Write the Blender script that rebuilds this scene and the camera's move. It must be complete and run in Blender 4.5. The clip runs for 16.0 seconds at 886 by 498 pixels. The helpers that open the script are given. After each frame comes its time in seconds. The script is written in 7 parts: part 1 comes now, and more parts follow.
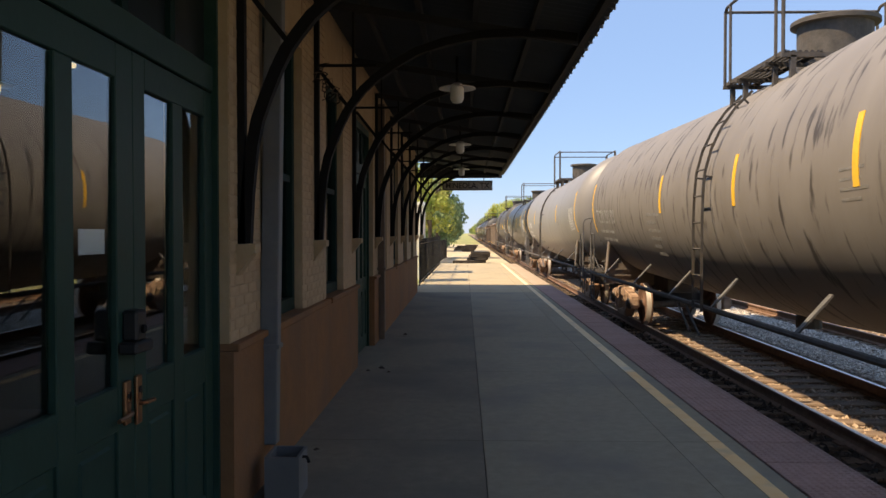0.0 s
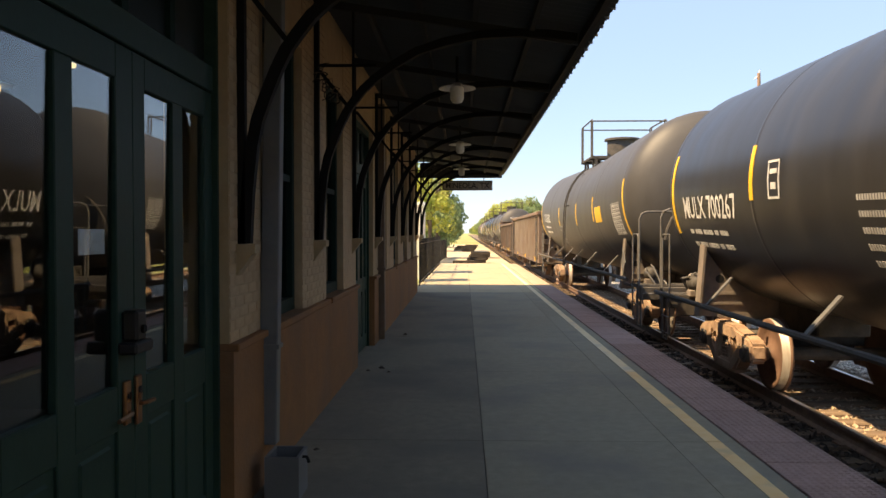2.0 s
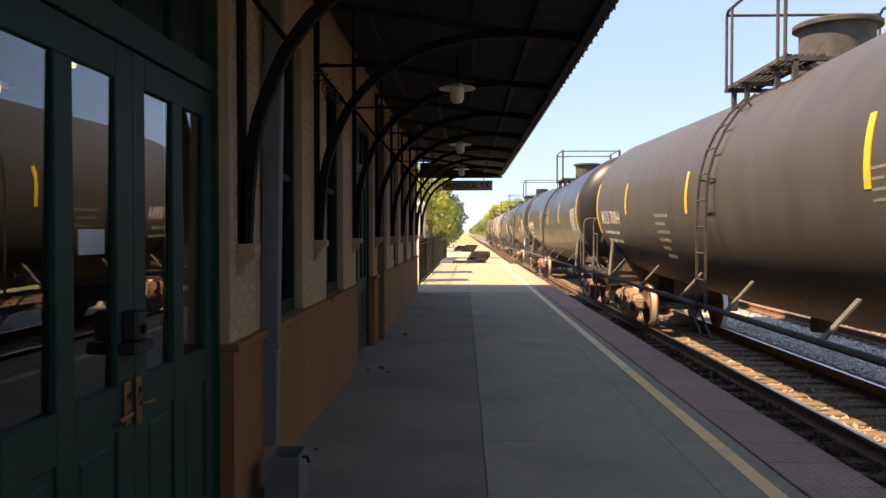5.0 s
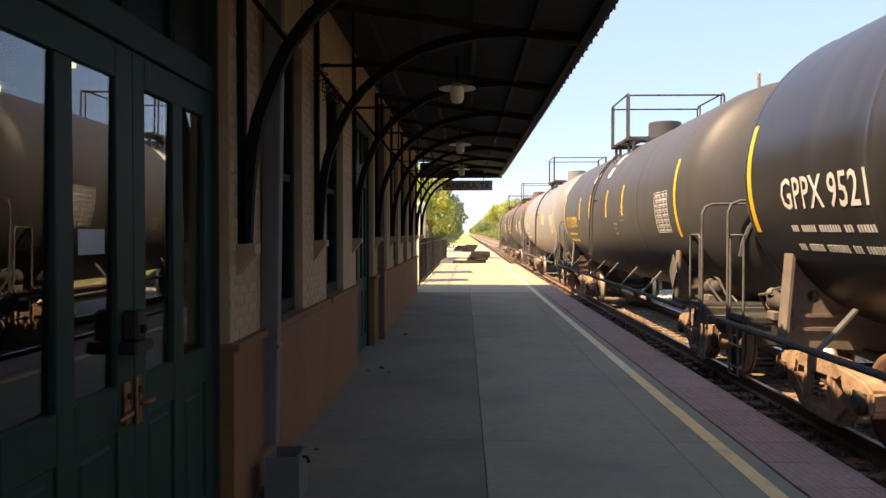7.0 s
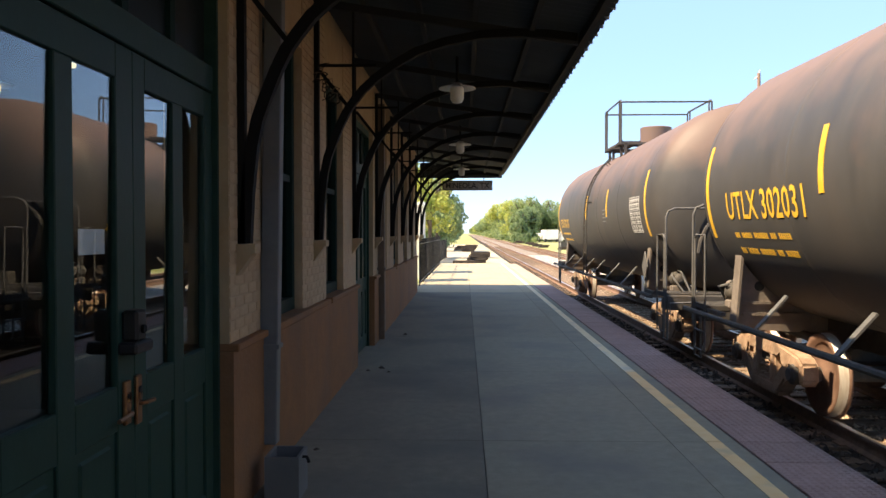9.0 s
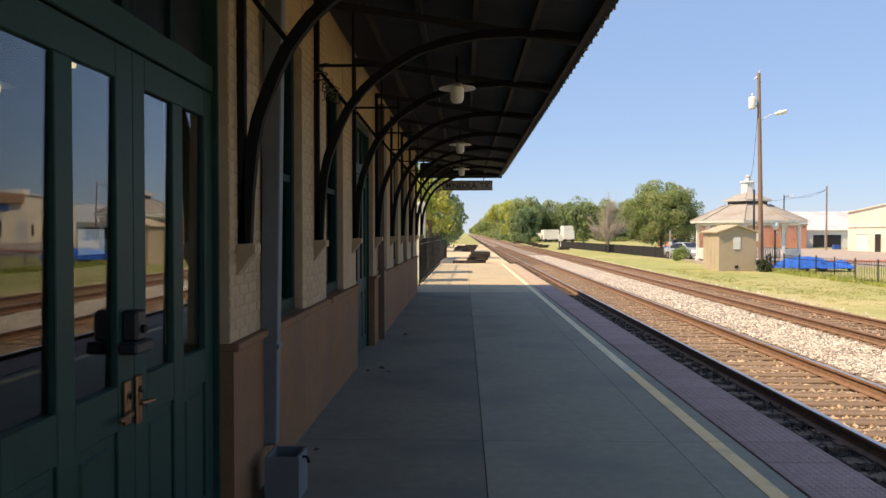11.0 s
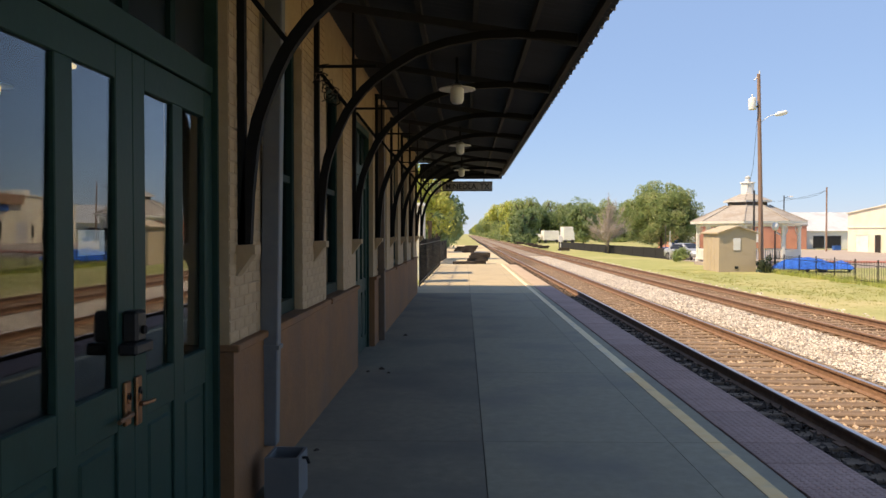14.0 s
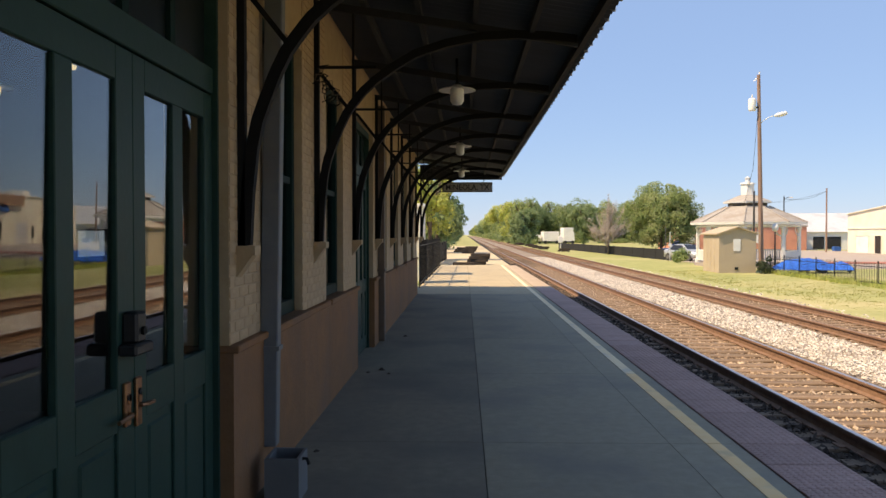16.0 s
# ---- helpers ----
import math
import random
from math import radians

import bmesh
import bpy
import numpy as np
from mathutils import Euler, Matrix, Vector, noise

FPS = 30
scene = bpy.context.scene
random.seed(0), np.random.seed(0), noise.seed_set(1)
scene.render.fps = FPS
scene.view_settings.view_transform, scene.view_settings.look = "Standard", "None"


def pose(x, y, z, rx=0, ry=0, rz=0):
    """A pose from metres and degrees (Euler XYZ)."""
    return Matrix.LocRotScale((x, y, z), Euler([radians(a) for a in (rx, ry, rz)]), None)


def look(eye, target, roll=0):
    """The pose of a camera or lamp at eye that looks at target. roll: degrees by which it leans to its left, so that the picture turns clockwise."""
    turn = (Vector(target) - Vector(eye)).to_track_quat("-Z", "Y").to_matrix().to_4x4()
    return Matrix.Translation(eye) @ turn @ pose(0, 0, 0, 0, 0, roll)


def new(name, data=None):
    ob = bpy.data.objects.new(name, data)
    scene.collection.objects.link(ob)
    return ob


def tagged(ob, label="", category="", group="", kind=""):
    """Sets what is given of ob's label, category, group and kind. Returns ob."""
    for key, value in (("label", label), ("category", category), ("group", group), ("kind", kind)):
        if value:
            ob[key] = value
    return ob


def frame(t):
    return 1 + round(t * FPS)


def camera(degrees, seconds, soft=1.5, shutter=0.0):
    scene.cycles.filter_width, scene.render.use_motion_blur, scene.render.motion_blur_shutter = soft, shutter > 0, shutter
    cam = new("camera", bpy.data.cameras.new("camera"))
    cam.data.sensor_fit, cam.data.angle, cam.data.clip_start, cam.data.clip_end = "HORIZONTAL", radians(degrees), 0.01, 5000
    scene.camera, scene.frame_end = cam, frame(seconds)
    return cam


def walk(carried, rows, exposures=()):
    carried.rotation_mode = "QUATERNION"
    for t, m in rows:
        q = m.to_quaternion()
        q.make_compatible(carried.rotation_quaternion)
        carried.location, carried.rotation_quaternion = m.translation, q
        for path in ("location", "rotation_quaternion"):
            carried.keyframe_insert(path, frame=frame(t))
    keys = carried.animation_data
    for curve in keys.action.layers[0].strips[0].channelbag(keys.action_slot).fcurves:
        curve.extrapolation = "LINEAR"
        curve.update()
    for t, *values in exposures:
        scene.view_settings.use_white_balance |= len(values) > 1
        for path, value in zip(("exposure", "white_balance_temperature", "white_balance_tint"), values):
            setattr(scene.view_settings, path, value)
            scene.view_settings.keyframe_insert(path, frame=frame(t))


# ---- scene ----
# camera: held still on the platform, it tips up a hair near the end
cam = camera(58.49, 16.0)


def held(tip):
    return pose(0, 0, 1.83, 90 - 1.187 + tip, 0, 1.596)


walk(cam, [(0, held(0)), (6, held(0)), (12.8, held(0)), (14.0, held(0.06)), (15.0, held(0.07)), (15.5, held(0.125)), (16, held(0.125))],
     exposures=[(0, 0.65, 6600, 12), (0.5, 1.0, 6800, 12), (1.0, 0.95, 6400, 12), (2.0, 1.15, 7700, 12), (2.5, 1.1, 7250, 9), (3.0, 1.38, 7050, 10), (3.6, 1.25, 6900, 12), (4.0, 1.2, 7150, 22), (4.2, 1.2, 7150, 22), (6.3, 1.0, 7750, 13), (7.0, 1.25, 7450, 18), (7.5, 1.38, 6750, 12), (8.0, 1.28, 6150, 9), (8.5, 1.33, 6300, 10), (9.3, 1.3, 6400, 9), (10.6, 0.5, 6750, 13), (16, 0.5, 6750, 13)])

# ---- light ----
SUN_TO = Vector((0.674, 0.24, -1.0)).normalized()
world = bpy.data.worlds.new("sky")
scene.world = world
world.use_nodes = True
wn = world.node_tree
sky = wn.nodes.new("ShaderNodeTexSky")
sky.sky_type = "NISHITA"
sky.sun_disc = False
sky.sun_elevation = math.asin(-SUN_TO.z)
sky.sun_rotation = math.atan2(-SUN_TO.x, -SUN_TO.y)
sky.air_density, sky.dust_density, sky.ozone_density = 1.0, 0.0, 3.0
haze = wn.nodes.new("ShaderNodeMix")     # thin even haze over the clear sky
haze.data_type = "RGBA"
haze.inputs[0].default_value = 0.68
haze.inputs[7].default_value = (2.15, 3.2, 5.3, 1)
wn.links.new(sky.outputs[0], haze.inputs[6])
wn.links.new(haze.outputs[2], wn.nodes["Background"].inputs[0])
wn.nodes["Background"].inputs[1].default_value = 0.115
sun = new("sun", bpy.data.lights.new("sun", "SUN"))
sun.data.energy, sun.data.angle, sun.data.color = 5.0, radians(0.53), (1.0, 0.80, 0.54)
sun.matrix_world = look((0, 0, 60), Vector((0, 0, 60)) + SUN_TO)

# ---- materials ----


def mat(name, a, b=None, scale=6.0, rough=0.7, metal=0.0, bump=0.0, bscale=None, stretch=(1, 1, 1), stain=None, sscale=0.6,
        samount=0.5, vary=0.0, spec=0.4, lo=0.35, hi=0.65, sstretch=None, slo=0.48, shi=0.68):
    """Two-scale procedural surface: grain between colours a and b, stains of a third colour, relief, variation per object."""
    m = bpy.data.materials.new(name)
    m.use_nodes = True
    n, l = m.node_tree.nodes, m.node_tree.links
    p = n["Principled BSDF"]
    b = b or tuple(0.8 * c for c in a)
    tc = n.new("ShaderNodeTexCoord")
    mp = n.new("ShaderNodeMapping")
    mp.inputs["Scale"].default_value = stretch
    l.new(tc.outputs["Object"], mp.inputs[0])
    ns = n.new("ShaderNodeTexNoise")
    ns.inputs["Scale"].default_value, ns.inputs["Detail"].default_value, ns.inputs["Roughness"].default_value = scale, 6, 0.65
    l.new(mp.outputs[0], ns.inputs["Vector"])
    r = n.new("ShaderNodeValToRGB")
    r.color_ramp.elements[0].position, r.color_ramp.elements[1].position = lo, hi
    r.color_ramp.elements[0].color, r.color_ramp.elements[1].color = (*a, 1), (*b, 1)
    l.new(ns.outputs["Fac"], r.inputs[0])
    out = r.outputs[0]
    if stain:
        s2 = n.new("ShaderNodeTexNoise")
        s2.inputs["Scale"].default_value, s2.inputs["Detail"].default_value = sscale, 7
        mp2 = n.new("ShaderNodeMapping")
        mp2.inputs["Scale"].default_value = sstretch or stretch
        l.new(tc.outputs["Object"], mp2.inputs[0])
        l.new(mp2.outputs[0], s2.inputs["Vector"])
        r2 = n.new("ShaderNodeValToRGB")
        r2.color_ramp.elements[0].position, r2.color_ramp.elements[1].position = slo, shi
        r2.color_ramp.elements[0].color, r2.color_ramp.elements[1].color = (0, 0, 0, 1), (samount,) * 3 + (1,)
        l.new(s2.outputs["Fac"], r2.inputs[0])
        mx = n.new("ShaderNodeMix")
        mx.data_type = "RGBA"
        mx.inputs[7].default_value = (*stain, 1)
        l.new(r2.outputs[0], mx.inputs[0])
        l.new(out, mx.inputs[6])
        out = mx.outputs[2]
    if vary:
        oi = n.new("ShaderNodeObjectInfo")
        mr = n.new("ShaderNodeMapRange")
        mr.inputs[3].default_value, mr.inputs[4].default_value = 1 - vary, 1 + vary
        l.new(oi.outputs["Random"], mr.inputs[0])
        hs = n.new("ShaderNodeHueSaturation")
        l.new(mr.outputs[0], hs.inputs["Value"])
        l.new(out, hs.inputs["Color"])
        out = hs.outputs[0]
    l.new(out, p.inputs["Base Color"])
    rr = n.new("ShaderNodeMapRange")
    rr.inputs[3].default_value, rr.inputs[4].default_value = max(0.03, rough - 0.12), min(1, rough + 0.12)
    l.new(ns.outputs["Fac"], rr.inputs[0])
    l.new(rr.outputs[0], p.inputs["Roughness"])
    p.inputs["Metallic"].default_value = metal
    p.inputs["Specular IOR Level"].default_value = spec
    if bump:
        nb = n.new("ShaderNodeTexNoise")
        nb.inputs["Scale"].default_value, nb.inputs["Detail"].default_value = bscale or scale * 3, 5
        l.new(mp.outputs[0], nb.inputs["Vector"])
        bp = n.new("ShaderNodeBump")
        bp.inputs["Strength"].default_value, bp.inputs["Distance"].default_value = bump, 0.02
        l.new(nb.outputs["Fac"], bp.inputs["Height"])
        l.new(bp.outputs[0], p.inputs["Normal"])
    return m


def glow(name, colour, strength):
    m = bpy.data.materials.new(name)
    m.use_nodes = True
    p = m.node_tree.nodes["Principled BSDF"]
    p.inputs["Base Color"].default_value = (*colour, 1)
    p.inputs["Emission Color"].default_value = (*colour, 1)
    p.inputs["Emission Strength"].default_value = strength
    return m


def glassy(name, tint=(0.9, 0.93, 0.92)):
    """Thin pane: clear with a real mirror coat by Fresnel."""
    m = bpy.data.materials.new(name)
    m.use_nodes = True
    n, l = m.node_tree.nodes, m.node_tree.links
    n.remove(n["Principled BSDF"])
    tr, gl, mx, lw, pw, sc = (n.new("ShaderNode" + k) for k in ("BsdfTransparent", "BsdfGlossy", "MixShader", "LayerWeight", "Math", "Math"))
    tr.inputs[0].default_value = (*tint, 1)
    gl.inputs["Roughness"].default_value = 0.0
    lw.inputs[0].default_value = 0.5
    pw.operation, sc.operation = "POWER", "MULTIPLY_ADD"
    pw.inputs[1].default_value, sc.inputs[1].default_value, sc.inputs[2].default_value = 3.0, 0.64, 0.036
    l.new(lw.outputs["Facing"], pw.inputs[0])
    l.new(pw.outputs[0], sc.inputs[0])
    l.new(sc.outputs[0], mx.inputs[0])
    l.new(tr.outputs[0], mx.inputs[1])
    l.new(gl.outputs[0], mx.inputs[2])
    l.new(mx.outputs[0], n["Material Output"].inputs[0])
    return m


M = dict(
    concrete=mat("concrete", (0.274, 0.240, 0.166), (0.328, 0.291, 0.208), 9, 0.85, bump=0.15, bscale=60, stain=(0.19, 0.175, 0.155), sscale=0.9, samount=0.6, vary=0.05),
    # Darker, more blotched concrete for the slabs on the wall side.
    concrete_darker=mat("darker_concrete", (0.192, 0.168, 0.118), (0.240, 0.212, 0.152), 9, 0.85, bump=0.15, bscale=60, stain=(0.13, 0.115, 0.095), sscale=0.7, samount=0.75, vary=0.06, slo=0.42, shi=0.68),
    # Far slabs: concrete with warm sunlight put into its colour.
    concrete_sunlit=mat("sunlit_concrete", (0.40, 0.325, 0.20), (0.47, 0.385, 0.25), 7, 0.88, bump=0.15, bscale=50, stain=(0.32, 0.265, 0.18), sscale=0.8, samount=0.5, vary=0.05),
    joint=mat("joint_dirt", (0.05, 0.045, 0.04), (0.09, 0.08, 0.07), 12, 0.95),
    tactile=mat("tactile_paver", (0.37, 0.235, 0.195), (0.46, 0.305, 0.255), 14, 0.85, bump=0.35, bscale=55, stain=(0.28, 0.18, 0.16), sscale=1.4, vary=0.07),
    line=mat("worn_line_paint", (0.86, 0.67, 0.38), (0.90, 0.74, 0.48), 5, 0.75, bump=0.1, stain=(0.55, 0.50, 0.42), sscale=2.2, samount=0.8, slo=0.55, shi=0.7),
    line_fresh=mat("yellow_line_paint", (0.89, 0.585, 0.25), (0.92, 0.65, 0.33), 5, 0.75, bump=0.1, stain=(0.55, 0.42, 0.24), sscale=2.2, samount=0.7, slo=0.56, shi=0.7),
    ballast=mat("ballast", (0.22, 0.175, 0.13), (0.33, 0.27, 0.21), 14, 0.95, bump=1.0, bscale=22, stain=(0.12, 0.085, 0.06), sscale=0.5, samount=0.6),
    stone=mat("ballast_stone", (0.50, 0.445, 0.375), (0.67, 0.615, 0.54), 7, 0.9, bump=0.3, stain=(0.40, 0.33, 0.26), sscale=2.0),
    stone_brown=mat("stained_ballast_stone", (0.34, 0.235, 0.15), (0.50, 0.38, 0.27), 7, 0.92, bump=0.3, stain=(0.56, 0.47, 0.37), sscale=2.0),
    # Stone and bed by the platform: canopy shade is put into their colour.
    stone_dark=mat("shaded_ballast_stone", (0.055, 0.041, 0.032), (0.10, 0.075, 0.057), 7, 0.92, bump=0.3, stain=(0.025, 0.018, 0.015), sscale=2.0),
    ballast_shaded=mat("shaded_ballast", (0.030, 0.024, 0.020), (0.055, 0.043, 0.034), 14, 0.95, bump=1.0, bscale=22),
    tie=mat("weathered_tie", (0.18, 0.12, 0.075), (0.31, 0.22, 0.145), 3, 0.9, bump=0.6, stretch=(0.5, 7, 7), stain=(0.10, 0.07, 0.05), vary=0.15),
    rail=mat("rusty_rail", (0.18, 0.105, 0.068), (0.27, 0.165, 0.105), 8, 0.8, metal=0.1, bump=0.2),
    railtop=mat("worn_rail_top", (0.62, 0.56, 0.52), (0.50, 0.44, 0.40), 3, 0.36, metal=0.9, stretch=(1, 0.05, 1)),
    railtop_rust=mat("rusty_rail_top", (0.27, 0.15, 0.09), (0.34, 0.21, 0.14), 3, 0.6, metal=0.3, stretch=(1, 0.05, 1)),
    grass=mat("grass_ground", (0.25, 0.275, 0.085), (0.37, 0.36, 0.14), 1.2, 0.95, bump=0.35, bscale=18, stain=(0.50, 0.42, 0.22), sscale=0.12, samount=0.8),
    dirt=mat("dirt", (0.50, 0.40, 0.26), (0.60, 0.49, 0.33), 2.5, 0.95, bump=0.4, bscale=20, stain=(0.33, 0.31, 0.14), sscale=0.4, samount=0.6),
    cream=mat("cream_painted_brick", (0.37, 0.26, 0.145), (0.44, 0.32, 0.19), 5, 0.8, bump=0.25, bscale=25, stain=(0.36, 0.27, 0.16), sscale=1.3, samount=0.6),
    brick=mat("cream_painted_brick_face", (0.38, 0.26, 0.145), (0.45, 0.325, 0.19), 9, 0.8, bump=0.3, bscale=40, stain=(0.33, 0.235, 0.14), sscale=1.6, samount=0.6, vary=0.06),
    plinth=mat("brown_painted_brick", (0.195, 0.089, 0.032), (0.24, 0.114, 0.044), 6, 0.8, bump=0.3, bscale=30, stain=(0.15, 0.085, 0.05), sscale=1.2, samount=0.6, vary=0.06),
    green=mat("dark_green_paint", (0.017, 0.042, 0.032), (0.024, 0.055, 0.043), 8, 0.5, bump=0.05, stain=(0.019, 0.043, 0.037), sscale=1.5, spec=0.15),
    greendark=mat("deep_green_paint", (0.006, 0.020, 0.016), (0.009, 0.027, 0.022), 8, 0.6, bump=0.05, spec=0.1),
    iron=mat("black_iron", (0.006, 0.006, 0.006), (0.011, 0.010, 0.010), 12, 0.8, metal=0.0, spec=0.2, bump=0.15),
    pipe=mat("grey_downpipe_paint", (0.112, 0.122, 0.128), (0.145, 0.155, 0.160), 6, 0.6, bump=0.08, stain=(0.12, 0.10, 0.08), sscale=1.5),
    pipebrown=mat("brown_downpipe_paint", (0.10, 0.07, 0.05), (0.14, 0.10, 0.07), 6, 0.5, bump=0.08),
    white=mat("white_paint", (0.76, 0.75, 0.72), (0.82, 0.81, 0.78), 3, 0.6, bump=0.05, stain=(0.62, 0.60, 0.55), sscale=0.8),
    brass=mat("worn_brass", (0.26, 0.13, 0.07), (0.38, 0.22, 0.12), 14, 0.4, metal=0.9, bump=0.1),
    black=mat("black_metal", (0.010, 0.010, 0.011), (0.018, 0.018, 0.018), 10, 0.5),
    roofmetal=mat("corrugated_sheet", (0.044, 0.052, 0.058), (0.060, 0.069, 0.076), 4, 0.7, metal=0.1, bump=0.1, stretch=(0.4, 3, 1), stain=(0.045, 0.05, 0.055), sscale=1.2),
    wood_dark=mat("dark_painted_beam", (0.017, 0.019, 0.021), (0.028, 0.030, 0.033), 6, 0.85, stretch=(1, 1, 1), bump=0.2),
    # Room surfaces are near black: the unlit interior is put into the colour.
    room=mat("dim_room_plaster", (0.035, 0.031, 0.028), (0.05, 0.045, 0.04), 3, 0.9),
    paper=mat("notice_paper", (0.80, 0.82, 0.84), (0.84, 0.86, 0.88), 20, 0.8),
    # Opaque transom panes; the dark room behind is put into their colour.
    darkpane=mat("dark_transom_glass", (0.010, 0.014, 0.013), (0.016, 0.020, 0.019), 4, 0.35, spec=0.2),
    lampglow=glow("lit_lamp", (1.0, 0.72, 0.30), 0.8),
    glass=glassy("pane_glass"),
)

# ---- mesh helpers ----


def part(name, bm, material, parent=None, label="", smooth=False):
    me = bpy.data.meshes.new(name)
    bmesh.ops.recalc_face_normals(bm, faces=bm.faces)
    if smooth:
        for f in bm.faces:
            f.smooth = True
    bm.to_mesh(me)
    bm.free()
    me.materials.append(material)
    return place(name, me, parent, label)


def place(name, me, parent=None, label="", at=None):
    ob = new(name, me)
    if parent:
        ob.parent = parent
    if at is not None:
        ob.matrix_basis = at
    if label:
        tagged(ob, label)
    return ob


def empty(name, m=None, label="", category="", group="", kind=""):
    ob = new(name)
    ob.empty_display_size = 0.2
    if m is not None:
        ob.matrix_basis = m
    return tagged(ob, label, category, group, kind)


def box(bm, x0, x1, y0, y1, z0, z1, bev=0.0, turn=None):
    r = bmesh.ops.create_cube(bm, size=1)
    c = Vector(((x0 + x1) / 2, (y0 + y1) / 2, (z0 + z1) / 2))
    for v in r["verts"]:
        q = Vector((v.co.x * (x1 - x0), v.co.y * (y1 - y0), v.co.z * (z1 - z0)))
        v.co = c + (turn @ q if turn else q)
    if bev:
        es = {e for v in r["verts"] for e in v.link_edges}
        bmesh.ops.bevel(bm, geom=list(es), offset=bev, segments=1, affect="EDGES")
    return bm


def B(*a, **k):
    return box(bmesh.new(), *a, **k)


def cyl(bm, a, b, r, r2=None, seg=12, caps=True):
    a, b = Vector(a), Vector(b)
    d = b - a
    m = Matrix.Translation((a + b) / 2) @ d.to_track_quat("Z", "Y").to_matrix().to_4x4()
    bmesh.ops.create_cone(bm, cap_ends=caps, segments=seg, radius1=r, radius2=r if r2 is None else r2, depth=d.length, matrix=m)
    return bm


def C(*a, **k):
    return cyl(bmesh.new(), *a, **k)


def tube(bm, pts, r, seg=8):
    """A round pipe along a line of points."""
    pts = [Vector(p) for p in pts]
    rings = []
    side = None
    for i, p in enumerate(pts):
        d = (pts[min(i + 1, len(pts) - 1)] - pts[max(i - 1, 0)]).normalized()
        if side is None:
            side = d.orthogonal().normalized()
        side = (side - d * side.dot(d)).normalized()
        up = d.cross(side)
        rings.append([bm.verts.new(p + r * (math.cos(2 * math.pi * k / seg) * side + math.sin(2 * math.pi * k / seg) * up)) for k in range(seg)])
    for a, b in zip(rings, rings[1:]):
        for k in range(seg):
            bm.faces.new((a[k], a[(k + 1) % seg], b[(k + 1) % seg], b[k]))
    bm.faces.new(rings[0])
    bm.faces.new(rings[-1])
    return bm


def ribbon(bm, pts, w, t, across):
    """A flat bar of width w (along across) and thickness t that follows a line of points."""
    pts = [Vector(p) for p in pts]
    across = Vector(across)
    rings = []
    for i, p in enumerate(pts):
        d = (pts[min(i + 1, len(pts) - 1)] - pts[max(i - 1, 0)]).normalized()
        u = d.cross(across).normalized()
        rings.append([bm.verts.new(p + across * (sx * w / 2) + u * (sy * t / 2)) for sx, sy in ((-1, -1), (1, -1), (1, 1), (-1, 1))])
    for a, b in zip(rings, rings[1:]):
        for k in range(4):
            bm.faces.new((a[k], a[(k + 1) % 4], b[(k + 1) % 4], b[k]))
    bm.faces.new(rings[0])
    bm.faces.new(rings[-1])
    return bm


def lathe(bm, prof, axis="Z", seg=24, at=(0, 0, 0)):
    """Turns a profile of (radius, height) round an axis."""
    at = Vector(at)
    rings = []
    for r, h in prof:
        ring = []
        for k in range(seg):
            c, s = math.cos(2 * math.pi * k / seg) * r, math.sin(2 * math.pi * k / seg) * r
            ring.append(bm.verts.new(at + Vector({"Z": (c, s, h), "Y": (c, h, s), "X": (h, c, s)}[axis])))
        rings.append(ring)
    for a, b in zip(rings, rings[1:]):
        for k in range(seg):
            bm.faces.new((a[k], a[(k + 1) % seg], b[(k + 1) % seg], b[k]))
    bm.faces.new(rings[0])
    bm.faces.new(rings[-1])
    return bm


def letters(text, size):
    """The outline of a text as flat mesh points and faces, in its own plane."""
    cu = bpy.data.curves.new("letters", "FONT")
    cu.body, cu.size, cu.resolution_u, cu.offset = text, size, 2, 0.012 * size
    ob = new("letters", cu)
    bpy.context.view_layer.update()
    me = bpy.data.meshes.new_from_object(ob.evaluated_get(bpy.context.evaluated_depsgraph_get()))
    bpy.data.objects.remove(ob)
    bpy.data.curves.remove(cu)
    vs, fs = [v.co.copy() for v in me.vertices], [tuple(p.vertices) for p in me.polygons]
    bpy.data.meshes.remove(me)
    return vs, fs


def mesh_of(bm, name, material, smooth=False):
    me = bpy.data.meshes.new(name)
    bmesh.ops.recalc_face_normals(bm, faces=bm.faces)
    for f in bm.faces:
        f.smooth = smooth
    bm.to_mesh(me)
    bm.free()
    me.materials.append(material)
    return me


def stuff_mesh(name, verts, faces, material, label, category, smooth=False):
    me = bpy.data.meshes.new(name)
    me.from_pydata(verts, [], faces)
    me.materials.append(material)
    if smooth:
        me.shade_smooth()
    return tagged(new(name, me), label, category, kind="stuff")


# ---- ground, tracks, platform ----
RAIL_Z = -0.20
TRACK_A, TRACK_B = 4.74, 8.90
GROUND_Z = -0.42


def ground():
    bm = bmesh.new()
    xs = [-2500, -600, -150, -40, -12, -4, 2, 2.92, 3.2, 10.7, 11.4, 12.5, 16, 22, 30, 45, 70, 110, 200, 600, 2500]
    ys = [-2500, -600, -150, -30, 0, 10, 20, 30, 45, 60, 80, 110, 150, 220, 350, 600, 1200, 2500]
    grid = [[bm.verts.new((x, y, GROUND_Z + (0.06 * noise.noise(Vector((x * 0.2, y * 0.05, 0))) if abs(x) < 100 and 11 < x else 0))) for y in ys] for x in xs]
    for i in range(len(xs) - 1):
        for j in range(len(ys) - 1):
            bm.faces.new((grid[i][j], grid[i + 1][j], grid[i + 1][j + 1], grid[i][j + 1]))
    tagged(part("ground", bm, M["grass"], smooth=True), "dry mown grass ground along the railway line", "ground", kind="structure")


ground()


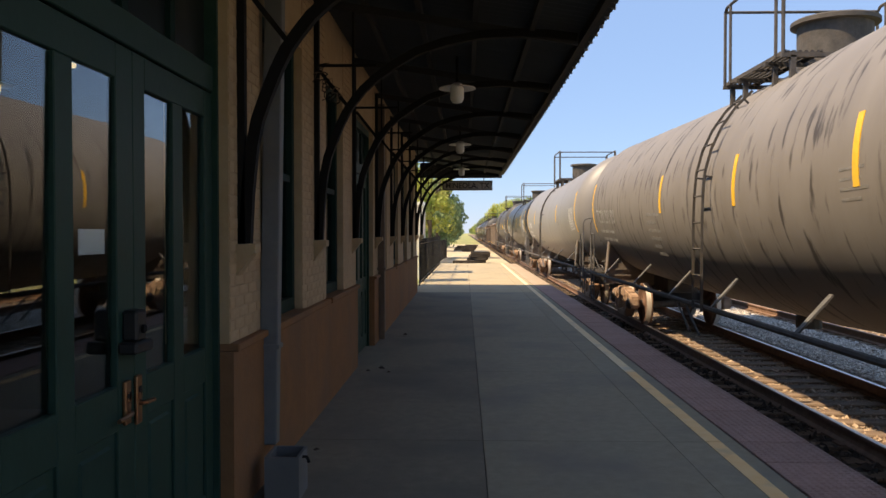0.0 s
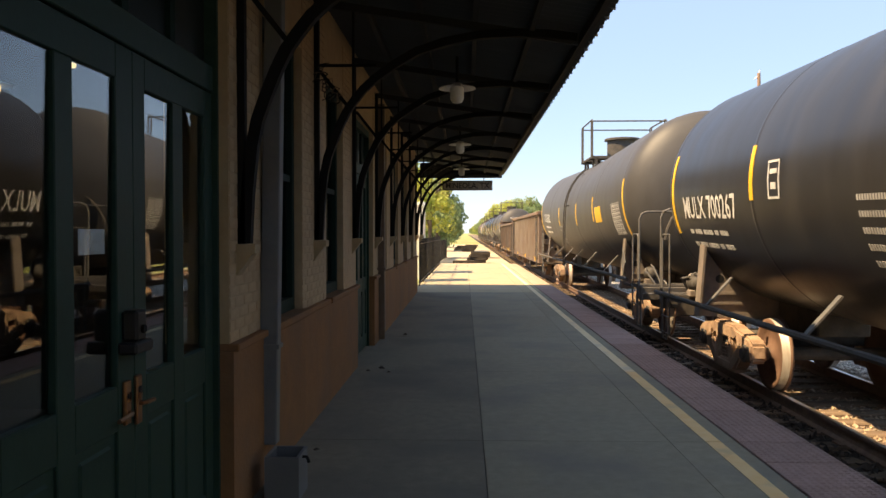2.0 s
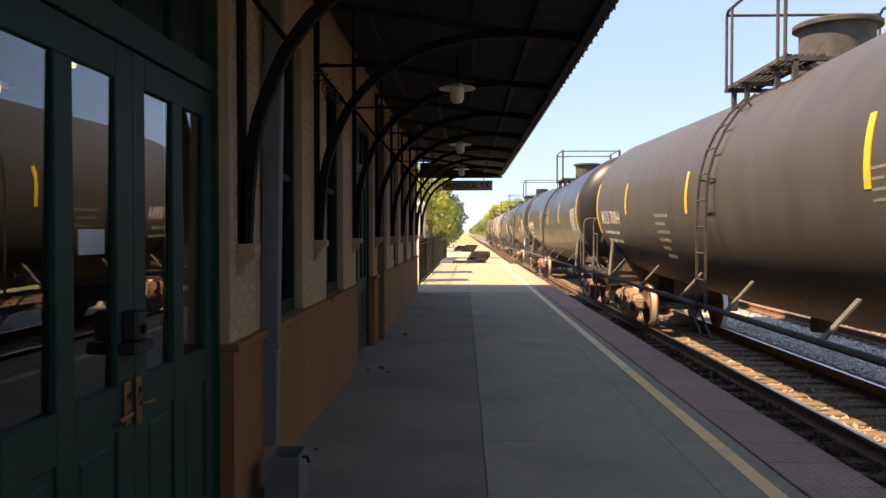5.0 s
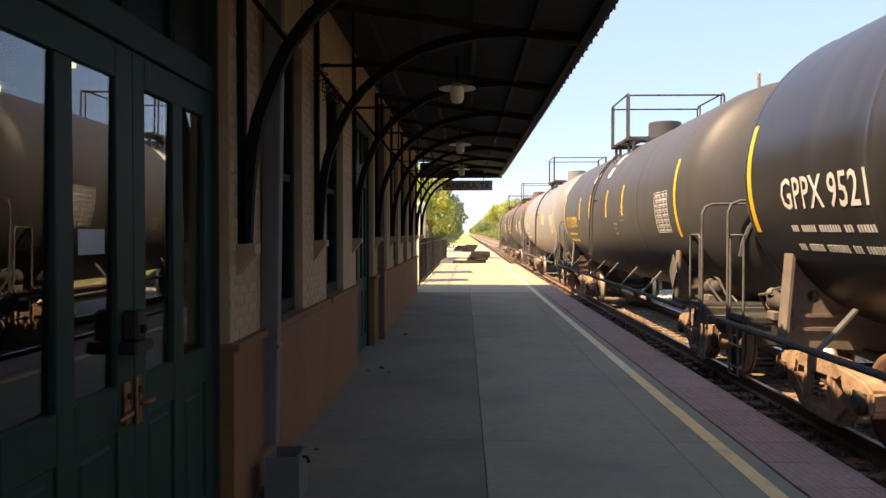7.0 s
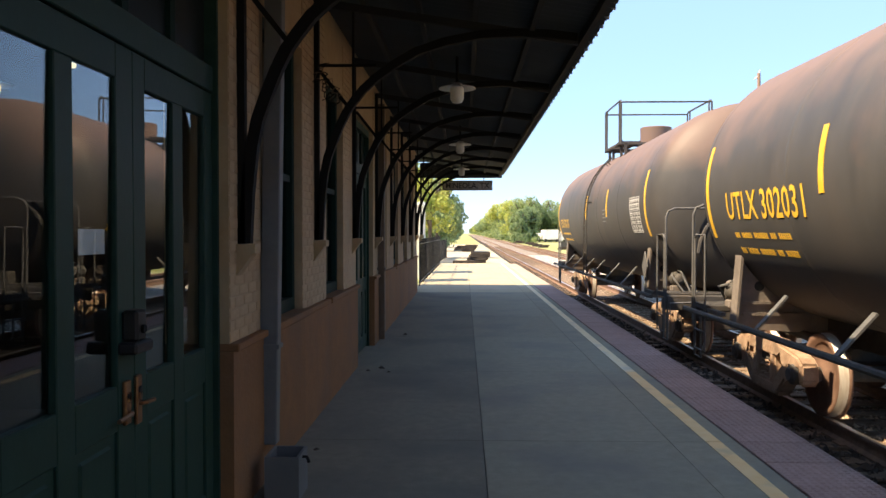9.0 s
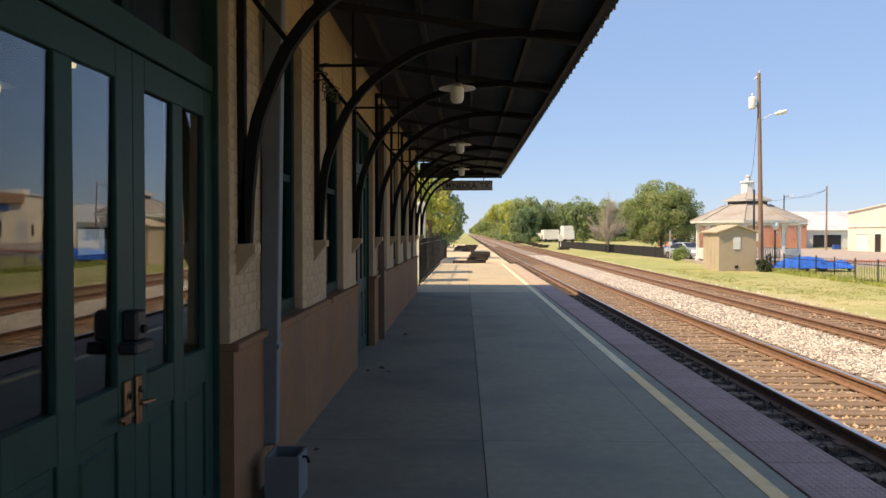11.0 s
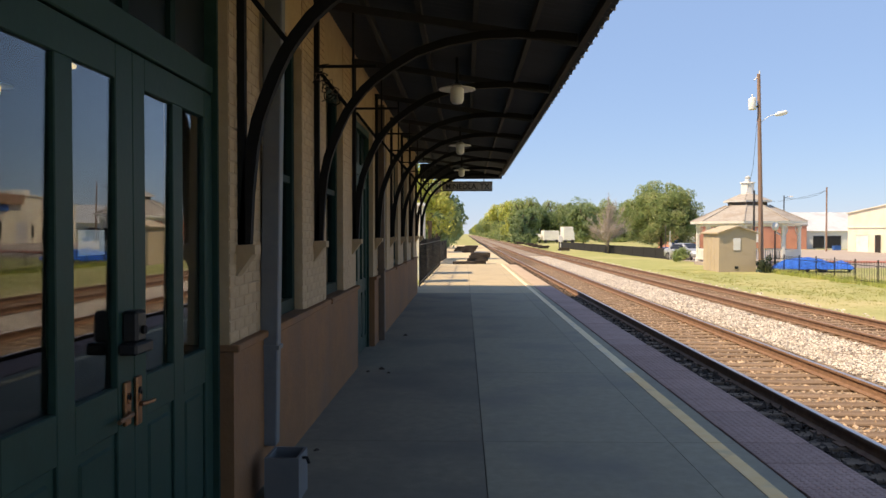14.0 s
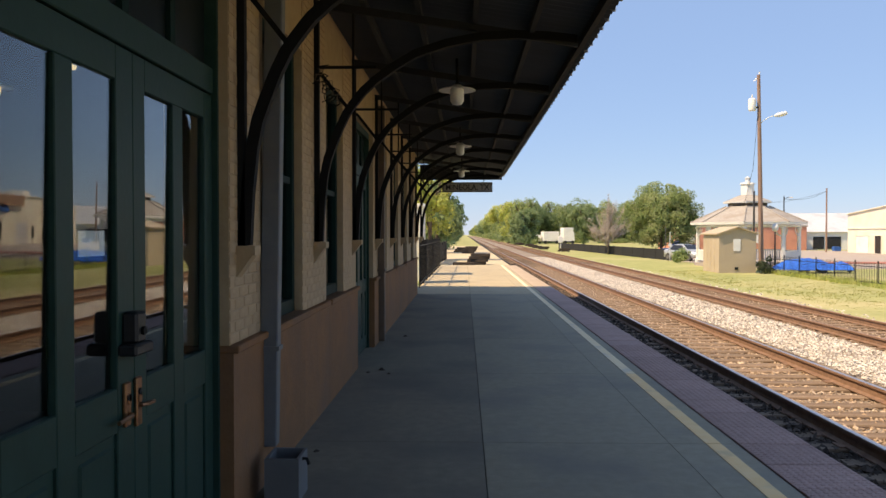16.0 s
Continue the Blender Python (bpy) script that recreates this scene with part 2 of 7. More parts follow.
def ballast_bed():
    bm = bmesh.new()
    prof = [(3.0, -0.43), (3.4, -0.39), (3.6, -0.41), (3.92, -0.41), (5.85, -0.41), (6.15, -0.36), (6.5, -0.345), (7.3, -0.345), (7.6, -0.38), (7.8, -0.41), (10.1, -0.41), (10.5, -0.40), (11.3, -0.47)]
    ys = [-400, -60, -10] + [0.5 * k for k in range(0, 120)] + [60 + 10 * k for k in range(10)] + [200, 400, 900]
    rows = []
    for y in ys:
        rows.append([bm.verts.new((x, y, z + (0.02 * noise.noise(Vector((x * 3, y * 3, 1))) if -5 < y < 70 else 0))) for x, z in prof])
    for a, b in zip(rows, rows[1:]):
        for k in range(len(prof) - 1):
            bm.faces.new((a[k], a[k + 1], b[k + 1], b[k]))
    bed = tagged(part("ballast_bed", bm, M["ballast"], smooth=True), "grey and rust-stained crushed stone ballast bed", "ballast", kind="structure")
    bed.data.materials.append(M["ballast_shaded"])
    # Faces inside the canopy's shadow strip get the shade-dark colour.
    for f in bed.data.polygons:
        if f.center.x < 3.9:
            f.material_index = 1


ballast_bed()


def rail_profile():
    z = RAIL_Z
    return [(-0.07, z - 0.17), (0.07, z - 0.17), (0.07, z - 0.155), (0.012, z - 0.135), (0.010, z - 0.045), (0.037, z - 0.035), (0.037, z - 0.006),
            (0.030, z), (-0.030, z), (-0.037, z - 0.006), (-0.037, z - 0.035), (-0.010, z - 0.045), (-0.012, z - 0.135), (-0.07, z - 0.155)]


def track(cx, top, label):
    t = empty("railway_track", pose(cx, 0, 0), label, "track", "railway tracks", "structure")
    for side in (-0.755, 0.755):
        bm = bmesh.new()
        ends = [[bm.verts.new((side + x, y, z)) for x, z in rail_profile()] for y in (-400, 900)]
        n = len(ends[0])
        for k in range(n):
            bm.faces.new((ends[0][k], ends[0][(k + 1) % n], ends[1][(k + 1) % n], ends[1][k]))
        bm.faces.new(ends[0])
        bm.faces.new(ends[1])
        ob = part("rail", bm, M["rail"], t)
        ob.data.materials.append(top)
        for f in ob.data.polygons:
            if f.normal.z > 0.9 and abs(f.center.z - RAIL_Z) < 0.01:
                f.material_index = 1
    return t


TA = track(TRACK_A, M["railtop"], "main railway track with worn steel rails on wooden ties")
TB = track(TRACK_B, M["railtop_rust"], "second railway track with rusty rails on wooden ties")

PLAT_Y0, PLAT_Y1 = -6.0, 47.0


# Edge tiles past the canopy, with the sunlit tone put into their colour.
M["tile_sunlit"] = mat("sunlit_edge_tile", (0.42, 0.32, 0.22), (0.50, 0.39, 0.28), 10, 0.88, bump=0.3, bscale=50, stain=(0.36, 0.26, 0.19), sscale=1.2, vary=0.06)


def platform():
    bm = B(-1.66, 3.0, PLAT_Y0, PLAT_Y1, -0.42, -0.012)
    p = tagged(part("platform", bm, M["joint"]), "grey concrete station platform with a brick-red tactile edge", "platform", kind="structure")
    # slabs with open joints between
    y = PLAT_Y0
    edges_y = [-6.0, -3.5, 0.0, 3.47] + [3.47 + 3.47 * k for k in range(1, 15)]
    edges_y = [e for e in edges_y if e < PLAT_Y1 - 1] + [PLAT_Y1]
    for a, b in zip(edges_y, edges_y[1:]):
        # Slabs past the building's end take the colour with sunlight in it.
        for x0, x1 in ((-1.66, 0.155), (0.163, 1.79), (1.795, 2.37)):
            part("slab", B(x0, x1, a + 0.003, b - 0.003, -0.1, 0.0), (M["concrete_darker"] if x0 < 0 else M["concrete"]) if a < 24 else M["concrete_sunlit"], p)
    # near tiles carry their grid of low flat-topped domes
    bm = B(2.39, 3.0, 0.008, 0.602, -0.08, 0.006, bev=0.005)
    for i in range(10):
        for j in range(10):
            x, y = 2.425 + 0.06 * i, 0.035 + 0.06 * j
            lo, hi = ([bm.verts.new((x + dx * r, y + dy * r, z)) for dx, dy in ((-1, -1), (1, -1), (1, 1), (-1, 1))] for r, z in ((0.017, 0.0055), (0.010, 0.011)))
            bm.faces.new(hi)
            for q in range(4):
                bm.faces.new((lo[q], lo[(q + 1) % 4], hi[(q + 1) % 4], hi[q]))
    domed = mesh_of(bm, "tactile_tile", M["tactile"])
    me = worn = None
    k = 0
    while -7.1 + 0.61 * k < PLAT_Y1 - 0.6:
        y = -7.1 + 0.61 * k
        if me is None:
            bm = B(2.39, 3.0, 0.008, 0.602, -0.08, 0.006, bev=0.005)
            ob = part("tactile_tile", bm, M["tactile"], p)
            me = ob.data
            ob.location.y = y
        else:
            # From the canopy shadow's edge on, tiles switch to the sunlit colour.
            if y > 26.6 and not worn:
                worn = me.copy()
                worn.materials[0] = M["tile_sunlit"]
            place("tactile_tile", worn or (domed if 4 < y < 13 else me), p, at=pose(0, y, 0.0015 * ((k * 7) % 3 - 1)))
        k += 1
    ln = bmesh.new()
    for a, b in zip(edges_y, edges_y[1:]):
        if a > 10:
            box(ln, 2.105, 2.235, a + 0.006, b - 0.006, 0.0005, 0.004)
        else:
            part("safety_line", B(2.105, 2.235, a + 0.006, b - 0.006, 0.0005, 0.004), M["line_fresh"], p, "yellow painted safety line")
    part("safety_line", ln, M["line"], p, "worn pale painted safety line")
    return p


platform()

# ---- station building ----
WALL_X = -1.49          # cream wall face
PLINTH_X = -1.462       # brown base course
GLAZE_X = -1.61         # plane of doors and windows
SILL = 1.125
WALL_TOP = 4.35
OPENINGS = [("door", 2.42, 4.95, 0.0, 3.45), ("window", 5.80, 7.19, SILL, 3.50), ("window", 8.45, 9.61, SILL, 3.50), ("door", 10.75, 12.75, 0.0, 3.45),
            ("window", 13.85, 14.95, SILL, 3.50), ("window", 16.45, 17.6, SILL, 3.50), ("window", 19.1, 20.25, SILL, 3.50), ("window", 21.7, 22.85, SILL, 3.50)]
B0, B1 = -6.0, 24.3


def building():
    w = empty("station_wall", label="cream station wall over a brown brick base with tall openings", category="wall", kind="structure")
    back = -1.90
    edges = [B0] + [v for o in OPENINGS for v in (o[1], o[2])] + [B1]
    for i in range(0, len(edges), 2):
        a, b = edges[i], edges[i + 1]
        part("wall_pier", B(back, WALL_X, a, b, SILL, WALL_TOP), M["cream"], w)
        part("brick_base", B(back, PLINTH_X, a, b, -0.1, SILL - 0.05), M["plinth"], w)
        part("base_cap", B(back, PLINTH_X + 0.035, a, b - (0.12 if i == 0 else 0), SILL - 0.05, SILL, bev=0.008), M["plinth"], w)
    for kind, a, b, z0, z1 in OPENINGS:
        part("lintel_wall", B(back, WALL_X, a, b, z1, WALL_TOP), M["cream"], w)
        if kind == "window":
            part("brick_base", B(back, PLINTH_X, a, b, -0.1, SILL - 0.05), M["plinth"], w)
            part("window_ledge", B(back, PLINTH_X + 0.05, a - 0.04, b + 0.04, SILL - 0.05, SILL + 0.01, bev=0.008), M["plinth"], w)
    # end wall and room behind
    part("end_wall", B(-9.0, -1.90, B1 - 0.4, B1, -0.1, WALL_TOP), M["cream"], w)
    part("rear_end_wall", B(-9.0, -1.90, B0, B0 + 0.4, -0.1, WALL_TOP), M["cream"], w)
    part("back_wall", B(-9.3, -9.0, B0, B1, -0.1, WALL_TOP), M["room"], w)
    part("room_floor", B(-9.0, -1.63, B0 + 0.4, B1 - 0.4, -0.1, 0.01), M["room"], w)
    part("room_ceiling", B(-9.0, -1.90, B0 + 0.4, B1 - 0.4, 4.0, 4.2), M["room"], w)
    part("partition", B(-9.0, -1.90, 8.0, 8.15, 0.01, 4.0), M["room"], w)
    return w


building()


def pier_bricks():
    """Painted bricks, laid in running bond on the piers nearest the platform's near end."""
    w = empty("pier_brickwork", pose(WALL_X, 0, 0), "cream painted brick facing in running bond", "brick facing", kind="structure")
    full = mesh_of(B(0.0, 0.006, 0.0, 0.205, 0.0, 0.064, bev=0.003), "brick", M["brick"])
    half = mesh_of(B(0.0, 0.006, 0.0, 0.097, 0.0, 0.064, bev=0.003), "brick", M["brick"])
    rnd = random.Random(3)
    n, rest = 0, bmesh.new()
    for a, b in ((4.955, 5.80), (7.195, 8.445), (9.615, 10.745), (12.76, 13.84), (14.96, 16.44)):
        row = 0
        z = SILL + 0.006
        while z + 0.066 < 4.1:
            y = a + 0.003
            if row % 2:
                y += 0.108
            first = row % 2
            while y + 0.10 < b:
                whole = y + 0.21 < b
                if a < 8 and n < 300 and z < 3.3:
                    place("brick", full if whole else half, w, at=pose(rnd.uniform(-0.0015, 0.001), y, z))
                    n += 1
                else:
                    box(rest, 0.0, 0.006, y, y + (0.205 if whole else 0.097), z, z + 0.064)
                if first:
                    box(rest, 0.0, 0.006, a + 0.003, a + 0.10, z, z + 0.064)
                    first = 0
                y += 0.213
            z += 0.0725
            row += 1
    tagged(part("further_bricks", rest, M["brick"], w), kind="stuff")


def window_unit(a, b, z0, z1, n):
    w = tagged(empty(f"window_{n}", label="tall dark green sash window with reflecting panes", category="window", group="station windows"), kind="structure")
    x1, x0 = GLAZE_X + 0.05, GLAZE_X - 0.06
    f = bmesh.new()
    box(f, x0, x1, a, a + 0.09, z0 + 0.01, z1)
    box(f, x0, x1, b - 0.09, b, z0 + 0.01, z1)
    box(f, x0, x1, a + 0.09, b - 0.09, z1 - 0.10, z1)
    box(f, x0, x1, a + 0.09, b - 0.09, z0 + 0.01, z0 + 0.12)
    part("window_frame", f, M["greendark"], w)
    zm = (z0 + z1) / 2
    part("meeting_rail", B(x0 + 0.01, x1 - 0.015, a + 0.09, b - 0.09, zm - 0.03, zm + 0.03), M["greendark"], w)
    for q0, q1 in ((z0 + 0.12, zm - 0.03), (zm + 0.03, z1 - 0.10)):
        part("pane", B(GLAZE_X - 0.004, GLAZE_X, a + 0.09, b - 0.09, q0, q1), M["glass"], w).visible_shadow = False
    return w


wi = 0
for kind, a, b, z0, z1 in OPENINGS:
    if kind == "window":
        wi += 1
        window_unit(a, b, z0, z1, wi)


def door_leaf(d, stiles, z1, ajar=0.0):
    """A half-glazed leaf: two tall panes over two sunk panels. stiles: the spans of its three uprights."""
    x1, x0 = GLAZE_X + 0.025, GLAZE_X - 0.02
    y0, y1 = stiles[0][0], stiles[2][1]
    gz0, gz1 = 1.125, 2.535
    leaf = part("leaf", B(x0, x1 - 0.018, y0, y1, 0.02, 0.97), M["green"], d)
    for k, (a, b) in enumerate(stiles):
        part("stile", B(x0, x1, a, b, 0.02 if k != 1 else 0.22, z1 if k != 1 else gz1, bev=0.005), M["green"], leaf)
    a, b = stiles[0][1], stiles[2][0]
    for q0, q1 in ((gz1, z1), (0.92, gz0), (0.02, 0.22)):
        for c0, c1 in (((a, b),) if q1 != gz0 else ((a, stiles[1][0]), (stiles[1][1], b))):
            part("rail", B(x0, x1 - 0.001, c0, c1, q0, q1, bev=0.005), M["green"], leaf)
    for a, b in ((stiles[0][1], stiles[1][0]), (stiles[1][1], stiles[2][0])):
        glass = B(GLAZE_X - 0.004, GLAZE_X, a, b, gz0, gz1)
        for vert in glass.verts:      # the leaf hangs a hair out of plumb
            vert.co.x += 0.011 * (vert.co.z - 1.83) + ajar * (vert.co.y - (y0 + y1) / 2)
        part("pane", glass, M["glass"], leaf).visible_shadow = False
        part("panel", B(x0, x1 - 0.006, a + 0.05, b - 0.05, 0.27, 0.87, bev=0.012), M["green"], leaf)
    return leaf


def double_door(n, a, b, z1, leaf_top, near, far):
    d = tagged(empty(f"door_{n}", label="closed dark green double door, half glazed, with a transom", category="door", group="station doors"), kind="structure")
    x1, x0 = GLAZE_X + 0.06, GLAZE_X - 0.06
    y0, y1 = near[0][0], far[2][1]
    f = bmesh.new()
    box(f, x0, x1, a, y0, 0.0, z1)
    box(f, x0, x1, y1, b, 0.0, z1)
    part("frame", f, M["green"], d)
    part("transom_bar", B(x0, GLAZE_X + 0.035, y0, y1, leaf_top + 0.005, leaf_top + 0.165, bev=0.006), M["green"], d)
    part("transom_head", B(x0, x1, y0, y1, z1 - 0.1, z1), M["green"], d)
    for k in range(1, 4):
        ym = y0 + (y1 - y0) * k / 4
        part("transom_bar_upright", B(x0, GLAZE_X + 0.01, ym - 0.035, ym + 0.035, leaf_top + 0.165, z1 - 0.1), M["greendark"], d)
    for k in range(4):
        p0, p1 = y0 + (y1 - y0) * k / 4 + (0.035 if k else 0), y0 + (y1 - y0) * (k + 1) / 4 - (0.035 if k < 3 else 0)
        part("transom_pane", B(GLAZE_X - 0.024, GLAZE_X - 0.02, p0, p1, leaf_top + 0.165, z1 - 0.1), M["darkpane"], d)
    door_leaf(d, near, leaf_top - 0.004, 0.0044)
    door_leaf(d, far, leaf_top - 0.004, -0.0078)
    return d


double_door(1, 2.42, 4.95, 3.45, 2.70, ((2.49, 2.645), (3.02, 3.165), (3.56, 3.739)), ((3.743, 3.886), (4.26, 4.41), (4.78, 4.92)))
double_door(2, 10.75, 12.75, 3.45, 2.70, ((10.80, 10.93), (11.22, 11.35), (11.62, 11.748)), ((11.752, 11.88), (12.17, 12.30), (12.58, 12.70)))

# ---- canopy ----
M["ribend"] = mat("galvanised_rib_end", (0.36, 0.36, 0.38), (0.44, 0.44, 0.46), 9, 0.55, metal=0.3)
EAVE_X, EAVE_Z = 1.245, 3.74
ROOF_Y0, ROOF_Y1 = -8.0, 26.8
BAYS = [5.16 + 2.63 * k for k in (-4, -3, -2, 0, 1, 2, 3, 4, 5, 6, 7, 8)]


def roof_z(x):
    return EAVE_Z + 0.05 + (EAVE_X - x) * 0.17


def canopy():
    c = empty("platform_canopy", label="dark platform canopy of corrugated sheet on curved iron brackets", category="canopy", kind="structure")
    bm = bmesh.new()
    n = int((ROOF_Y1 - ROOF_Y0) / 0.034)
    prev = None
    for k in range(n + 1):
        y = ROOF_Y0 + 0.034 * k
        dz = 0.009 * math.sin(k * math.pi / 2)
        row = [bm.verts.new((x, y, roof_z(x) + dz)) for x in (-2.6, EAVE_X + 0.05)]
        row += [bm.verts.new((x, y, roof_z(x) + dz + 0.012)) for x in (EAVE_X + 0.05, -2.6)]
        if prev:
            for i in range(4):
                bm.faces.new((prev[i], prev[(i + 1) % 4], row[(i + 1) % 4], row[i]))
        prev = row
    part("roof_sheet", bm, M["roofmetal"], c)
    for x in (-1.0, -0.45, 0.1, 0.65, 1.16):
        part("purlin", B(x - 0.025, x + 0.025, ROOF_Y0, ROOF_Y1, roof_z(x) - 0.10, roof_z(x) - 0.012), M["wood_dark"], c)
    part("fascia", B(-1.48, EAVE_X, ROOF_Y1 - 0.04, ROOF_Y1, EAVE_Z - 0.07, EAVE_Z + 0.45), M["wood_dark"], c)
    for y in BAYS:
        bm = bmesh.new()
        ribbon(bm, [(WALL_X, y, roof_z(WALL_X) - 0.16), (EAVE_X - 0.14, y, roof_z(EAVE_X) - 0.10)], 0.05, 0.075, (0, 1, 0))
        part("rafter", bm, M["wood_dark"], c)
    # rounded rib ends of the roof sheets along the eave
    end = mesh_of(lathe(bmesh.new(), [(0.004, -0.03), (0.02, -0.02), (0.026, 0.0), (0.026, 0.012), (0.004, 0.014)], "X", 10), "rib_end", M["ribend"], True)
    for k in range(int((ROOF_Y1 - 2.0) / 0.31)):
        place("rib_end", end, c, at=pose(EAVE_X + 0.05, 2.0 + 0.31 * k, roof_z(EAVE_X + 0.05) + 0.01))
    return c


canopy()
# Unseen roof slab, run to the canopy's end so its shadow covers the platform.
tagged(part("station_roof", B(-9.8, -2.62, ROOF_Y0, ROOF_Y1, 4.42, 4.58), M["roofmetal"]), "unseen roof slab over the station, added to shade the platform end", "roof", kind="structure")


def bracket(y, hanger=True):
    b = tagged(empty("canopy_bracket", pose(WALL_X, y, 0)), "black iron canopy bracket with a curved brace on a corbel", "bracket", "canopy brackets")
    part("wall_leg", B(0.004, 0.055, -0.035, 0.028, 1.755, 4.1), M["iron"], b)
    arc = [(0.05, 0, 1.76), (0.068, 0, 2.1), (0.098, 0, 2.39), (0.136, 0, 2.57), (0.190, 0, 2.72), (0.258, 0, 2.888), (0.322, 0, 3.017), (0.385, 0, 3.109), (0.488, 0, 3.238), (0.60, 0, 3.34), (0.78, 0, 3.47), (1.0, 0, 3.60), (1.3, 0, 3.70), (1.65, 0, 3.765), (2.0, 0, 3.78), (2.3, 0, 3.765), (2.58, 0, 3.73)]
    part("curved_brace", ribbon(bmesh.new(), arc, 0.07, 0.078, (0, 1, 0)), M["iron"], b)
    part("strut", ribbon(bmesh.new(), [(0.06, 0, 3.42), (0.345, 0, 3.06)], 0.035, 0.035, (0, 1, 0)), M["iron"], b)
    part("tie_bar", B(0.05, 0.62, -0.012, 0.012, 3.46, 3.487), M["iron"], b)
    if hanger:
        part("hanger", B(0.38, 0.402, -0.012, 0.012, 3.10, 4.0), M["iron"], b)
    cb = bmesh.new()
    box(cb, 0.0, 0.13, -0.075, 0.075, 1.695, 1.755)
    v = [cb.verts.new(p) for p in ((0, -0.06, 1.695), (0.11, -0.06, 1.695), (0, -0.06, 1.54), (0, 0.06, 1.695), (0.11, 0.06, 1.695), (0, 0.06, 1.54))]
    for f in ((0, 1, 2), (5, 4, 3), (0, 3, 4, 1), (1, 4, 5, 2), (2, 5, 3, 0)):
        cb.faces.new([v[i] for i in f])
    part("corbel", cb, M["cream"], b)
    return b


for y in BAYS:
    bracket(y, y > 6)
pier_bricks()


def dried_vine(y):
    """A tangle of dead stems caught on a bracket's strut."""
    rnd = random.Random(12)
    v = empty("dried_vine", pose(WALL_X, y, 0), "dry brown vine tangled on a canopy bracket", "vine")
    for k in range(26):
        x = rnd.uniform(0.04, 0.27)
        z = 3.42 - 1.25 * (x - 0.06) + rnd.uniform(-0.03, 0.04)
        pts = [(x, rnd.uniform(-0.05, 0.03), z)]
        for _ in range(4):
            p = pts[-1]
            pts.append((p[0] + rnd.gauss(0.0, 0.035), p[1] + rnd.gauss(0, 0.02), p[2] - rnd.uniform(-0.02, 0.06)))
        part("stem", tube(bmesh.new(), pts, rnd.uniform(0.003, 0.007), 5), M["iron"] if k % 3 else M["pipebrown"], v)


dried_vine(BAYS[4])

# ---- the train ----


def tank_paint(name, a, b, stain, rough, samount=0.7, spec=0.5, drip=(0.9, 3.2, 0.30), slo=0.50, shi=0.75):
    return mat(name, a, b, 1.6, rough, bump=0.03, bscale=3, stretch=(0.8, 1.2, 0.5), stain=stain, sscale=1.0, samount=samount, spec=spec, sstretch=drip, slo=slo, shi=shi)


def crown_rust(m, colour, z0, z1, amount):
    """Rust and dust settled on a tank's crown, with a ragged lower edge."""
    n, l = m.node_tree.nodes, m.node_tree.links
    p = n["Principled BSDF"]
    src = p.inputs["Base Color"].links[0].from_socket
    tc, sp, ns, ad, mr, mx = (n.new("ShaderNode" + k) for k in ("TexCoord", "SeparateXYZ", "TexNoise", "Math", "MapRange", "Mix"))
    ns.inputs["Scale"].default_value, ns.inputs["Detail"].default_value = 0.9, 8
    ad.operation = "MULTIPLY_ADD"
    ad.inputs[1].default_value = 2.2
    mr.inputs[1].default_value, mr.inputs[2].default_value, mr.inputs[4].default_value = z0 + 1.1, z1 + 1.1, amount
    mx.data_type = "RGBA"
    mx.inputs[7].default_value = (*colour, 1)
    l.new(tc.outputs["Object"], sp.inputs[0])
    l.new(tc.outputs["Object"], ns.inputs["Vector"])
    l.new(ns.outputs["Fac"], ad.inputs[0])
    l.new(sp.outputs[2], ad.inputs[2])
    l.new(ad.outputs[0], mr.inputs[0])
    l.new(mr.outputs[0], mx.inputs[0])
    l.new(src, mx.inputs[6])
    l.new(mx.outputs[2], p.inputs["Base Color"])
    return m


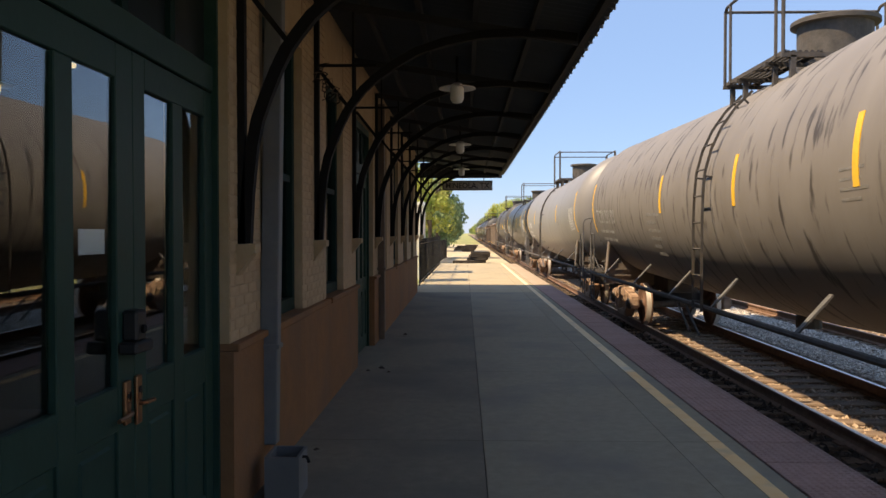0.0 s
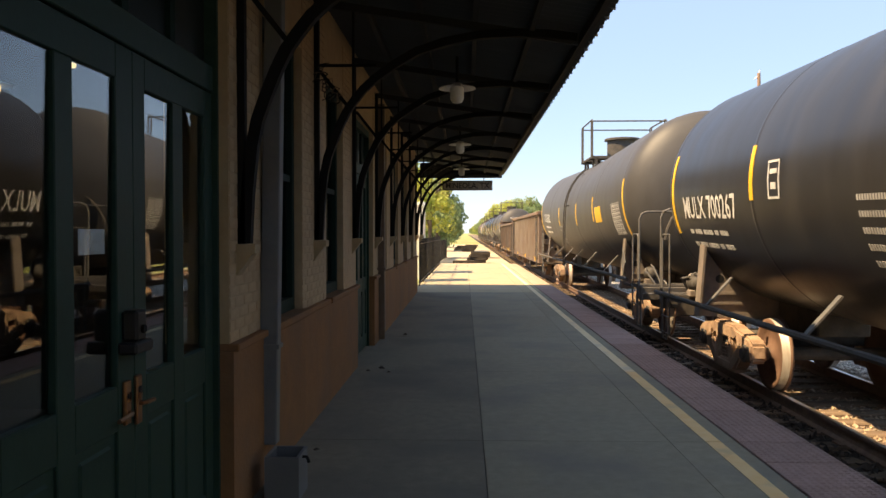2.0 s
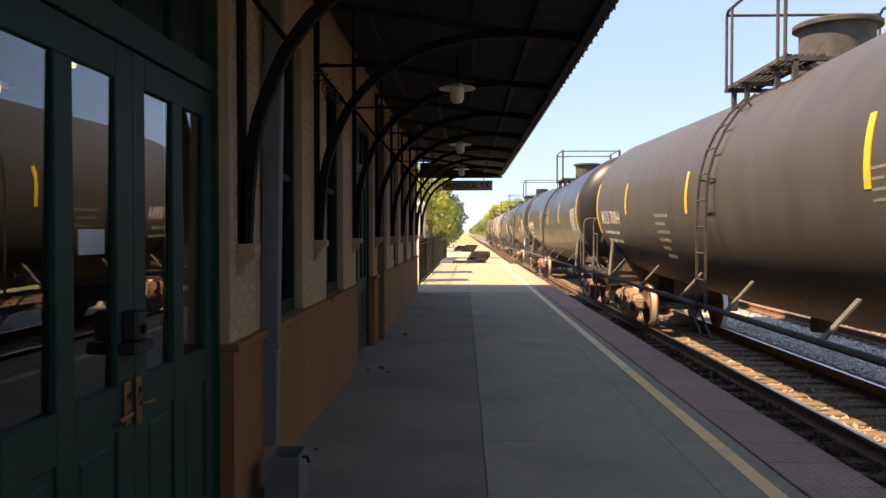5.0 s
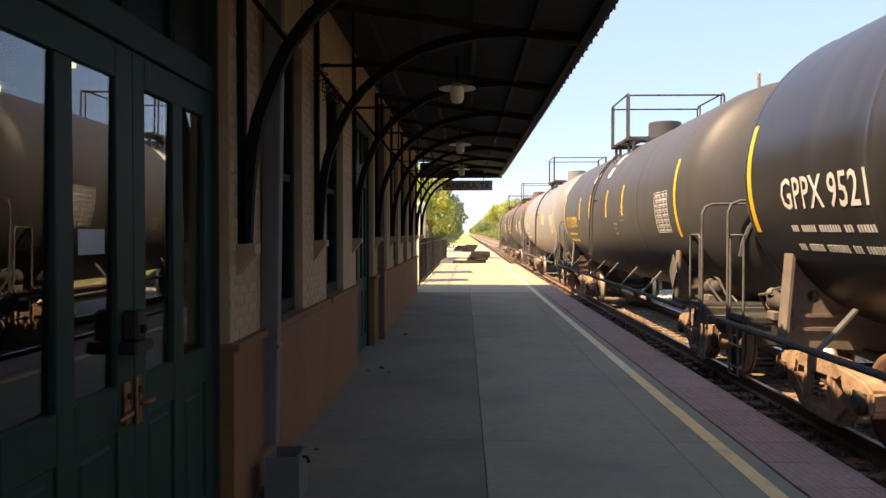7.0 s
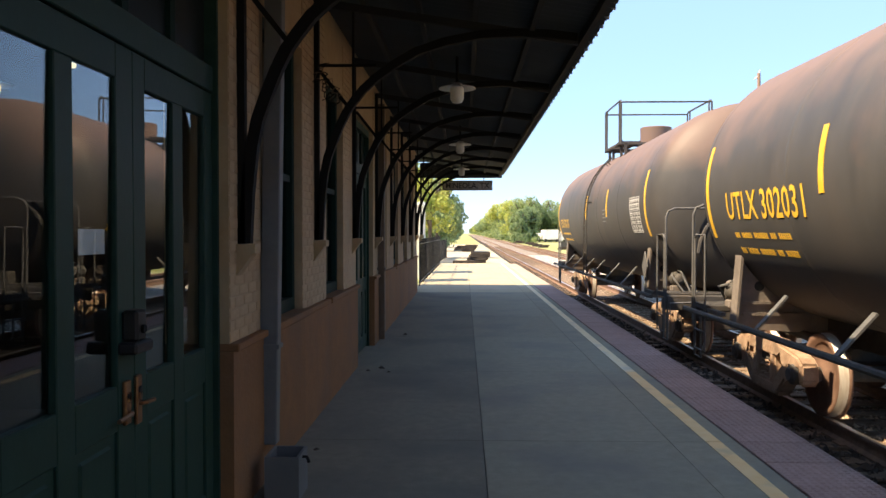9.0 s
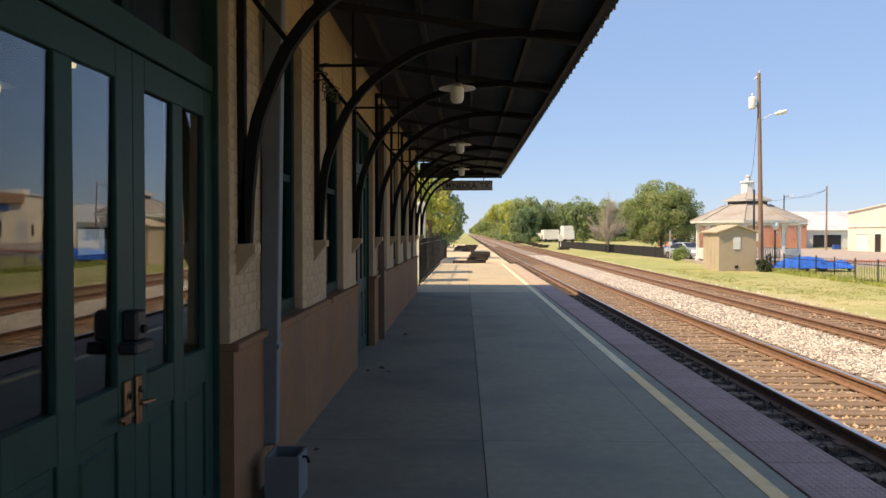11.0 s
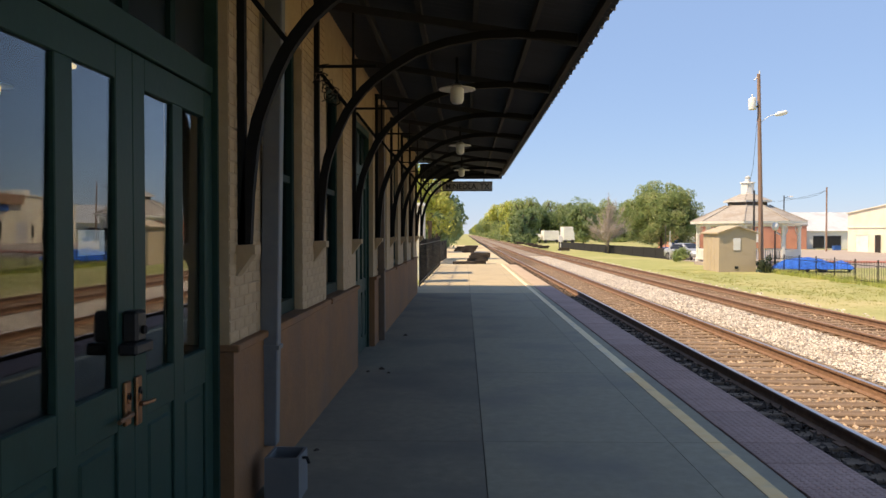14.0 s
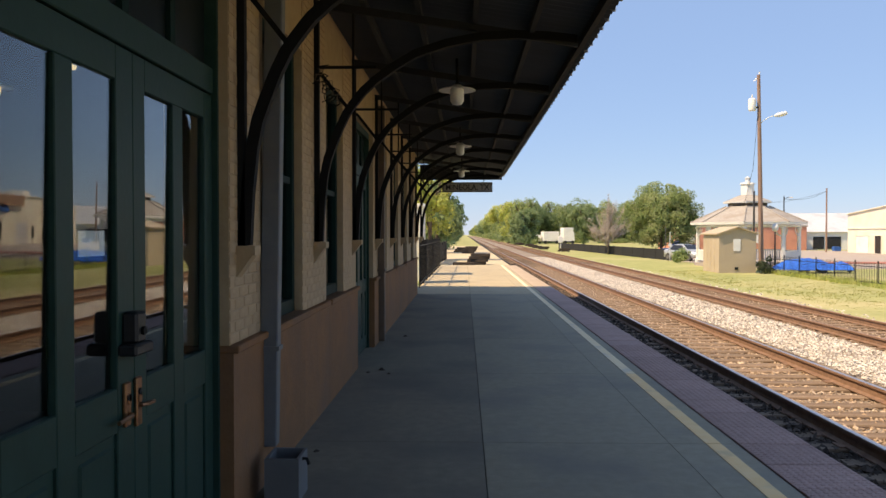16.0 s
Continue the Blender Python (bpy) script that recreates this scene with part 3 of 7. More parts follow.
T = dict(
    grey=tank_paint("stained_grey_tank", (0.20, 0.18, 0.16), (0.235, 0.215, 0.195), (0.045, 0.038, 0.034), 0.6, 0.85, drip=(1.3, 6.5, 1.5), slo=0.57, shi=0.66),
    lightgrey=tank_paint("light_grey_tank", (0.235, 0.22, 0.205), (0.265, 0.25, 0.235), (0.19, 0.175, 0.16), 0.45, 0.35),
    black=tank_paint("black_tank", (0.025, 0.024, 0.025), (0.035, 0.034, 0.034), (0.06, 0.054, 0.05), 0.33, 0.35, spec=0.32),
    matte=tank_paint("dull_black_tank", (0.068, 0.065, 0.063), (0.084, 0.080, 0.078), (0.045, 0.042, 0.040), 0.5, 0.35, spec=0.35),
    dusty=crown_rust(tank_paint("dusty_brown_black_tank", (0.058, 0.054, 0.052), (0.078, 0.072, 0.068), (0.10, 0.082, 0.070), 0.62, 0.5, drip=(0.7, 0.9, 0.4), slo=0.48, shi=0.66), (0.20, 0.125, 0.092), 2.95, 3.75, 0.85),
    band=tank_paint("grey_side_band", (0.135, 0.132, 0.128), (0.165, 0.160, 0.155), (0.09, 0.085, 0.08), 0.45, 0.4),
    web=mat("dusty_saddle_plate", (0.175, 0.145, 0.12), (0.255, 0.21, 0.175), 4, 0.8, bump=0.2, stain=(0.10, 0.08, 0.07), sscale=1.5),
    under=mat("grimy_underframe", (0.055, 0.05, 0.045), (0.10, 0.09, 0.08), 6, 0.8, bump=0.3, stain=(0.11, 0.085, 0.06), sscale=2),
    steel=mat("galvanised_railing", (0.115, 0.11, 0.105), (0.17, 0.16, 0.15), 6, 0.65, metal=0.2),
    truck=mat("rusty_truck_casting", (0.33, 0.205, 0.13), (0.45, 0.31, 0.21), 7, 0.85, bump=0.5, stain=(0.10, 0.07, 0.05), sscale=3),
    wheel=mat("brown_wheel", (0.16, 0.09, 0.06), (0.22, 0.13, 0.09), 6, 0.7, metal=0.2),
    tread=mat("bright_wheel_tread", (0.66, 0.60, 0.52), (0.52, 0.44, 0.36), 6, 0.45, metal=0.5, stretch=(6, 1, 1)),
    yellow=mat("yellow_reflective_tape", (0.85, 0.48, 0.03), (0.90, 0.55, 0.06), 8, 0.5, bump=0.05),
    wtape=mat("white_marking", (0.72, 0.71, 0.69), (0.62, 0.61, 0.59), 8, 0.6, stain=(0.4, 0.38, 0.36), sscale=2),
    orange=mat("orange_sign_paint", (0.80, 0.30, 0.03), (0.86, 0.36, 0.06), 8, 0.6, stain=(0.45, 0.20, 0.06), sscale=3),
    card=mat("faded_tan_card", (0.62, 0.42, 0.16), (0.70, 0.52, 0.26), 9, 0.6, stain=(0.5, 0.40, 0.26), sscale=3),
    worn=mat("worn_tan_patch", (0.24, 0.15, 0.10), (0.14, 0.10, 0.08), 6, 0.85, stain=(0.40, 0.24, 0.12), sscale=4, samount=0.7),
    scrawl=mat("pale_spray_paint", (0.55, 0.52, 0.33), (0.62, 0.60, 0.45), 9, 0.7, stain=(0.3, 0.22, 0.15), sscale=3),
    greymark=mat("grimy_white_marking", (0.46, 0.45, 0.43), (0.36, 0.35, 0.34), 8, 0.6, stain=(0.2, 0.19, 0.18), sscale=3),
    faded=mat("faded_marking", (0.30, 0.29, 0.27), (0.22, 0.21, 0.2), 8, 0.6),
    rust=mat("rusty_gondola_steel", (0.125, 0.088, 0.068), (0.175, 0.13, 0.10), 1.6, 0.85, bump=0.35, bscale=20, stretch=(1, 1.5, 0.6), stain=(0.34, 0.165, 0.09), sscale=1.1, samount=0.75, slo=0.55, shi=0.68),
    rib=mat("greyed_gondola_rib", (0.17, 0.13, 0.10), (0.23, 0.185, 0.145), 2, 0.85, bump=0.3, stretch=(1, 1, 0.4), stain=(0.16, 0.09, 0.06), sscale=1.5),
    rust_dark=mat("dark_rusty_gondola_steel", (0.098, 0.075, 0.061), (0.150, 0.115, 0.093), 1.6, 0.85, bump=0.35, bscale=20, stretch=(1, 1.5, 0.6), stain=(0.20, 0.11, 0.07), sscale=0.9, samount=0.6),
)
R, TANK_Z = 1.62, 2.57     # tank radius, axis above the rail head
KEYED = []
Wm, Ym = T["wtape"], T["yellow"]


def wheelset_meshes():
    w = bmesh.new()
    lathe(w, [(0.06, -0.05), (0.12, -0.05), (0.13, -0.02), (0.36, 0.0), (0.39, -0.045), (0.457, -0.045), (0.463, 0.055), (0.487, 0.06), (0.487, 0.09), (0.39, 0.09), (0.37, 0.04), (0.13, 0.03), (0.12, 0.08), (0.06, 0.08)], "X", 40)
    me = bpy.data.meshes.new("wheel")
    bmesh.ops.recalc_face_normals(w, faces=w.faces)
    w.to_mesh(me)
    w.free()
    me.materials.append(T["wheel"])
    me.materials.append(T["tread"])
    for f in me.polygons:
        r = Vector((0, f.center.y, f.center.z)).length
        f.use_smooth = True
        if r > 0.43 and abs(f.normal.x) < 0.75 and f.center.x < 0.06:
            f.material_index = 1
    return me


WHEEL = wheelset_meshes()


def side_frame_mesh():
    """Cast three-piece truck side frame: two bearing ends, an arched top, a dropped spring seat and open windows."""
    bm = bmesh.new()
    t = 0.10

    def plate(poly):
        a = [bm.verts.new((-t, y, z)) for y, z in poly]
        b = [bm.verts.new((t, y, z)) for y, z in poly]
        bm.faces.new(a)
        bm.faces.new(b)
        for k in range(len(poly)):
            bm.faces.new((a[k], a[(k + 1) % len(poly)], b[(k + 1) % len(poly)], b[k]))
    plate([(-0.60, 0.66), (-0.42, 0.77), (0.42, 0.77), (0.60, 0.66), (0.44, 0.57), (-0.44, 0.57)])
    for s in (-1, 1):
        plate([(s * 0.46, 0.74), (s * 0.98, 0.67), (s * 1.10, 0.59), (s * 1.12, 0.40), (s * 1.04, 0.33), (s * 1.00, 0.53), (s * 0.78, 0.53), (s * 0.74, 0.30), (s * 0.62, 0.34), (s * 0.52, 0.54)])
        plate([(s * 0.76, 0.44), (s * 0.42, 0.15), (s * 0.26, 0.20), (s * 0.32, 0.32), (s * 0.62, 0.57)])
        plate([(s * 0.20, 0.62), (s * 0.33, 0.62), (s * 0.36, 0.22), (s * 0.20, 0.22)])
    plate([(-0.44, 0.12), (0.44, 0.12), (0.38, 0.27), (-0.38, 0.27)])
    bmesh.ops.recalc_face_normals(bm, faces=bm.faces)
    bmesh.ops.bevel(bm, geom=list(bm.edges), offset=0.028, segments=2, affect="EDGES")
    me = bpy.data.meshes.new("side_frame")
    bm.to_mesh(me)
    bm.free()
    me.materials.append(T["truck"])
    return me


SIDE_FRAME = side_frame_mesh()


def spring_mesh():
    bm = bmesh.new()
    for y in (-0.12, 0.02, 0.14):
        tube(bm, [(0.055 * math.cos(a), y + 0.055 * math.sin(a), 0.28 + 0.21 * a / 25) for a in [0.7 * k for k in range(36)]], 0.016, 5)
    return mesh_of(bm, "spring_nest", T["truck"])


SPRINGS = spring_mesh()
BOLSTER = mesh_of(B(-1.05, 1.05, -0.19, 0.19, 0.46, 0.66, bev=0.03), "bolster", T["under"])
AXLE = mesh_of(C((-1.02, 0, 0.457), (1.02, 0, 0.457), 0.085, seg=14), "axle", T["under"])
CAP = mesh_of(lathe(bmesh.new(), [(0.02, -0.105), (0.07, -0.105), (0.078, -0.08), (0.108, -0.075), (0.115, -0.06), (0.115, 0.09)], "X", 20), "bearing_cap", T["under"])
BEAM = mesh_of(B(-0.9, 0.9, -0.05, 0.05, 0.36, 0.46, bev=0.015), "brake_beam", T["under"])


def truck(car, y):
    t = place("truck", BOLSTER, car, at=pose(0, y, 0))
    for s in (-1, 1):
        place("side_frame", SIDE_FRAME, t, at=pose(s * 1.0, 0, 0))
        place("spring_nest", SPRINGS, t, at=pose(s * 1.0, 0, 0))
        for a in (-0.89, 0.89):
            place("wheel", WHEEL, t, at=pose(s * 0.755, a, 0.457, 0, 0, 0 if s < 0 else 180))
            place("bearing_cap", CAP, t, at=pose(s * 1.05, a, 0.457, 0, 0, 0 if s < 0 else 180))
    for a in (-0.89, 0.89):
        place("axle", AXLE, t, at=pose(0, a, 0))
        place("brake_beam", BEAM, t, at=pose(0, a * 0.42, 0))
    return t


MARK_UP = 0.23
SLOPE, LIFT, HALF = 0.02, 0.0, 8.0     # the tank's two halves fall towards its middle outlet


def axis(u):
    """Height of the tank's axis above the rail head at length u."""
    return TANK_Z + LIFT + SLOPE * (abs(u) - 0.55 * HALF)


def on_tank(u, z, lift=0.006):
    """Point on the station side of the tank's skin at length u and height z above its axis."""
    r = R + lift
    z = z + MARK_UP
    return (-math.sqrt(max(0, r * r - z * z)), u, axis(u) + z)


def patch(bm, u0, u1, z0, z1, lift=0.006, n=8, slant=0.0):
    """A thin plate bent onto the tank's skin."""
    a0, a1 = math.asin((z0 + MARK_UP) / R), math.asin((z1 + MARK_UP) / R)
    rows = []
    for k in range(n + 1):
        a = a0 + (a1 - a0) * k / n
        s = slant * k / n
        rows.append([bm.verts.new((-(R + h) * math.cos(a), u + s, axis(u) + (R + h) * math.sin(a))) for u, h in ((u0, lift), (u1, lift), (u1, -0.004), (u0, -0.004))])
    for p, q in zip(rows, rows[1:]):
        for i in range(4):
            bm.faces.new((p[i], p[(i + 1) % 4], q[(i + 1) % 4], q[i]))
    bm.faces.new(rows[0])
    bm.faces.new(rows[-1])
    return bm


def tank_text(text, size, u, z, material, tank, stretch=0.88):
    """Lettering on the skin that starts at length u and runs towards the leading end."""
    vs, fs = letters(text, size)
    bm = bmesh.new()
    vv = [bm.verts.new(on_tank(u - v.x * stretch, z + v.y, 0.007)) for v in vs]
    for f in fs:
        try:
            bm.faces.new([vv[i] for i in f])
        except ValueError:
            pass
    return part("lettering", bm, material, tank)


def bars(u, z, widths, h, gap, material, tank):
    """Writing too small to read: rows of short bars."""
    bm = bmesh.new()
    for i, row in enumerate(widths):
        x = u
        for wd in row:
            end = x - wd
            while x > end:
                patch(bm, x - h * 0.5, x, z - i * (h + gap) - h, z - i * (h + gap), lift=0.003, n=1)
                x -= h * 0.85
            x -= 0.07
    return tagged(part("small_lettering", bm, material, tank), kind="stuff")


def tank_car(label, paint, L, s_lead, marks, mark_mat, mark_size=0.42, mids=(), table=True, yellow_card=None, rng=0, platform_len=2.05, housing="wide", strap=None, radius=1.59, head_marks=False, mark_z=-0.62, mid=0.0, mark_in=0.62, slope=0.02, lift=0.0, mark_up=0.23):
    """A tank car. L: length of its straight shell; s_lead: its leading seam's place along the line at the start."""
    global R, SLOPE, LIFT, HALF, MARK_UP
    R, SLOPE, LIFT, MARK_UP = radius, slope, lift, mark_up
    L, s_lead = L * 1.025, s_lead * 1.025
    rnd = random.Random(rng)
    car = empty("tank_car", pose(TRACK_A, s_lead + L / 2, RAIL_Z), label, "tank car", "tank cars of the passing train")
    h, hd, lead = L / 2, 0.66, 0.22 if L > 15 else 0.38
    HALF = h
    mid -= 0.28
    hl = h + lead            # half length with the shell that runs past the leading stripe
    tz = axis(h)
    prof = [(R * math.cos(a), -h - hd * math.sin(a)) for a in [math.pi / 2 * (1 - k / 9) for k in range(9)]]
    prof[0] = (0.02, -h - hd)
    rings = []
    seams = [-h + L * k / 5 for k in range(6)]
    for y in seams:
        rings += [(R, y - 0.07), (R, y - 0.025), (R + 0.004, y - 0.012), (R + 0.004, y + 0.012), (R, y + 0.025), (R, y + 0.07)]
    body = [(r, y - lead) for r, y in prof] + rings + [(r, -y) for r, y in reversed(prof)]
    bm = lathe(bmesh.new(), body, "Y", 72)
    for vert in bm.verts:
        vert.co.z += axis(vert.co.y)
    tank = part("tank", bm, paint, car, smooth=True)
    # housing, walkway and railing on top
    top = axis(mid) + R
    hh = bmesh.new()
    if housing == "wide":
        lathe(hh, [(0.02, top + 0.62), (0.50, top + 0.62), (0.53, top + 0.60), (0.53, top + 0.55), (0.45, top + 0.54), (0.45, top - 0.1), (0.02, top - 0.1)], "Z", 64)
    else:
        lathe(hh, [(0.02, top + 0.46), (0.35, top + 0.46), (0.38, top + 0.44), (0.38, top - 0.1), (0.02, top - 0.1)], "Z", 64)
    part("dome_housing", hh, paint if housing != "wide" else T["under"], tank).location.y = mid
    P = platform_len / 2
    for x0, x1 in ((-1.05, -0.60), (0.60, 1.05)):
        wk = bmesh.new()
        for x in (x0 + 0.015, x1 - 0.015):
            box(wk, x - 0.015, x + 0.015, -P, P, top - 0.03, top + 0.02)
        for y in (-P + 0.02, 0, P - 0.02):
            box(wk, x0 + 0.01, x1 - 0.01, y - 0.02, y + 0.02, top - 0.028, top - 0.005)
        wk = part("walkway", wk, T["under"], car)
        wk.location.y = mid
        slat = mesh_of(B(-0.02, 0.02, -P + 0.005, P - 0.005, top - 0.003, top + 0.015), "slat", T["under"])
        for k in range(6):
            place("slat", slat, wk, at=pose(x0 + 0.05 + (x1 - x0 - 0.10) * k / 5, 0, 0))
    for y in (-P, -P / 2, P / 2, P):
        wk = box(bmesh.new(), -1.08, 1.08, y - 0.03, y + 0.03, top - 0.07, top - 0.02)
        for s in (-1, 1):
            box(wk, s * 0.95 - 0.03, s * 0.95 + 0.03, y - 0.03, y + 0.03, top - 0.42, top - 0.05)
        part("walkway_bearer", wk, T["under"], tank).location.y = mid
    zr = top + (1.06 if L > 15 else 0.98)
    for s in (-1, 1):
        rl = bmesh.new()
        tube(rl, [(s * 1.06, -P, top - 0.02), (s * 1.06, -P, zr - 0.06), (s * 1.06, -P + 0.08, zr), (s * 1.06, P - 0.08, zr), (s * 1.06, P, zr - 0.06), (s * 1.06, P, top - 0.02)], 0.022, 6)
        for y in (-P + 0.22, P - 0.22):
            tube(rl, [(s * 1.06, y, top - 0.02), (s * 1.06, y, zr)], 0.02, 6)
        part("side_railing", rl, T["under"], tank).location.y = mid
    for y in (-P, P):
        rl = bmesh.new()
        tube(rl, [(-1.06, y, zr - 0.05), (1.06, y, zr - 0.05)], 0.02, 6)
        part("cross_railing", rl, T["under"], tank).location.y = mid
    # ladders at mid length
    for s in (-1, 1):
        ld = bmesh.new()
        angs = [radians(a) for a in (50, 40, 30, 20, 10, 0)]
        curve = [(s * (R + 0.10) * math.cos(a), (R + 0.10) * math.sin(a) + axis(mid)) for a in angs] + [(s * (R + 0.11), 2.2), (s * (R + 0.11), 1.02)]
        for dy in (-0.19, 0.19):
            ribbon(ld, [(x, dy, z) for x, z in curve], 0.012, 0.034, (0, 1, 0))
        length = [0]
        for p, q in zip(curve, curve[1:]):
            length.append(length[-1] + math.dist(p, q))
        d = 0.15
        while d < length[-1]:
            k = max(i for i in range(len(length)) if length[i] <= d)
            f = (d - length[k]) / (length[k + 1] - length[k])
            x = curve[k][0] + f * (curve[k + 1][0] - curve[k][0])
            z = curve[k][1] + f * (curve[k + 1][1] - curve[k][1])
            tube(ld, [(x, -0.19, z), (x, 0.19, z)], 0.012, 5)
            d += 0.34
        for a in (45, 8):
            for dy in (-0.19, 0.19):
                a_ = radians(a)
                tube(ld, [(s * (R - 0.02) * math.cos(a_), dy, axis(mid) + (R - 0.02) * math.sin(a_)), (s * (R + 0.10) * math.cos(a_), dy, axis(mid) + (R + 0.10) * math.sin(a_))], 0.014, 5)
        part("ladder", ld, T["under"], car).location.y = mid
        # running rail low along the side, with slanting stays
        rr = bmesh.new()
        xr, zp = s * (R + 0.05), 0.98 + (0.09 + max(0.0, lift - 0.02) * 0.7 if L > 15 else 0.0)
        tube(rr, [(xr, -h - 0.75, zp), (xr, h + 0.75, zp)], 0.035, 8)
        part("side_rail", rr, T["under"], car)
        for y in [-h + 1.9, -h * 0.42, -h * 0.12, h * 0.12, h * 0.42, h - 1.9]:
            part("stay", ribbon(bmesh.new(), [(xr, y, zp), (xr - s * 0.34, y, zp + 0.38)], 0.08, 0.02, (0, 1, 0)), T["steel"], car)
        for y in (-0.22, 0.22):
            part("step_brace", tube(bmesh.new(), [(xr, y - 0.35, zp - 0.38), (xr, y + 0.35, zp)], 0.018, 6), T["steel"], car)
    # stub sills, saddles, end platforms, couplers
    ty = h - (0.95 if L > 15 else 0.6)
    for s in (-1, 1):
        part("stub_sill", B(-0.33, 0.33, min(s * (h - 2.2), s * (h + 1.0)), max(s * (h - 2.2), s * (h + 1.0)), 0.72, 1.25, bev=0.02), T["under"], car)
        for sx in (-1, 1):
            web = bmesh.new()
            c0, c1 = s * ty - 0.03, s * ty + 0.03
            poly = [(0.33, 0.80), (1.44, 0.86), (1.42, 1.10), (1.34, 1.86), (1.24, tz - math.sqrt(R * R - 1.24 ** 2) + 0.02), (0.9, tz - math.sqrt(R * R - 0.81) + 0.02), (0.33, tz - math.sqrt(R * R - 0.11) + 0.02)]
            va, vb = [web.verts.new((sx * x, c0, z)) for x, z in poly], [web.verts.new((sx * x, c1, z)) for x, z in poly]
            web.faces.new(va)
            web.faces.new(vb)
            for k in range(len(poly)):
                web.faces.new((va[k], va[(k + 1) % len(poly)], vb[(k + 1) % len(poly)], vb[k]))
            sad = part("saddle", web, T["web"], car)
            # Solid black disc: the shade inside the plate's hole is its colour.
            part("hole", C((sx * 1.16, c0 - 0.004, 1.38), (sx * 1.16, c1 + 0.004, 1.38), 0.06, seg=14), M["black"], sad)
            for z in (1.02, 1.16):
                part("stiffener", B(min(sx * 0.5, sx * 1.36), max(sx * 0.5, sx * 1.36), c0 - 0.025, c1 + 0.025, z, z + 0.035), T["web"], sad)
            part("saddle_flange", ribbon(bmesh.new(), [(sx * 1.46, s * ty, 0.86), (sx * 1.44, s * ty, 1.10), (sx * 1.37, s * ty, 1.97)], 0.22, 0.03, (0, 1, 0)), T["web"], car)
        ye = s * (h + 1.05)
        part("end_sill", B(-1.5, 1.5, min(ye, ye - s * 0.14), max(ye, ye - s * 0.14), 0.78, 1.02, bev=0.015), T["under"], car)
        gp = bmesh.new()
        for x in (-1.48, -0.5, 0.5, 1.48):
            box(gp, x - 0.02, x + 0.02, min(s * (h + 0.32), s * (h + 0.98)), max(s * (h + 0.32), s * (h + 0.98)), 0.99, 1.028)
        for y in (h + 0.30, h + 1.0):
            box(gp, -1.5, 1.5, s * y - 0.02, s * y + 0.02, 0.99, 1.05)
        gp = part("end_platform", gp, T["under"], car)
        slat = mesh_of(B(-1.5, 1.5, -0.022, 0.022, 1.028, 1.05), "slat", T["under"])
        for k in range(8):
            place("slat", slat, gp, at=pose(0, s * (h + 0.375 + 0.075 * k), 0))
        er = bmesh.new()
        yr = s * (h + 0.98)
        tube(er, [(-1.5, yr, 0.9), (-1.5, yr, 2.28), (-1.46, yr, 2.38), (-1.36, yr, 2.42), (1.36, yr, 2.42), (1.46, yr, 2.38), (1.5, yr, 2.28), (1.5, yr, 0.9)], 0.019, 10)
        part("end_railing", er, T["steel"], car)
        for sx in (-1, 1):
            gr = bmesh.new()
            y2 = s * (h + 0.42)
            tube(gr, [(sx * 1.5, yr - s * 0.1, 0.9), (sx * 1.5, yr - s * 0.1, 1.95), (sx * 1.5, yr - s * 0.15, 2.0), (sx * 1.5, y2, 2.0), (sx * 1.5, y2, 0.95)], 0.016, 8)
            tube(gr, [(sx * 1.5, yr - s * 0.1, 0.9), (sx * 1.5, yr - s * 0.1, 0.42), (sx * 1.5, y2, 0.42), (sx * 1.5, y2, 0.95)], 0.015, 8)
            tube(gr, [(sx * 1.5, yr - s * 0.1, 0.68), (sx * 1.5, y2, 0.68)], 0.014, 6)
            part("corner_grab_iron", gr, T["steel"], car)
            pr = bmesh.new()
            ribbon(pr, [(sx * 1.5, s * (h + 0.2), 1.0), (sx * 1.5, s * (h - 0.35), 1.0)], 0.06, 0.05, (1, 0, 0))
            part("bracket_arm", pr, T["under"], car)
        part("head_band", tube(bmesh.new(), [(0.98 * math.sin(t), s * ((hl if s < 0 else h) + hd * math.sqrt(max(0, 1 - (0.98 / R) ** 2)) + 0.06), tz - 0.95 + 0.95 * math.cos(t)) for t in [radians(v) for v in range(-86, 87, 12)]], 0.03, 6), T["under"], tank)
        cp = bmesh.new()
        box(cp, -0.11, 0.11, min(s * (h + 1.0), s * (h + 1.42)), max(s * (h + 1.0), s * (h + 1.42)), 0.74, 0.98, bev=0.03)
        box(cp, -0.19, 0.15, min(s * (h + 1.38), s * (h + 1.60)), max(s * (h + 1.38), s * (h + 1.60)), 0.70, 1.02, bev=0.05)
        part("coupler", cp, T["truck"], car)
        part("air_hose", tube(bmesh.new(), [(0.3, s * (h + 1.05), 0.8), (0.3, s * (h + 1.35), 0.55), (0.22, s * (h + 1.55), 0.48)], 0.03, 6), T["under"], car)
        # rods, pipes and boxes round the stub sill
        part("brake_pipe", tube(bmesh.new(), [(-1.42, s * (h + 0.55), 0.86), (-0.9, s * (h + 0.62), 0.84), (-0.5, s * (h + 0.4), 0.70), (0.2, s * (h + 0.5), 0.68), (0.3, s * (h + 1.02), 0.78)], 0.022, 6), T["steel"], car)
        part("uncoupling_lever", tube(bmesh.new(), [(-1.46, s * (h + 1.1), 0.72), (-1.46, s * (h + 1.1), 0.90), (-0.4, s * (h + 1.12), 0.93), (-0.12, s * (h + 1.3), 1.04)], 0.016, 6), T["steel"], car)
        part("slack_adjuster", C((-0.62, s * (h - 1.9), 0.74), (-0.62, s * (h + 0.3), 0.82), 0.055, seg=10), T["under"], car)
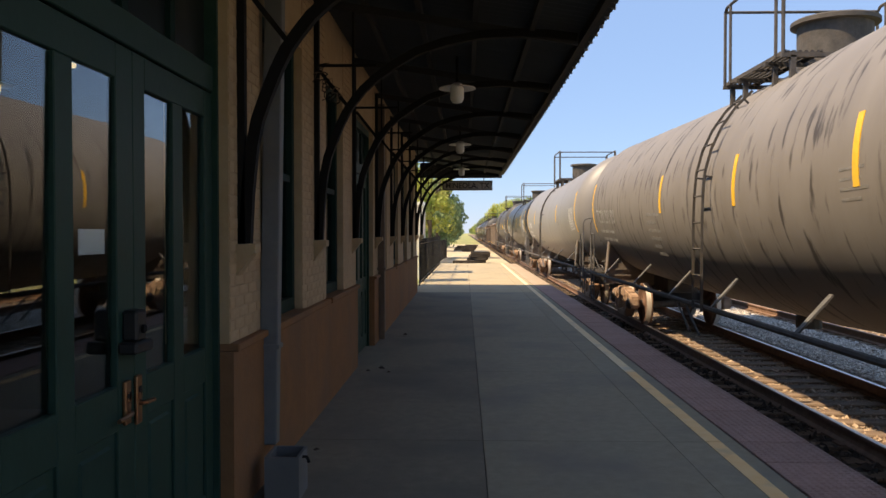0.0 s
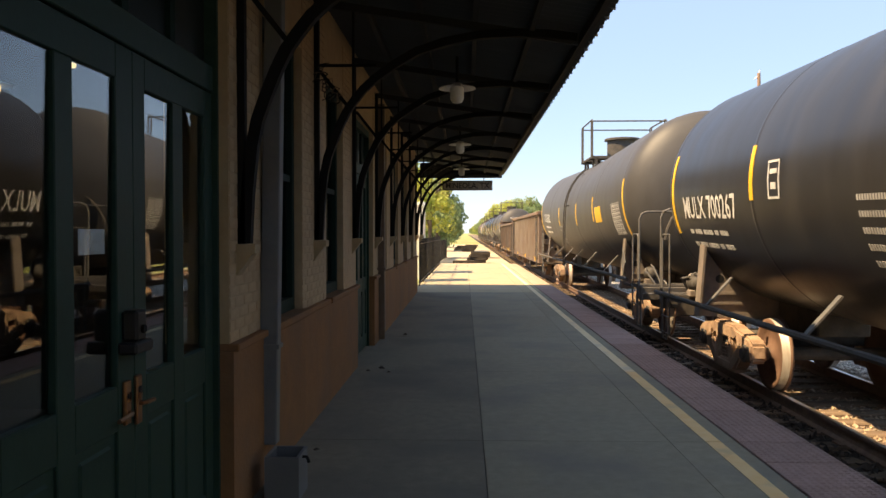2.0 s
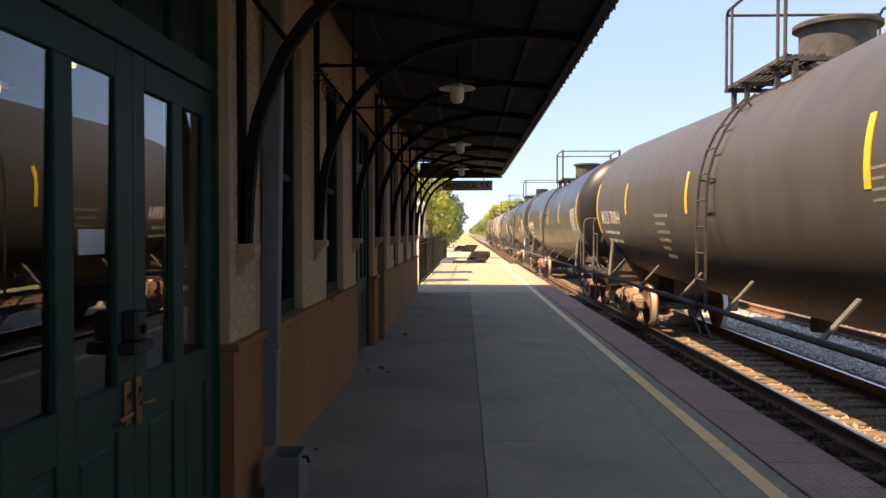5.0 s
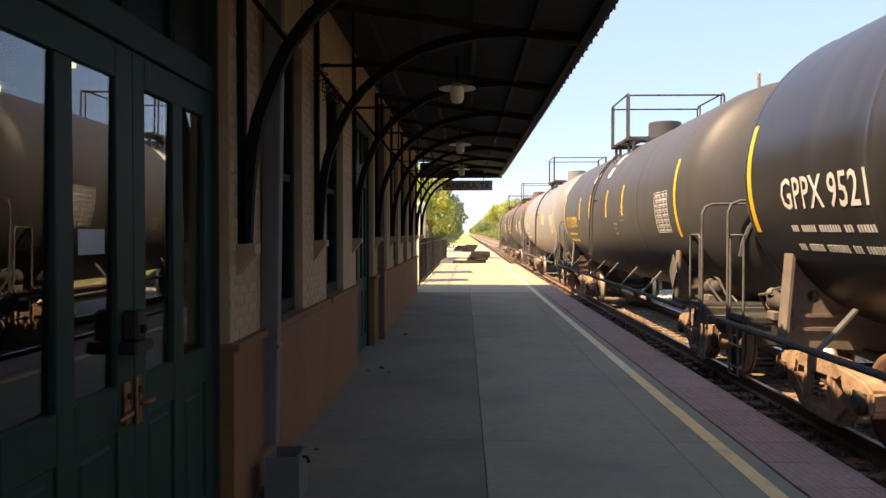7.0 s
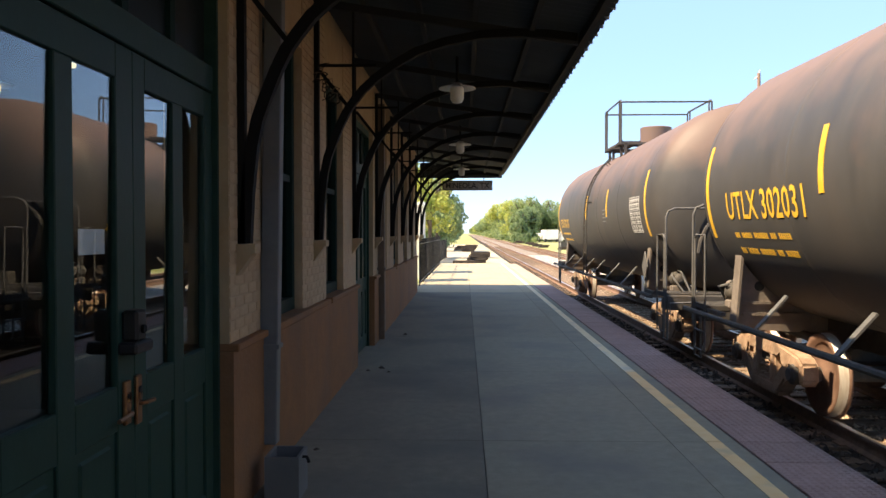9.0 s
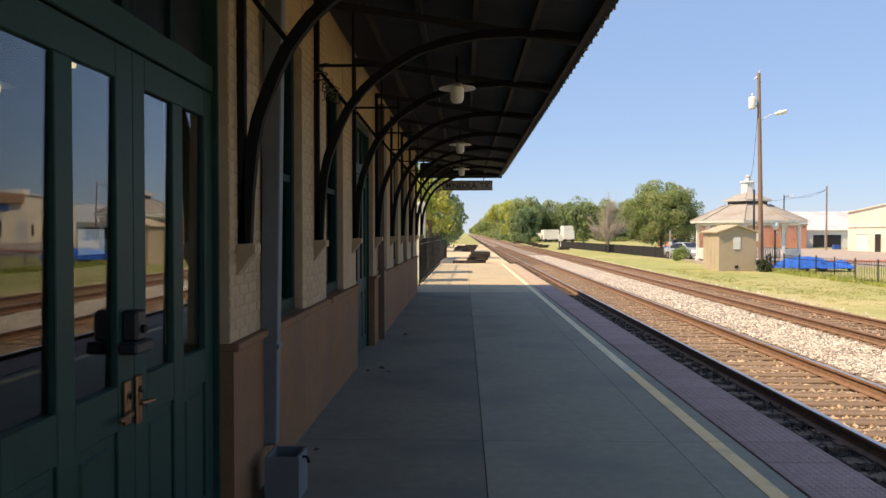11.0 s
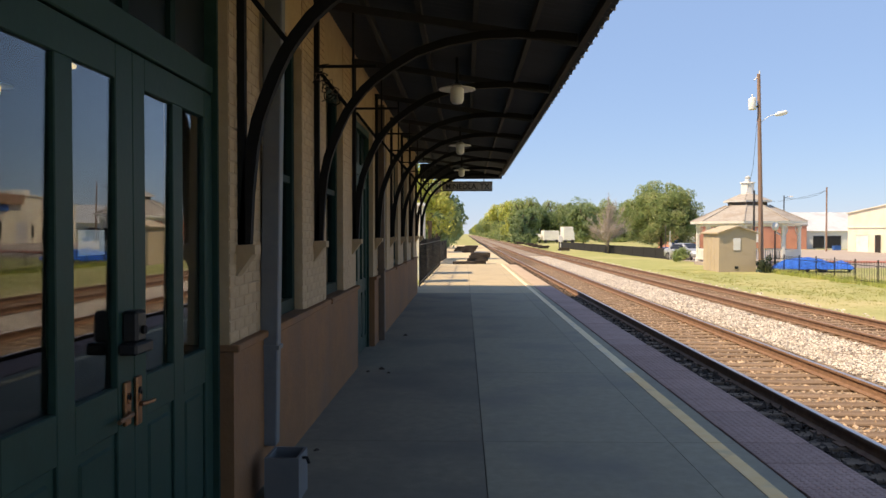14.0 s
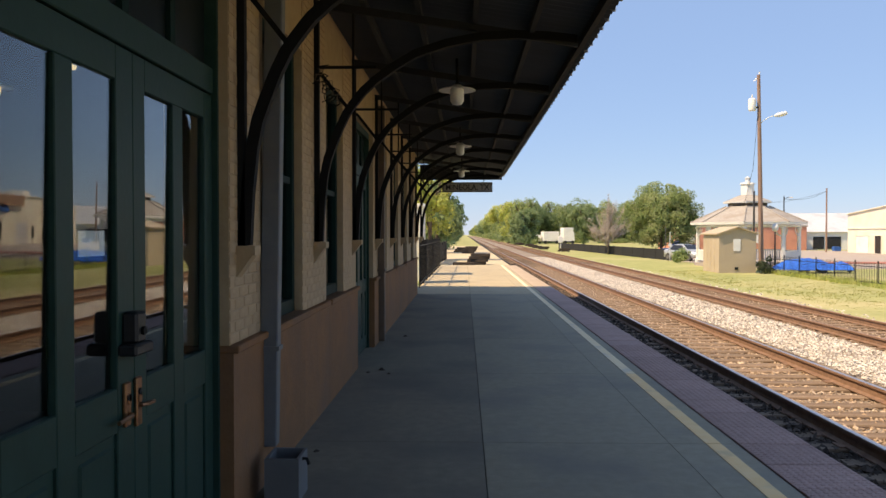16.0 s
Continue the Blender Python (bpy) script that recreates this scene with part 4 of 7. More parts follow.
        gear = part("brake_cylinder", lathe(bmesh.new(), [(0.03, -0.20), (0.085, -0.19), (0.10, -0.15), (0.10, 0.08), (0.125, 0.085), (0.125, 0.11), (0.045, 0.12), (0.03, 0.30)], "Y", 24, (-1.12, s * (h + 0.30), 1.24)), T["under"], car, smooth=True)
        for dx, dz in ((-0.10, 0.10), (0.12, -0.08), (0.0, 0.16)):
            part("pipe", tube(bmesh.new(), [(-1.12 + dx, s * (h + 0.30), 1.24 + dz), (-1.12 + dx * 1.6, s * (h + 0.52), 1.20 + dz), (-1.0 + dx, s * (h + 0.66), 1.02)], 0.018, 6), T["steel"], gear)
        part("mount", B(-1.24, -1.0, s * (h + 0.30) - 0.10, s * (h + 0.30) + 0.10, 1.03, 1.13, bev=0.01), T["web"], gear)
        part("sill_gusset", B(-1.40, -0.33, s * (h + 0.30) - 0.015, s * (h + 0.30) + 0.015, 0.74, 0.985), T["under"], car)
        part("sill_step", tube(bmesh.new(), [(-1.47, s * (h + 0.70), 0.95), (-1.47, s * (h + 0.70), 0.30), (-1.47, s * (h + 0.98), 0.30), (-1.47, s * (h + 0.98), 0.95)], 0.018, 6), T["steel"], car)
        truck(car, s * ty)
    # brake gear on the leading end
    part("air_reservoir", lathe(bmesh.new(), [(0.03, -0.90), (0.11, -0.88), (0.16, -0.82), (0.175, -0.74), (0.175, -0.06), (0.16, 0.02), (0.11, 0.08), (0.03, 0.10)], "X", 24, (-0.35, -h - 0.80, 0.80)), T["under"], car, smooth=True)
    bw = bmesh.new()
    lathe(bw, [(0.24, -0.02), (0.28, -0.02), (0.28, 0.02), (0.24, 0.02)], "Y", 20, (-0.75, h + 0.9, 1.9))
    for a in (0, 60, 120):
        c, s_ = math.cos(radians(a)) * 0.26, math.sin(radians(a)) * 0.26
        tube(bw, [(-0.75 - c, h + 0.9, 1.9 - s_), (-0.75 + c, h + 0.9, 1.9 + s_)], 0.012, 5)
    part("brake_wheel", bw, T["under"], car)
    valve = part("brake_valve", B(-1.05, -0.80, h + 0.50, h + 0.74, 1.05, 1.38, bev=0.05), T["under"], car)
    for z in (1.14, 1.29):
        part("valve_cover", lathe(bmesh.new(), [(0.02, -0.10), (0.07, -0.09), (0.09, -0.05), (0.09, 0.0)], "X", 14, (-1.05, h + 0.62, z)), T["web"], valve, smooth=True)
    part("brake_rod", tube(bmesh.new(), [(0.25, -h + 1.5, 0.93), (0.25, h - 1.5, 0.93)], 0.03, 6), T["under"], car)
    part("outlet_valve", C((0, 0, 0.72), (0, 0, 1.5), 0.17, seg=14), T["under"], car)
    # markings
    for u, z0, z1, sl in ((-h - 0.02, -0.85, 0.30, 0.0), (h - 0.10, -0.85, 0.30, 0.0)):
        part("end_stripe", patch(bmesh.new(), u - 0.05, u + 0.05, z0, z1, n=10), T["yellow"], tank)
    for f in mids:
        part("side_stripe", patch(bmesh.new(), f * h - 0.05, f * h + 0.05, -0.42, 0.18, n=6), T["yellow"], tank)
    if marks:
        tank_text(marks, mark_size, h - mark_in, mark_z, mark_mat, tank)
        bars(h - mark_in - 0.08, mark_z - 0.16, ((0.12, 0.26, 0.38, 0.12, 0.3), (0.12, 0.26, 0.38, 0.12, 0.3)), 0.06, 0.12, mark_mat, tank)
    if table:
        tb = bmesh.new()
        for k in range(9):
            z = -0.78 + 0.08 * k
            patch(tb, -h + 0.42, -h + 1.25, z, z + 0.009, n=1)
        for k in range(8):
            for q in range(4):
                w = rnd.uniform(0.08, 0.16)
                patch(tb, -h + 0.45 + 0.2 * q, -h + 0.45 + 0.2 * q + w, -0.755 + 0.08 * k, -0.728 + 0.08 * k, n=1)
        for u in (0.42, 0.62, 0.84, 1.04, 1.24):
            patch(tb, -h + u, -h + u + 0.009, -0.78, -0.13, n=4)
        tagged(part("test_table", tb, T["wtape"], tank), kind="stuff")
    if not yellow_card:
        bars(-h + 4.2, -0.25, ((0.42,), (0.2, 0.1), (0.46,), (0.34,)), 0.024, 0.06, T["faded"], tank)
    if yellow_card:
        u, z, w_, hh_ = yellow_card
        part("hazard_card", patch(bmesh.new(), u, u + w_, z, z + hh_, n=4), T["yellow"] if rng == 4 else T["card"], tank)
    if rng == 10:
        for u, z in ((1.35, 0.48), (-0.45, 0.50), (-0.50, 0.80)):
            part("white_card", patch(bmesh.new(), u, u + 0.37, z, z + 0.22, n=3), T["wtape"], tank)
        bars(-1.6, -0.55, ((0.30,), (0.18,), (0.26,)), 0.05, 0.05, T["faded"], tank)
    if rng in (3, 9, 12):
        # a framed stencil card
        u, z = {3: (h - 4.15, -0.42), 9: (-h + 1.75, -0.98), 12: (-h + 1.5, -1.0)}[rng]
        fr = bmesh.new()
        for u0, u1, z0, z1 in ((u, u + 0.30, z, z + 0.025), (u, u + 0.30, z + 0.375, z + 0.40), (u, u + 0.025, z, z + 0.40), (u + 0.275, u + 0.30, z, z + 0.40), (u + 0.09, u + 0.21, z + 0.10, z + 0.17), (u + 0.06, u + 0.24, z + 0.26, z + 0.31)):
            patch(fr, u0, u1, z0, z1, n=2)
        part("stencil_card", fr, T["wtape"], tank)
    if L > 15:
        bars(h - 5.7, -0.42, ((0.85,), (0.62,), (0.80,), (0.70,), (0.45,), (0.55,)), 0.05, 0.085, T["greymark"] if rng == 3 else T["faded"], tank)
    if head_marks:
        vs, fs = letters(marks, 0.20)
        hm = bmesh.new()
        w0 = max(v.x for v in vs)
        def on_head(x, z):
            y = -hl - hd * math.sqrt(max(0, 1 - (x * x + z * z) / (R * R))) - 0.012
            return (x, y, axis(y) + z)
        vv = [hm.verts.new(on_head(v.x - w0 / 2, v.y + 0.62)) for v in vs]
        for f in fs:
            hm.faces.new([vv[i] for i in f])
        part("head_lettering", hm, mark_mat, tank)
        hb = bmesh.new()
        for k in range(14):
            x0 = -0.5 + 0.075 * k
            hb.faces.new([hb.verts.new(on_head(x, z)) for x, z in ((x0, 0.47), (x0 + 0.05, 0.47), (x0 + 0.05, 0.53), (x0, 0.53))])
        part("head_small_lettering", hb, T["faded"], tank)
    dm = bmesh.new()
    cy, cz = -h + 0.55, 1.42
    v = [dm.verts.new(p) for p in ((-1.50, cy, cz + 0.27), (-1.50, cy + 0.2, cz), (-1.50, cy, cz - 0.27), (-1.50, cy - 0.2, cz), (-1.48, cy, cz + 0.27), (-1.48, cy + 0.2, cz), (-1.48, cy, cz - 0.27), (-1.48, cy - 0.2, cz))]
    for f in ((0, 1, 2, 3), (4, 5, 6, 7), (0, 1, 5, 4), (1, 2, 6, 5), (2, 3, 7, 6), (3, 0, 4, 7)):
        dm.faces.new([v[i] for i in f])
    part("placard", dm, T["wtape"] if rng == 9 else T["steel"], car)
    part("placard_post", B(-1.49, -1.44, cy - 0.02, cy + 0.02, 0.95, cz - 0.2), T["steel"], car)
    # A lighter grey band on the tank's side.
    if strap:
        part("grey_band", patch(bmesh.new(), strap[0] * h, strap[1] * h, -1.6, 1.3, 0.004, 24), T["band"], tank)
    KEYED.append((car, s_lead + L / 2))
    return car


def stroke(car, x, pts, w, material):
    """One stroke of spray paint lying on the car's side: a flat band through points (along the car, height)."""
    bm = bmesh.new()
    pts = [Vector(p) for p in pts]
    rows = []
    for k, p in enumerate(pts):
        d = (pts[min(k + 1, len(pts) - 1)] - pts[max(k - 1, 0)]).normalized()
        rows.append([bm.verts.new((x, p.x - d.y * e, p.y + d.x * e)) for e in (w / 2, -w / 2)])
    for a, b in zip(rows, rows[1:]):
        bm.faces.new((a[0], a[1], b[1], b[0]))
    part("paint_stroke", bm, material, car)


def gondola(label, paint, L, s_lead, top, end_top, ribs, marks, rng, rib_half=0.10, scrawl=False):
    L, s_lead = L * 1.025, s_lead * 1.025
    car = empty("gondola_car", pose(TRACK_A, s_lead + L / 2, RAIL_Z), label, "gondola car", "gondola cars of the passing train")
    rnd = random.Random(rng)
    h, W, z0 = L / 2, 1.46, 0.78
    for s in (-1, 1):
        bm = bmesh.new()
        box(bm, s * W - 0.02, s * W + 0.02, -h, h, z0, top - 0.1)
        part("side_sheet", bm, paint, car)
        part("top_chord", B(min(s * (W - 0.09), s * (W + 0.18)), max(s * (W - 0.09), s * (W + 0.18)), -h, h, top - 0.16, top, bev=0.03), paint, car)
        part("side_sill", B(s * W - 0.08, s * W + 0.10, -h, h, z0 - 0.10, z0 + 0.06, bev=0.01), paint, car)
        for k in range(ribs):
            y = -h + 0.55 + (L - 1.1) * k / (ribs - 1)
            rb = bmesh.new()
            x0, x1 = s * (W + 0.02), s * (W + 0.13)
            v = [rb.verts.new(p) for p in ((x0, y - rib_half, z0), (x1, y - rib_half * 0.6, z0), (x1, y + rib_half * 0.6, z0), (x0, y + rib_half, z0),
                                           (x0, y - rib_half, top - 0.16), (x1, y - rib_half * 0.6, top - 0.16), (x1, y + rib_half * 0.6, top - 0.16), (x0, y + rib_half, top - 0.16))]
            for f in ((0, 1, 2, 3), (4, 5, 6, 7), (0, 1, 5, 4), (1, 2, 6, 5), (2, 3, 7, 6), (3, 0, 4, 7)):
                rb.faces.new([v[i] for i in f])
            part("rib", rb, T["rib"] if paint == T["rust"] else paint, car)
    for s in (-1, 1):
        y = s * h
        part("end_sheet", B(-W, W, min(y, y - s * 0.05), max(y, y - s * 0.05), z0, end_top), paint, car)
        for k in range(4):
            z = z0 + 0.25 + (end_top - z0 - 0.35) * k / 3
            part("end_beam", B(-W + 0.09, W - 0.09, min(y, y + s * 0.17), max(y, y + s * 0.17), z - 0.11, z + 0.11, bev=0.02), T["rib"], car)
        part("end_chord", B(-W - 0.17, W + 0.17, min(y - s * 0.05, y + s * 0.22), max(y - s * 0.05, y + s * 0.22), end_top - 0.15, end_top + 0.006, bev=0.02), paint, car)
        el = bmesh.new()
        for x in (-1.34, -0.86):
            box(el, x - 0.025, x + 0.025, min(y + s * 0.2, y + s * 0.26), max(y + s * 0.2, y + s * 0.26), 0.55, end_top - 0.2)
        z = 0.7
        while z < end_top - 0.2:
            tube(el, [(-1.34, y + s * 0.24, z), (-0.86, y + s * 0.24, z)], 0.016, 6)
            z += 0.42
        part("end_ladder", el, T["rib"], car)
        for x in (-W, W):
            part("corner_post", B(x - 0.09, x + 0.09, min(y - s * 0.1, y + s * 0.14), max(y - s * 0.1, y + s * 0.14), z0 - 0.1, end_top + 0.03, bev=0.02), paint, car)
            lad = bmesh.new()
            for dy in (0.12, 0.62):
                box(lad, x + (0.13 if x > 0 else -0.16), x + (0.16 if x > 0 else -0.13), y - s * dy - 0.02, y - s * dy + 0.02, 0.5, top - 0.2)
            z = 0.6
            while z < top - 0.2:
                tube(lad, [(x + (0.15 if x > 0 else -0.15), y - s * 0.12, z), (x + (0.15 if x > 0 else -0.15), y - s * 0.62, z)], 0.014, 5)
                z += 0.38
            part("ladder", lad, T["under"], car)
        cp = bmesh.new()
        box(cp, -0.11, 0.11, min(y, y + s * 0.65), max(y, y + s * 0.65), 0.74, 0.98, bev=0.03)
        box(cp, -0.19, 0.15, min(y + s * 0.6, y + s * 0.82), max(y + s * 0.6, y + s * 0.82), 0.70, 1.02, bev=0.05)
        part("coupler", cp, T["truck"], car)
        part("draft_sill", B(-0.33, 0.33, min(y, y - s * 2.5), max(y, y - s * 2.5), 0.62, z0, bev=0.02), T["under"], car)
        truck(car, s * (h - 1.75))
    part("floor_sheet", B(-W + 0.02, W - 0.02, -h + 0.05, h - 0.05, z0 - 0.02, z0 + 0.05), paint, car)
    part("centre_sill", B(-0.33, 0.33, -h + 2.5, h - 2.5, 0.5, z0 - 0.02), T["under"], car)
    for u, z, size, text in marks:
        vs, fs = letters(text, size)
        bm = bmesh.new()
        vv = [bm.verts.new((-W - 0.026, u - v.x * 0.62, z + v.y)) for v in vs]
        for f in fs:
            try:
                bm.faces.new([vv[i] for i in f])
            except ValueError:
                pass
        part("lettering", bm, T["wtape"], car)
    if scrawl:
        xs = -W - 0.03
        # tall sprayed scrawl of leaning strokes, drips below it, then a boxed one with fat bars
        for k in range(4):
            u = -h + 4.50 - 0.19 * k
            top_z, low_z = 2.16 - 0.14 * (k % 2) - 0.05 * k, 1.14 + 0.12 * rnd.random()
            stroke(car, xs - 0.001 * k, [(u + 0.04, low_z), (u - 0.02, (low_z + top_z) / 2), (u + 0.03, top_z)], 0.10 - 0.012 * k, T["scrawl"])
            stroke(car, xs - 0.0065 - 0.001 * k, [(u + 0.03, top_z), (u - 0.07, top_z - 0.05), (u - 0.15, top_z - 0.26 - 0.05 * k), (u - 0.11, 1.50 + 0.10 * (k % 3))], 0.075, T["scrawl"])
        for k in range(4):
            zc = 1.34 + 0.20 * k
            stroke(car, xs - 0.012 - 0.001 * k, [(-h + 4.56, zc), (-h + 4.25, zc + 0.10), (-h + 3.90, zc - 0.03)], 0.06, T["scrawl"])
        stroke(car, xs, [(-h + 3.04, 1.10), (-h + 3.06, 1.62), (-h + 2.46, 1.66), (-h + 2.44, 1.14), (-h + 3.04, 1.10)], 0.06, T["scrawl"])
        for k, (u, zt) in enumerate(((2.92, 1.55), (2.76, 1.48), (2.58, 1.57))):
            stroke(car, xs - 0.002 - 0.001 * k, [(-h + u, 1.18), (-h + u + 0.02, 1.36), (-h + u - 0.03, zt)], 0.11, T["scrawl"])
        stroke(car, xs - 0.007, [(-h + 2.95, 1.40), (-h + 2.55, 1.36)], 0.05, T["scrawl"])
        stroke(car, xs, [(-h + 1.84, 1.50), (-h + 1.74, 1.66), (-h + 1.62, 1.52), (-h + 1.40, 1.54)], 0.07, T["orange"])
        stroke(car, xs - 0.001, [(-h + 1.84, 1.84), (-h + 1.62, 1.90), (-h + 1.30, 1.86)], 0.20, T["worn"])
        part("yellow_sign", B(xs - 0.006, xs + 0.004, -h + 1.30, -h + 1.86, 1.16, 1.44), T["orange"], car)
    # yellow reflectors and a white stencil plate along the sill
    for u in ((-7.0, -1.38, 4.6) if not scrawl else (-4.62, -2.39, 3.4)):
        part("reflector", B(-W - 0.118, -W - 0.104, u - 0.16, u + 0.16, z0 - 0.02, z0 + 0.14), T["yellow"], car)
    if not scrawl:
        part("stencil_plate", B(-W - 0.032, -W - 0.02, -3.86, -3.52, 0.92, 1.08), T["greymark"], car)
        part("stencil_bar", B(-W - 0.036, -W - 0.0325, -3.80, -3.58, 0.98, 1.02), T["under"], car)
        xs = -W - 0.03
        stroke(car, xs, [(-5.86, 1.24), (-5.86, 1.62), (-6.42, 1.60), (-6.40, 1.24), (-5.86, 1.26)], 0.035, T["scrawl"])
        for k, (u, z) in enumerate(((-5.98, 1.52), (-6.22, 1.50), (-6.00, 1.36), (-6.24, 1.34))):
            stroke(car, xs - 0.002 - 0.001 * k, [(u, z - 0.05), (u + 0.02, z + 0.04), (u - 0.12, z + 0.05), (u - 0.10, z - 0.04)], 0.03, T["scrawl"])
    KEYED.append((car, s_lead + L / 2))
    return car


tank_car("stained grey tank car with dark vertical drips and yellow stripes", T["grey"], 16.6, 2.45, "TCBX 231120", T["greymark"], 0.42, mids=(0.21, -0.2, -0.54), rng=1, mark_z=-0.62, mid=-0.4, lift=0.02, radius=1.62)
tank_car("plain grey tank car with yellow stripes and white marks", T["lightgrey"], 16.6, 22.2, "GATX 218842", Wm, 0.36, mids=(0.53, 0.15, -0.45), rng=2, mid=0.8, lift=0.02, radius=1.62)
tank_car("glossy black tank car with a white test table", T["black"], 16.4, 41.5, "MULX 700267", Wm, 0.42, mids=(0.6, -0.23, -0.64), rng=3, strap=(-0.86, -0.66))
tank_car("dull black tank car with dark drips and a yellow card", T["matte"], 16.1, 61.4, "TILX 281202", Wm, 0.42, mids=(0.285, -0.2, -0.55), yellow_card=(-5.65, -0.46, 0.8, 0.36), rng=4, mark_z=-0.33, mid=0.3, mark_in=1.2, lift=0.13, radius=1.63, mark_up=0.02)
gondola("rusty brown ribbed gondola car", T["rust"], 16.7, 79.7, 2.95, 2.95, 15, ((7.88, 2.2, 0.36, "NS"), (7.92, 1.62, 0.36, "7013")), 5)
gondola("dark rusty gondola car with low dented sides", T["rust_dark"], 16.45, 98.13, 2.70, 3.0, 14, (), 6, 0.048, True)
tank_car("dark grey tank car with white marks on its head", T["matte"], 16.6, 117.0, "MULX 700064", Wm, 0.40, mids=(0.6, 0.1, -0.5), rng=7, head_marks=True)
tank_car("black tank car with dusty streaks", T["black"], 16.6, 137.1, "MULX 700172", Wm, 0.44, mids=(0.25, -0.1, -0.5), rng=8)
tank_car("short black tank car with a white test table", T["black"], 12.85, 156.8, "GPPX 9521", Wm, 0.42, mids=(0.24, -0.22, -0.52), yellow_card=(-3.6, -0.85, 0.45, 0.34), rng=9, mid=-0.2, mark_in=0.92, housing="tall", radius=1.63, slope=0.006, lift=0.07)
tank_car("short black tank car with yellow marks", T["matte"], 12.8, 172.6, "UTLX 302770", Ym, 0.42, mids=(0.49, 0.23, -0.13, -0.4), rng=10, mid=0.8, housing="tall", radius=1.63, slope=0.006)
tank_car("short light grey tank car with yellow stripes", T["lightgrey"], 13.0, 188.5, "GATX 216476", Wm, 0.40, mids=(0.5, 0.2, -0.37), yellow_card=(-3.25, -0.45, 0.6, 0.4), rng=11, mid=-0.8, housing="tall", radius=1.63, slope=0.006)
tank_car("short dusty black tank car with yellow marks", T["dusty"], 12.5, 204.6, "UTLX 302031", Ym, 0.44, mids=(0.48, -0.49), yellow_card=(-3.1, -0.7, 0.6, 0.42), rng=12, mark_in=0.78, housing="tall", radius=1.63, slope=0.006)
tank_car("short dusty brown tank car at the end of the train", T["dusty"], 12.3, 220.5, "UTLX 302118", Ym, 0.36, mids=(0.06, -0.41), rng=13, housing="tall", radius=1.63, slope=0.006)

# ---- far side of the line ----


def leaf_crown(name, centre, rx, ry, rz, n, size, material, parent, seed, lumps=14, label="", clump=(0.28, 0.48)):
    """A crown of many small leaf clumps gathered on uneven boughs, with gaps."""
    rnd = random.Random(seed)
    cs = []
    for _ in range(lumps):
        a, e = rnd.uniform(0, 2 * math.pi), math.asin(rnd.uniform(-0.9, 1))
        k = rnd.uniform(0.45, 0.8) if lumps < 20 else rnd.uniform(0.02, 1.0) ** 0.42 * (1.02 - 0.5 * (clump[0] + clump[1]))
        cs.append((Vector((rx * k * math.cos(a) * math.cos(e), ry * k * math.sin(a) * math.cos(e), rz * k * math.sin(e))), rnd.uniform(*clump)))
    verts, faces = [], []
    for _ in range(n):
        c, r = rnd.choice(cs)
        d = Vector((rnd.gauss(0, 1), rnd.gauss(0, 1), rnd.gauss(0, 1))).normalized() * r * rnd.uniform(0.6, 1.08)
        p = Vector(centre) + c + Vector((d.x * rx, d.y * ry, d.z * rz))
        out = (c / max(rx, ry, rz) + d.normalized() * 0.8 + Vector((rnd.gauss(0, 0.55), rnd.gauss(0, 0.55), rnd.gauss(0, 0.55)))).normalized()
        q = out.to_track_quat("Z", "Y").to_matrix() @ Matrix.Rotation(rnd.uniform(0, 6.3), 3, "Z")
        s = size * rnd.uniform(0.6, 1.3)
        i = len(verts)
        verts += [p + q @ Vector(v) * s for v in ((-0.5, 0, 0), (0, -0.3, 0.08), (0.5, 0, 0), (0, 0.3, 0.08))]
        faces.append((i, i + 1, i + 2, i + 3))
    me = bpy.data.meshes.new(name)
    me.from_pydata([tuple(v) for v in verts], [], faces)
    me.materials.append(material)
    ob = new(name, me)
    ob.parent = parent
    if label:
        tagged(ob, label)
    return ob


def leaves(name, a, b, c):
    m = mat(name, a, b, 0.35, 0.6, stain=c, sscale=1.2, samount=0.8)
    n, l = m.node_tree.nodes, m.node_tree.links
    p, out = n["Principled BSDF"], n["Material Output"]
    tl, ad = n.new("ShaderNodeBsdfTranslucent"), n.new("ShaderNodeMixShader")
    l.new(p.inputs["Base Color"].links[0].from_socket, tl.inputs[0])
    ad.inputs[0].default_value = 0.56
    l.new(p.outputs[0], ad.inputs[1])
    l.new(tl.outputs[0], ad.inputs[2])
    l.new(ad.outputs[0], out.inputs[0])
    return m


LEAF = leaves("oak_leaves", (0.22, 0.30, 0.11), (0.36, 0.43, 0.17), (0.52, 0.52, 0.27))
LEAF_Y = leaves("sunny_yellow_green_leaves", (0.40, 0.46, 0.10), (0.58, 0.60, 0.17), (0.66, 0.62, 0.25))
LEAF_D = leaves("deep_green_leaves", (0.20, 0.28, 0.13), (0.30, 0.38, 0.175), (0.40, 0.45, 0.24))
BARK = mat("bark", (0.10, 0.075, 0.055), (0.16, 0.125, 0.095), 5, 0.9, bump=0.8, stretch=(3, 3, 0.6))


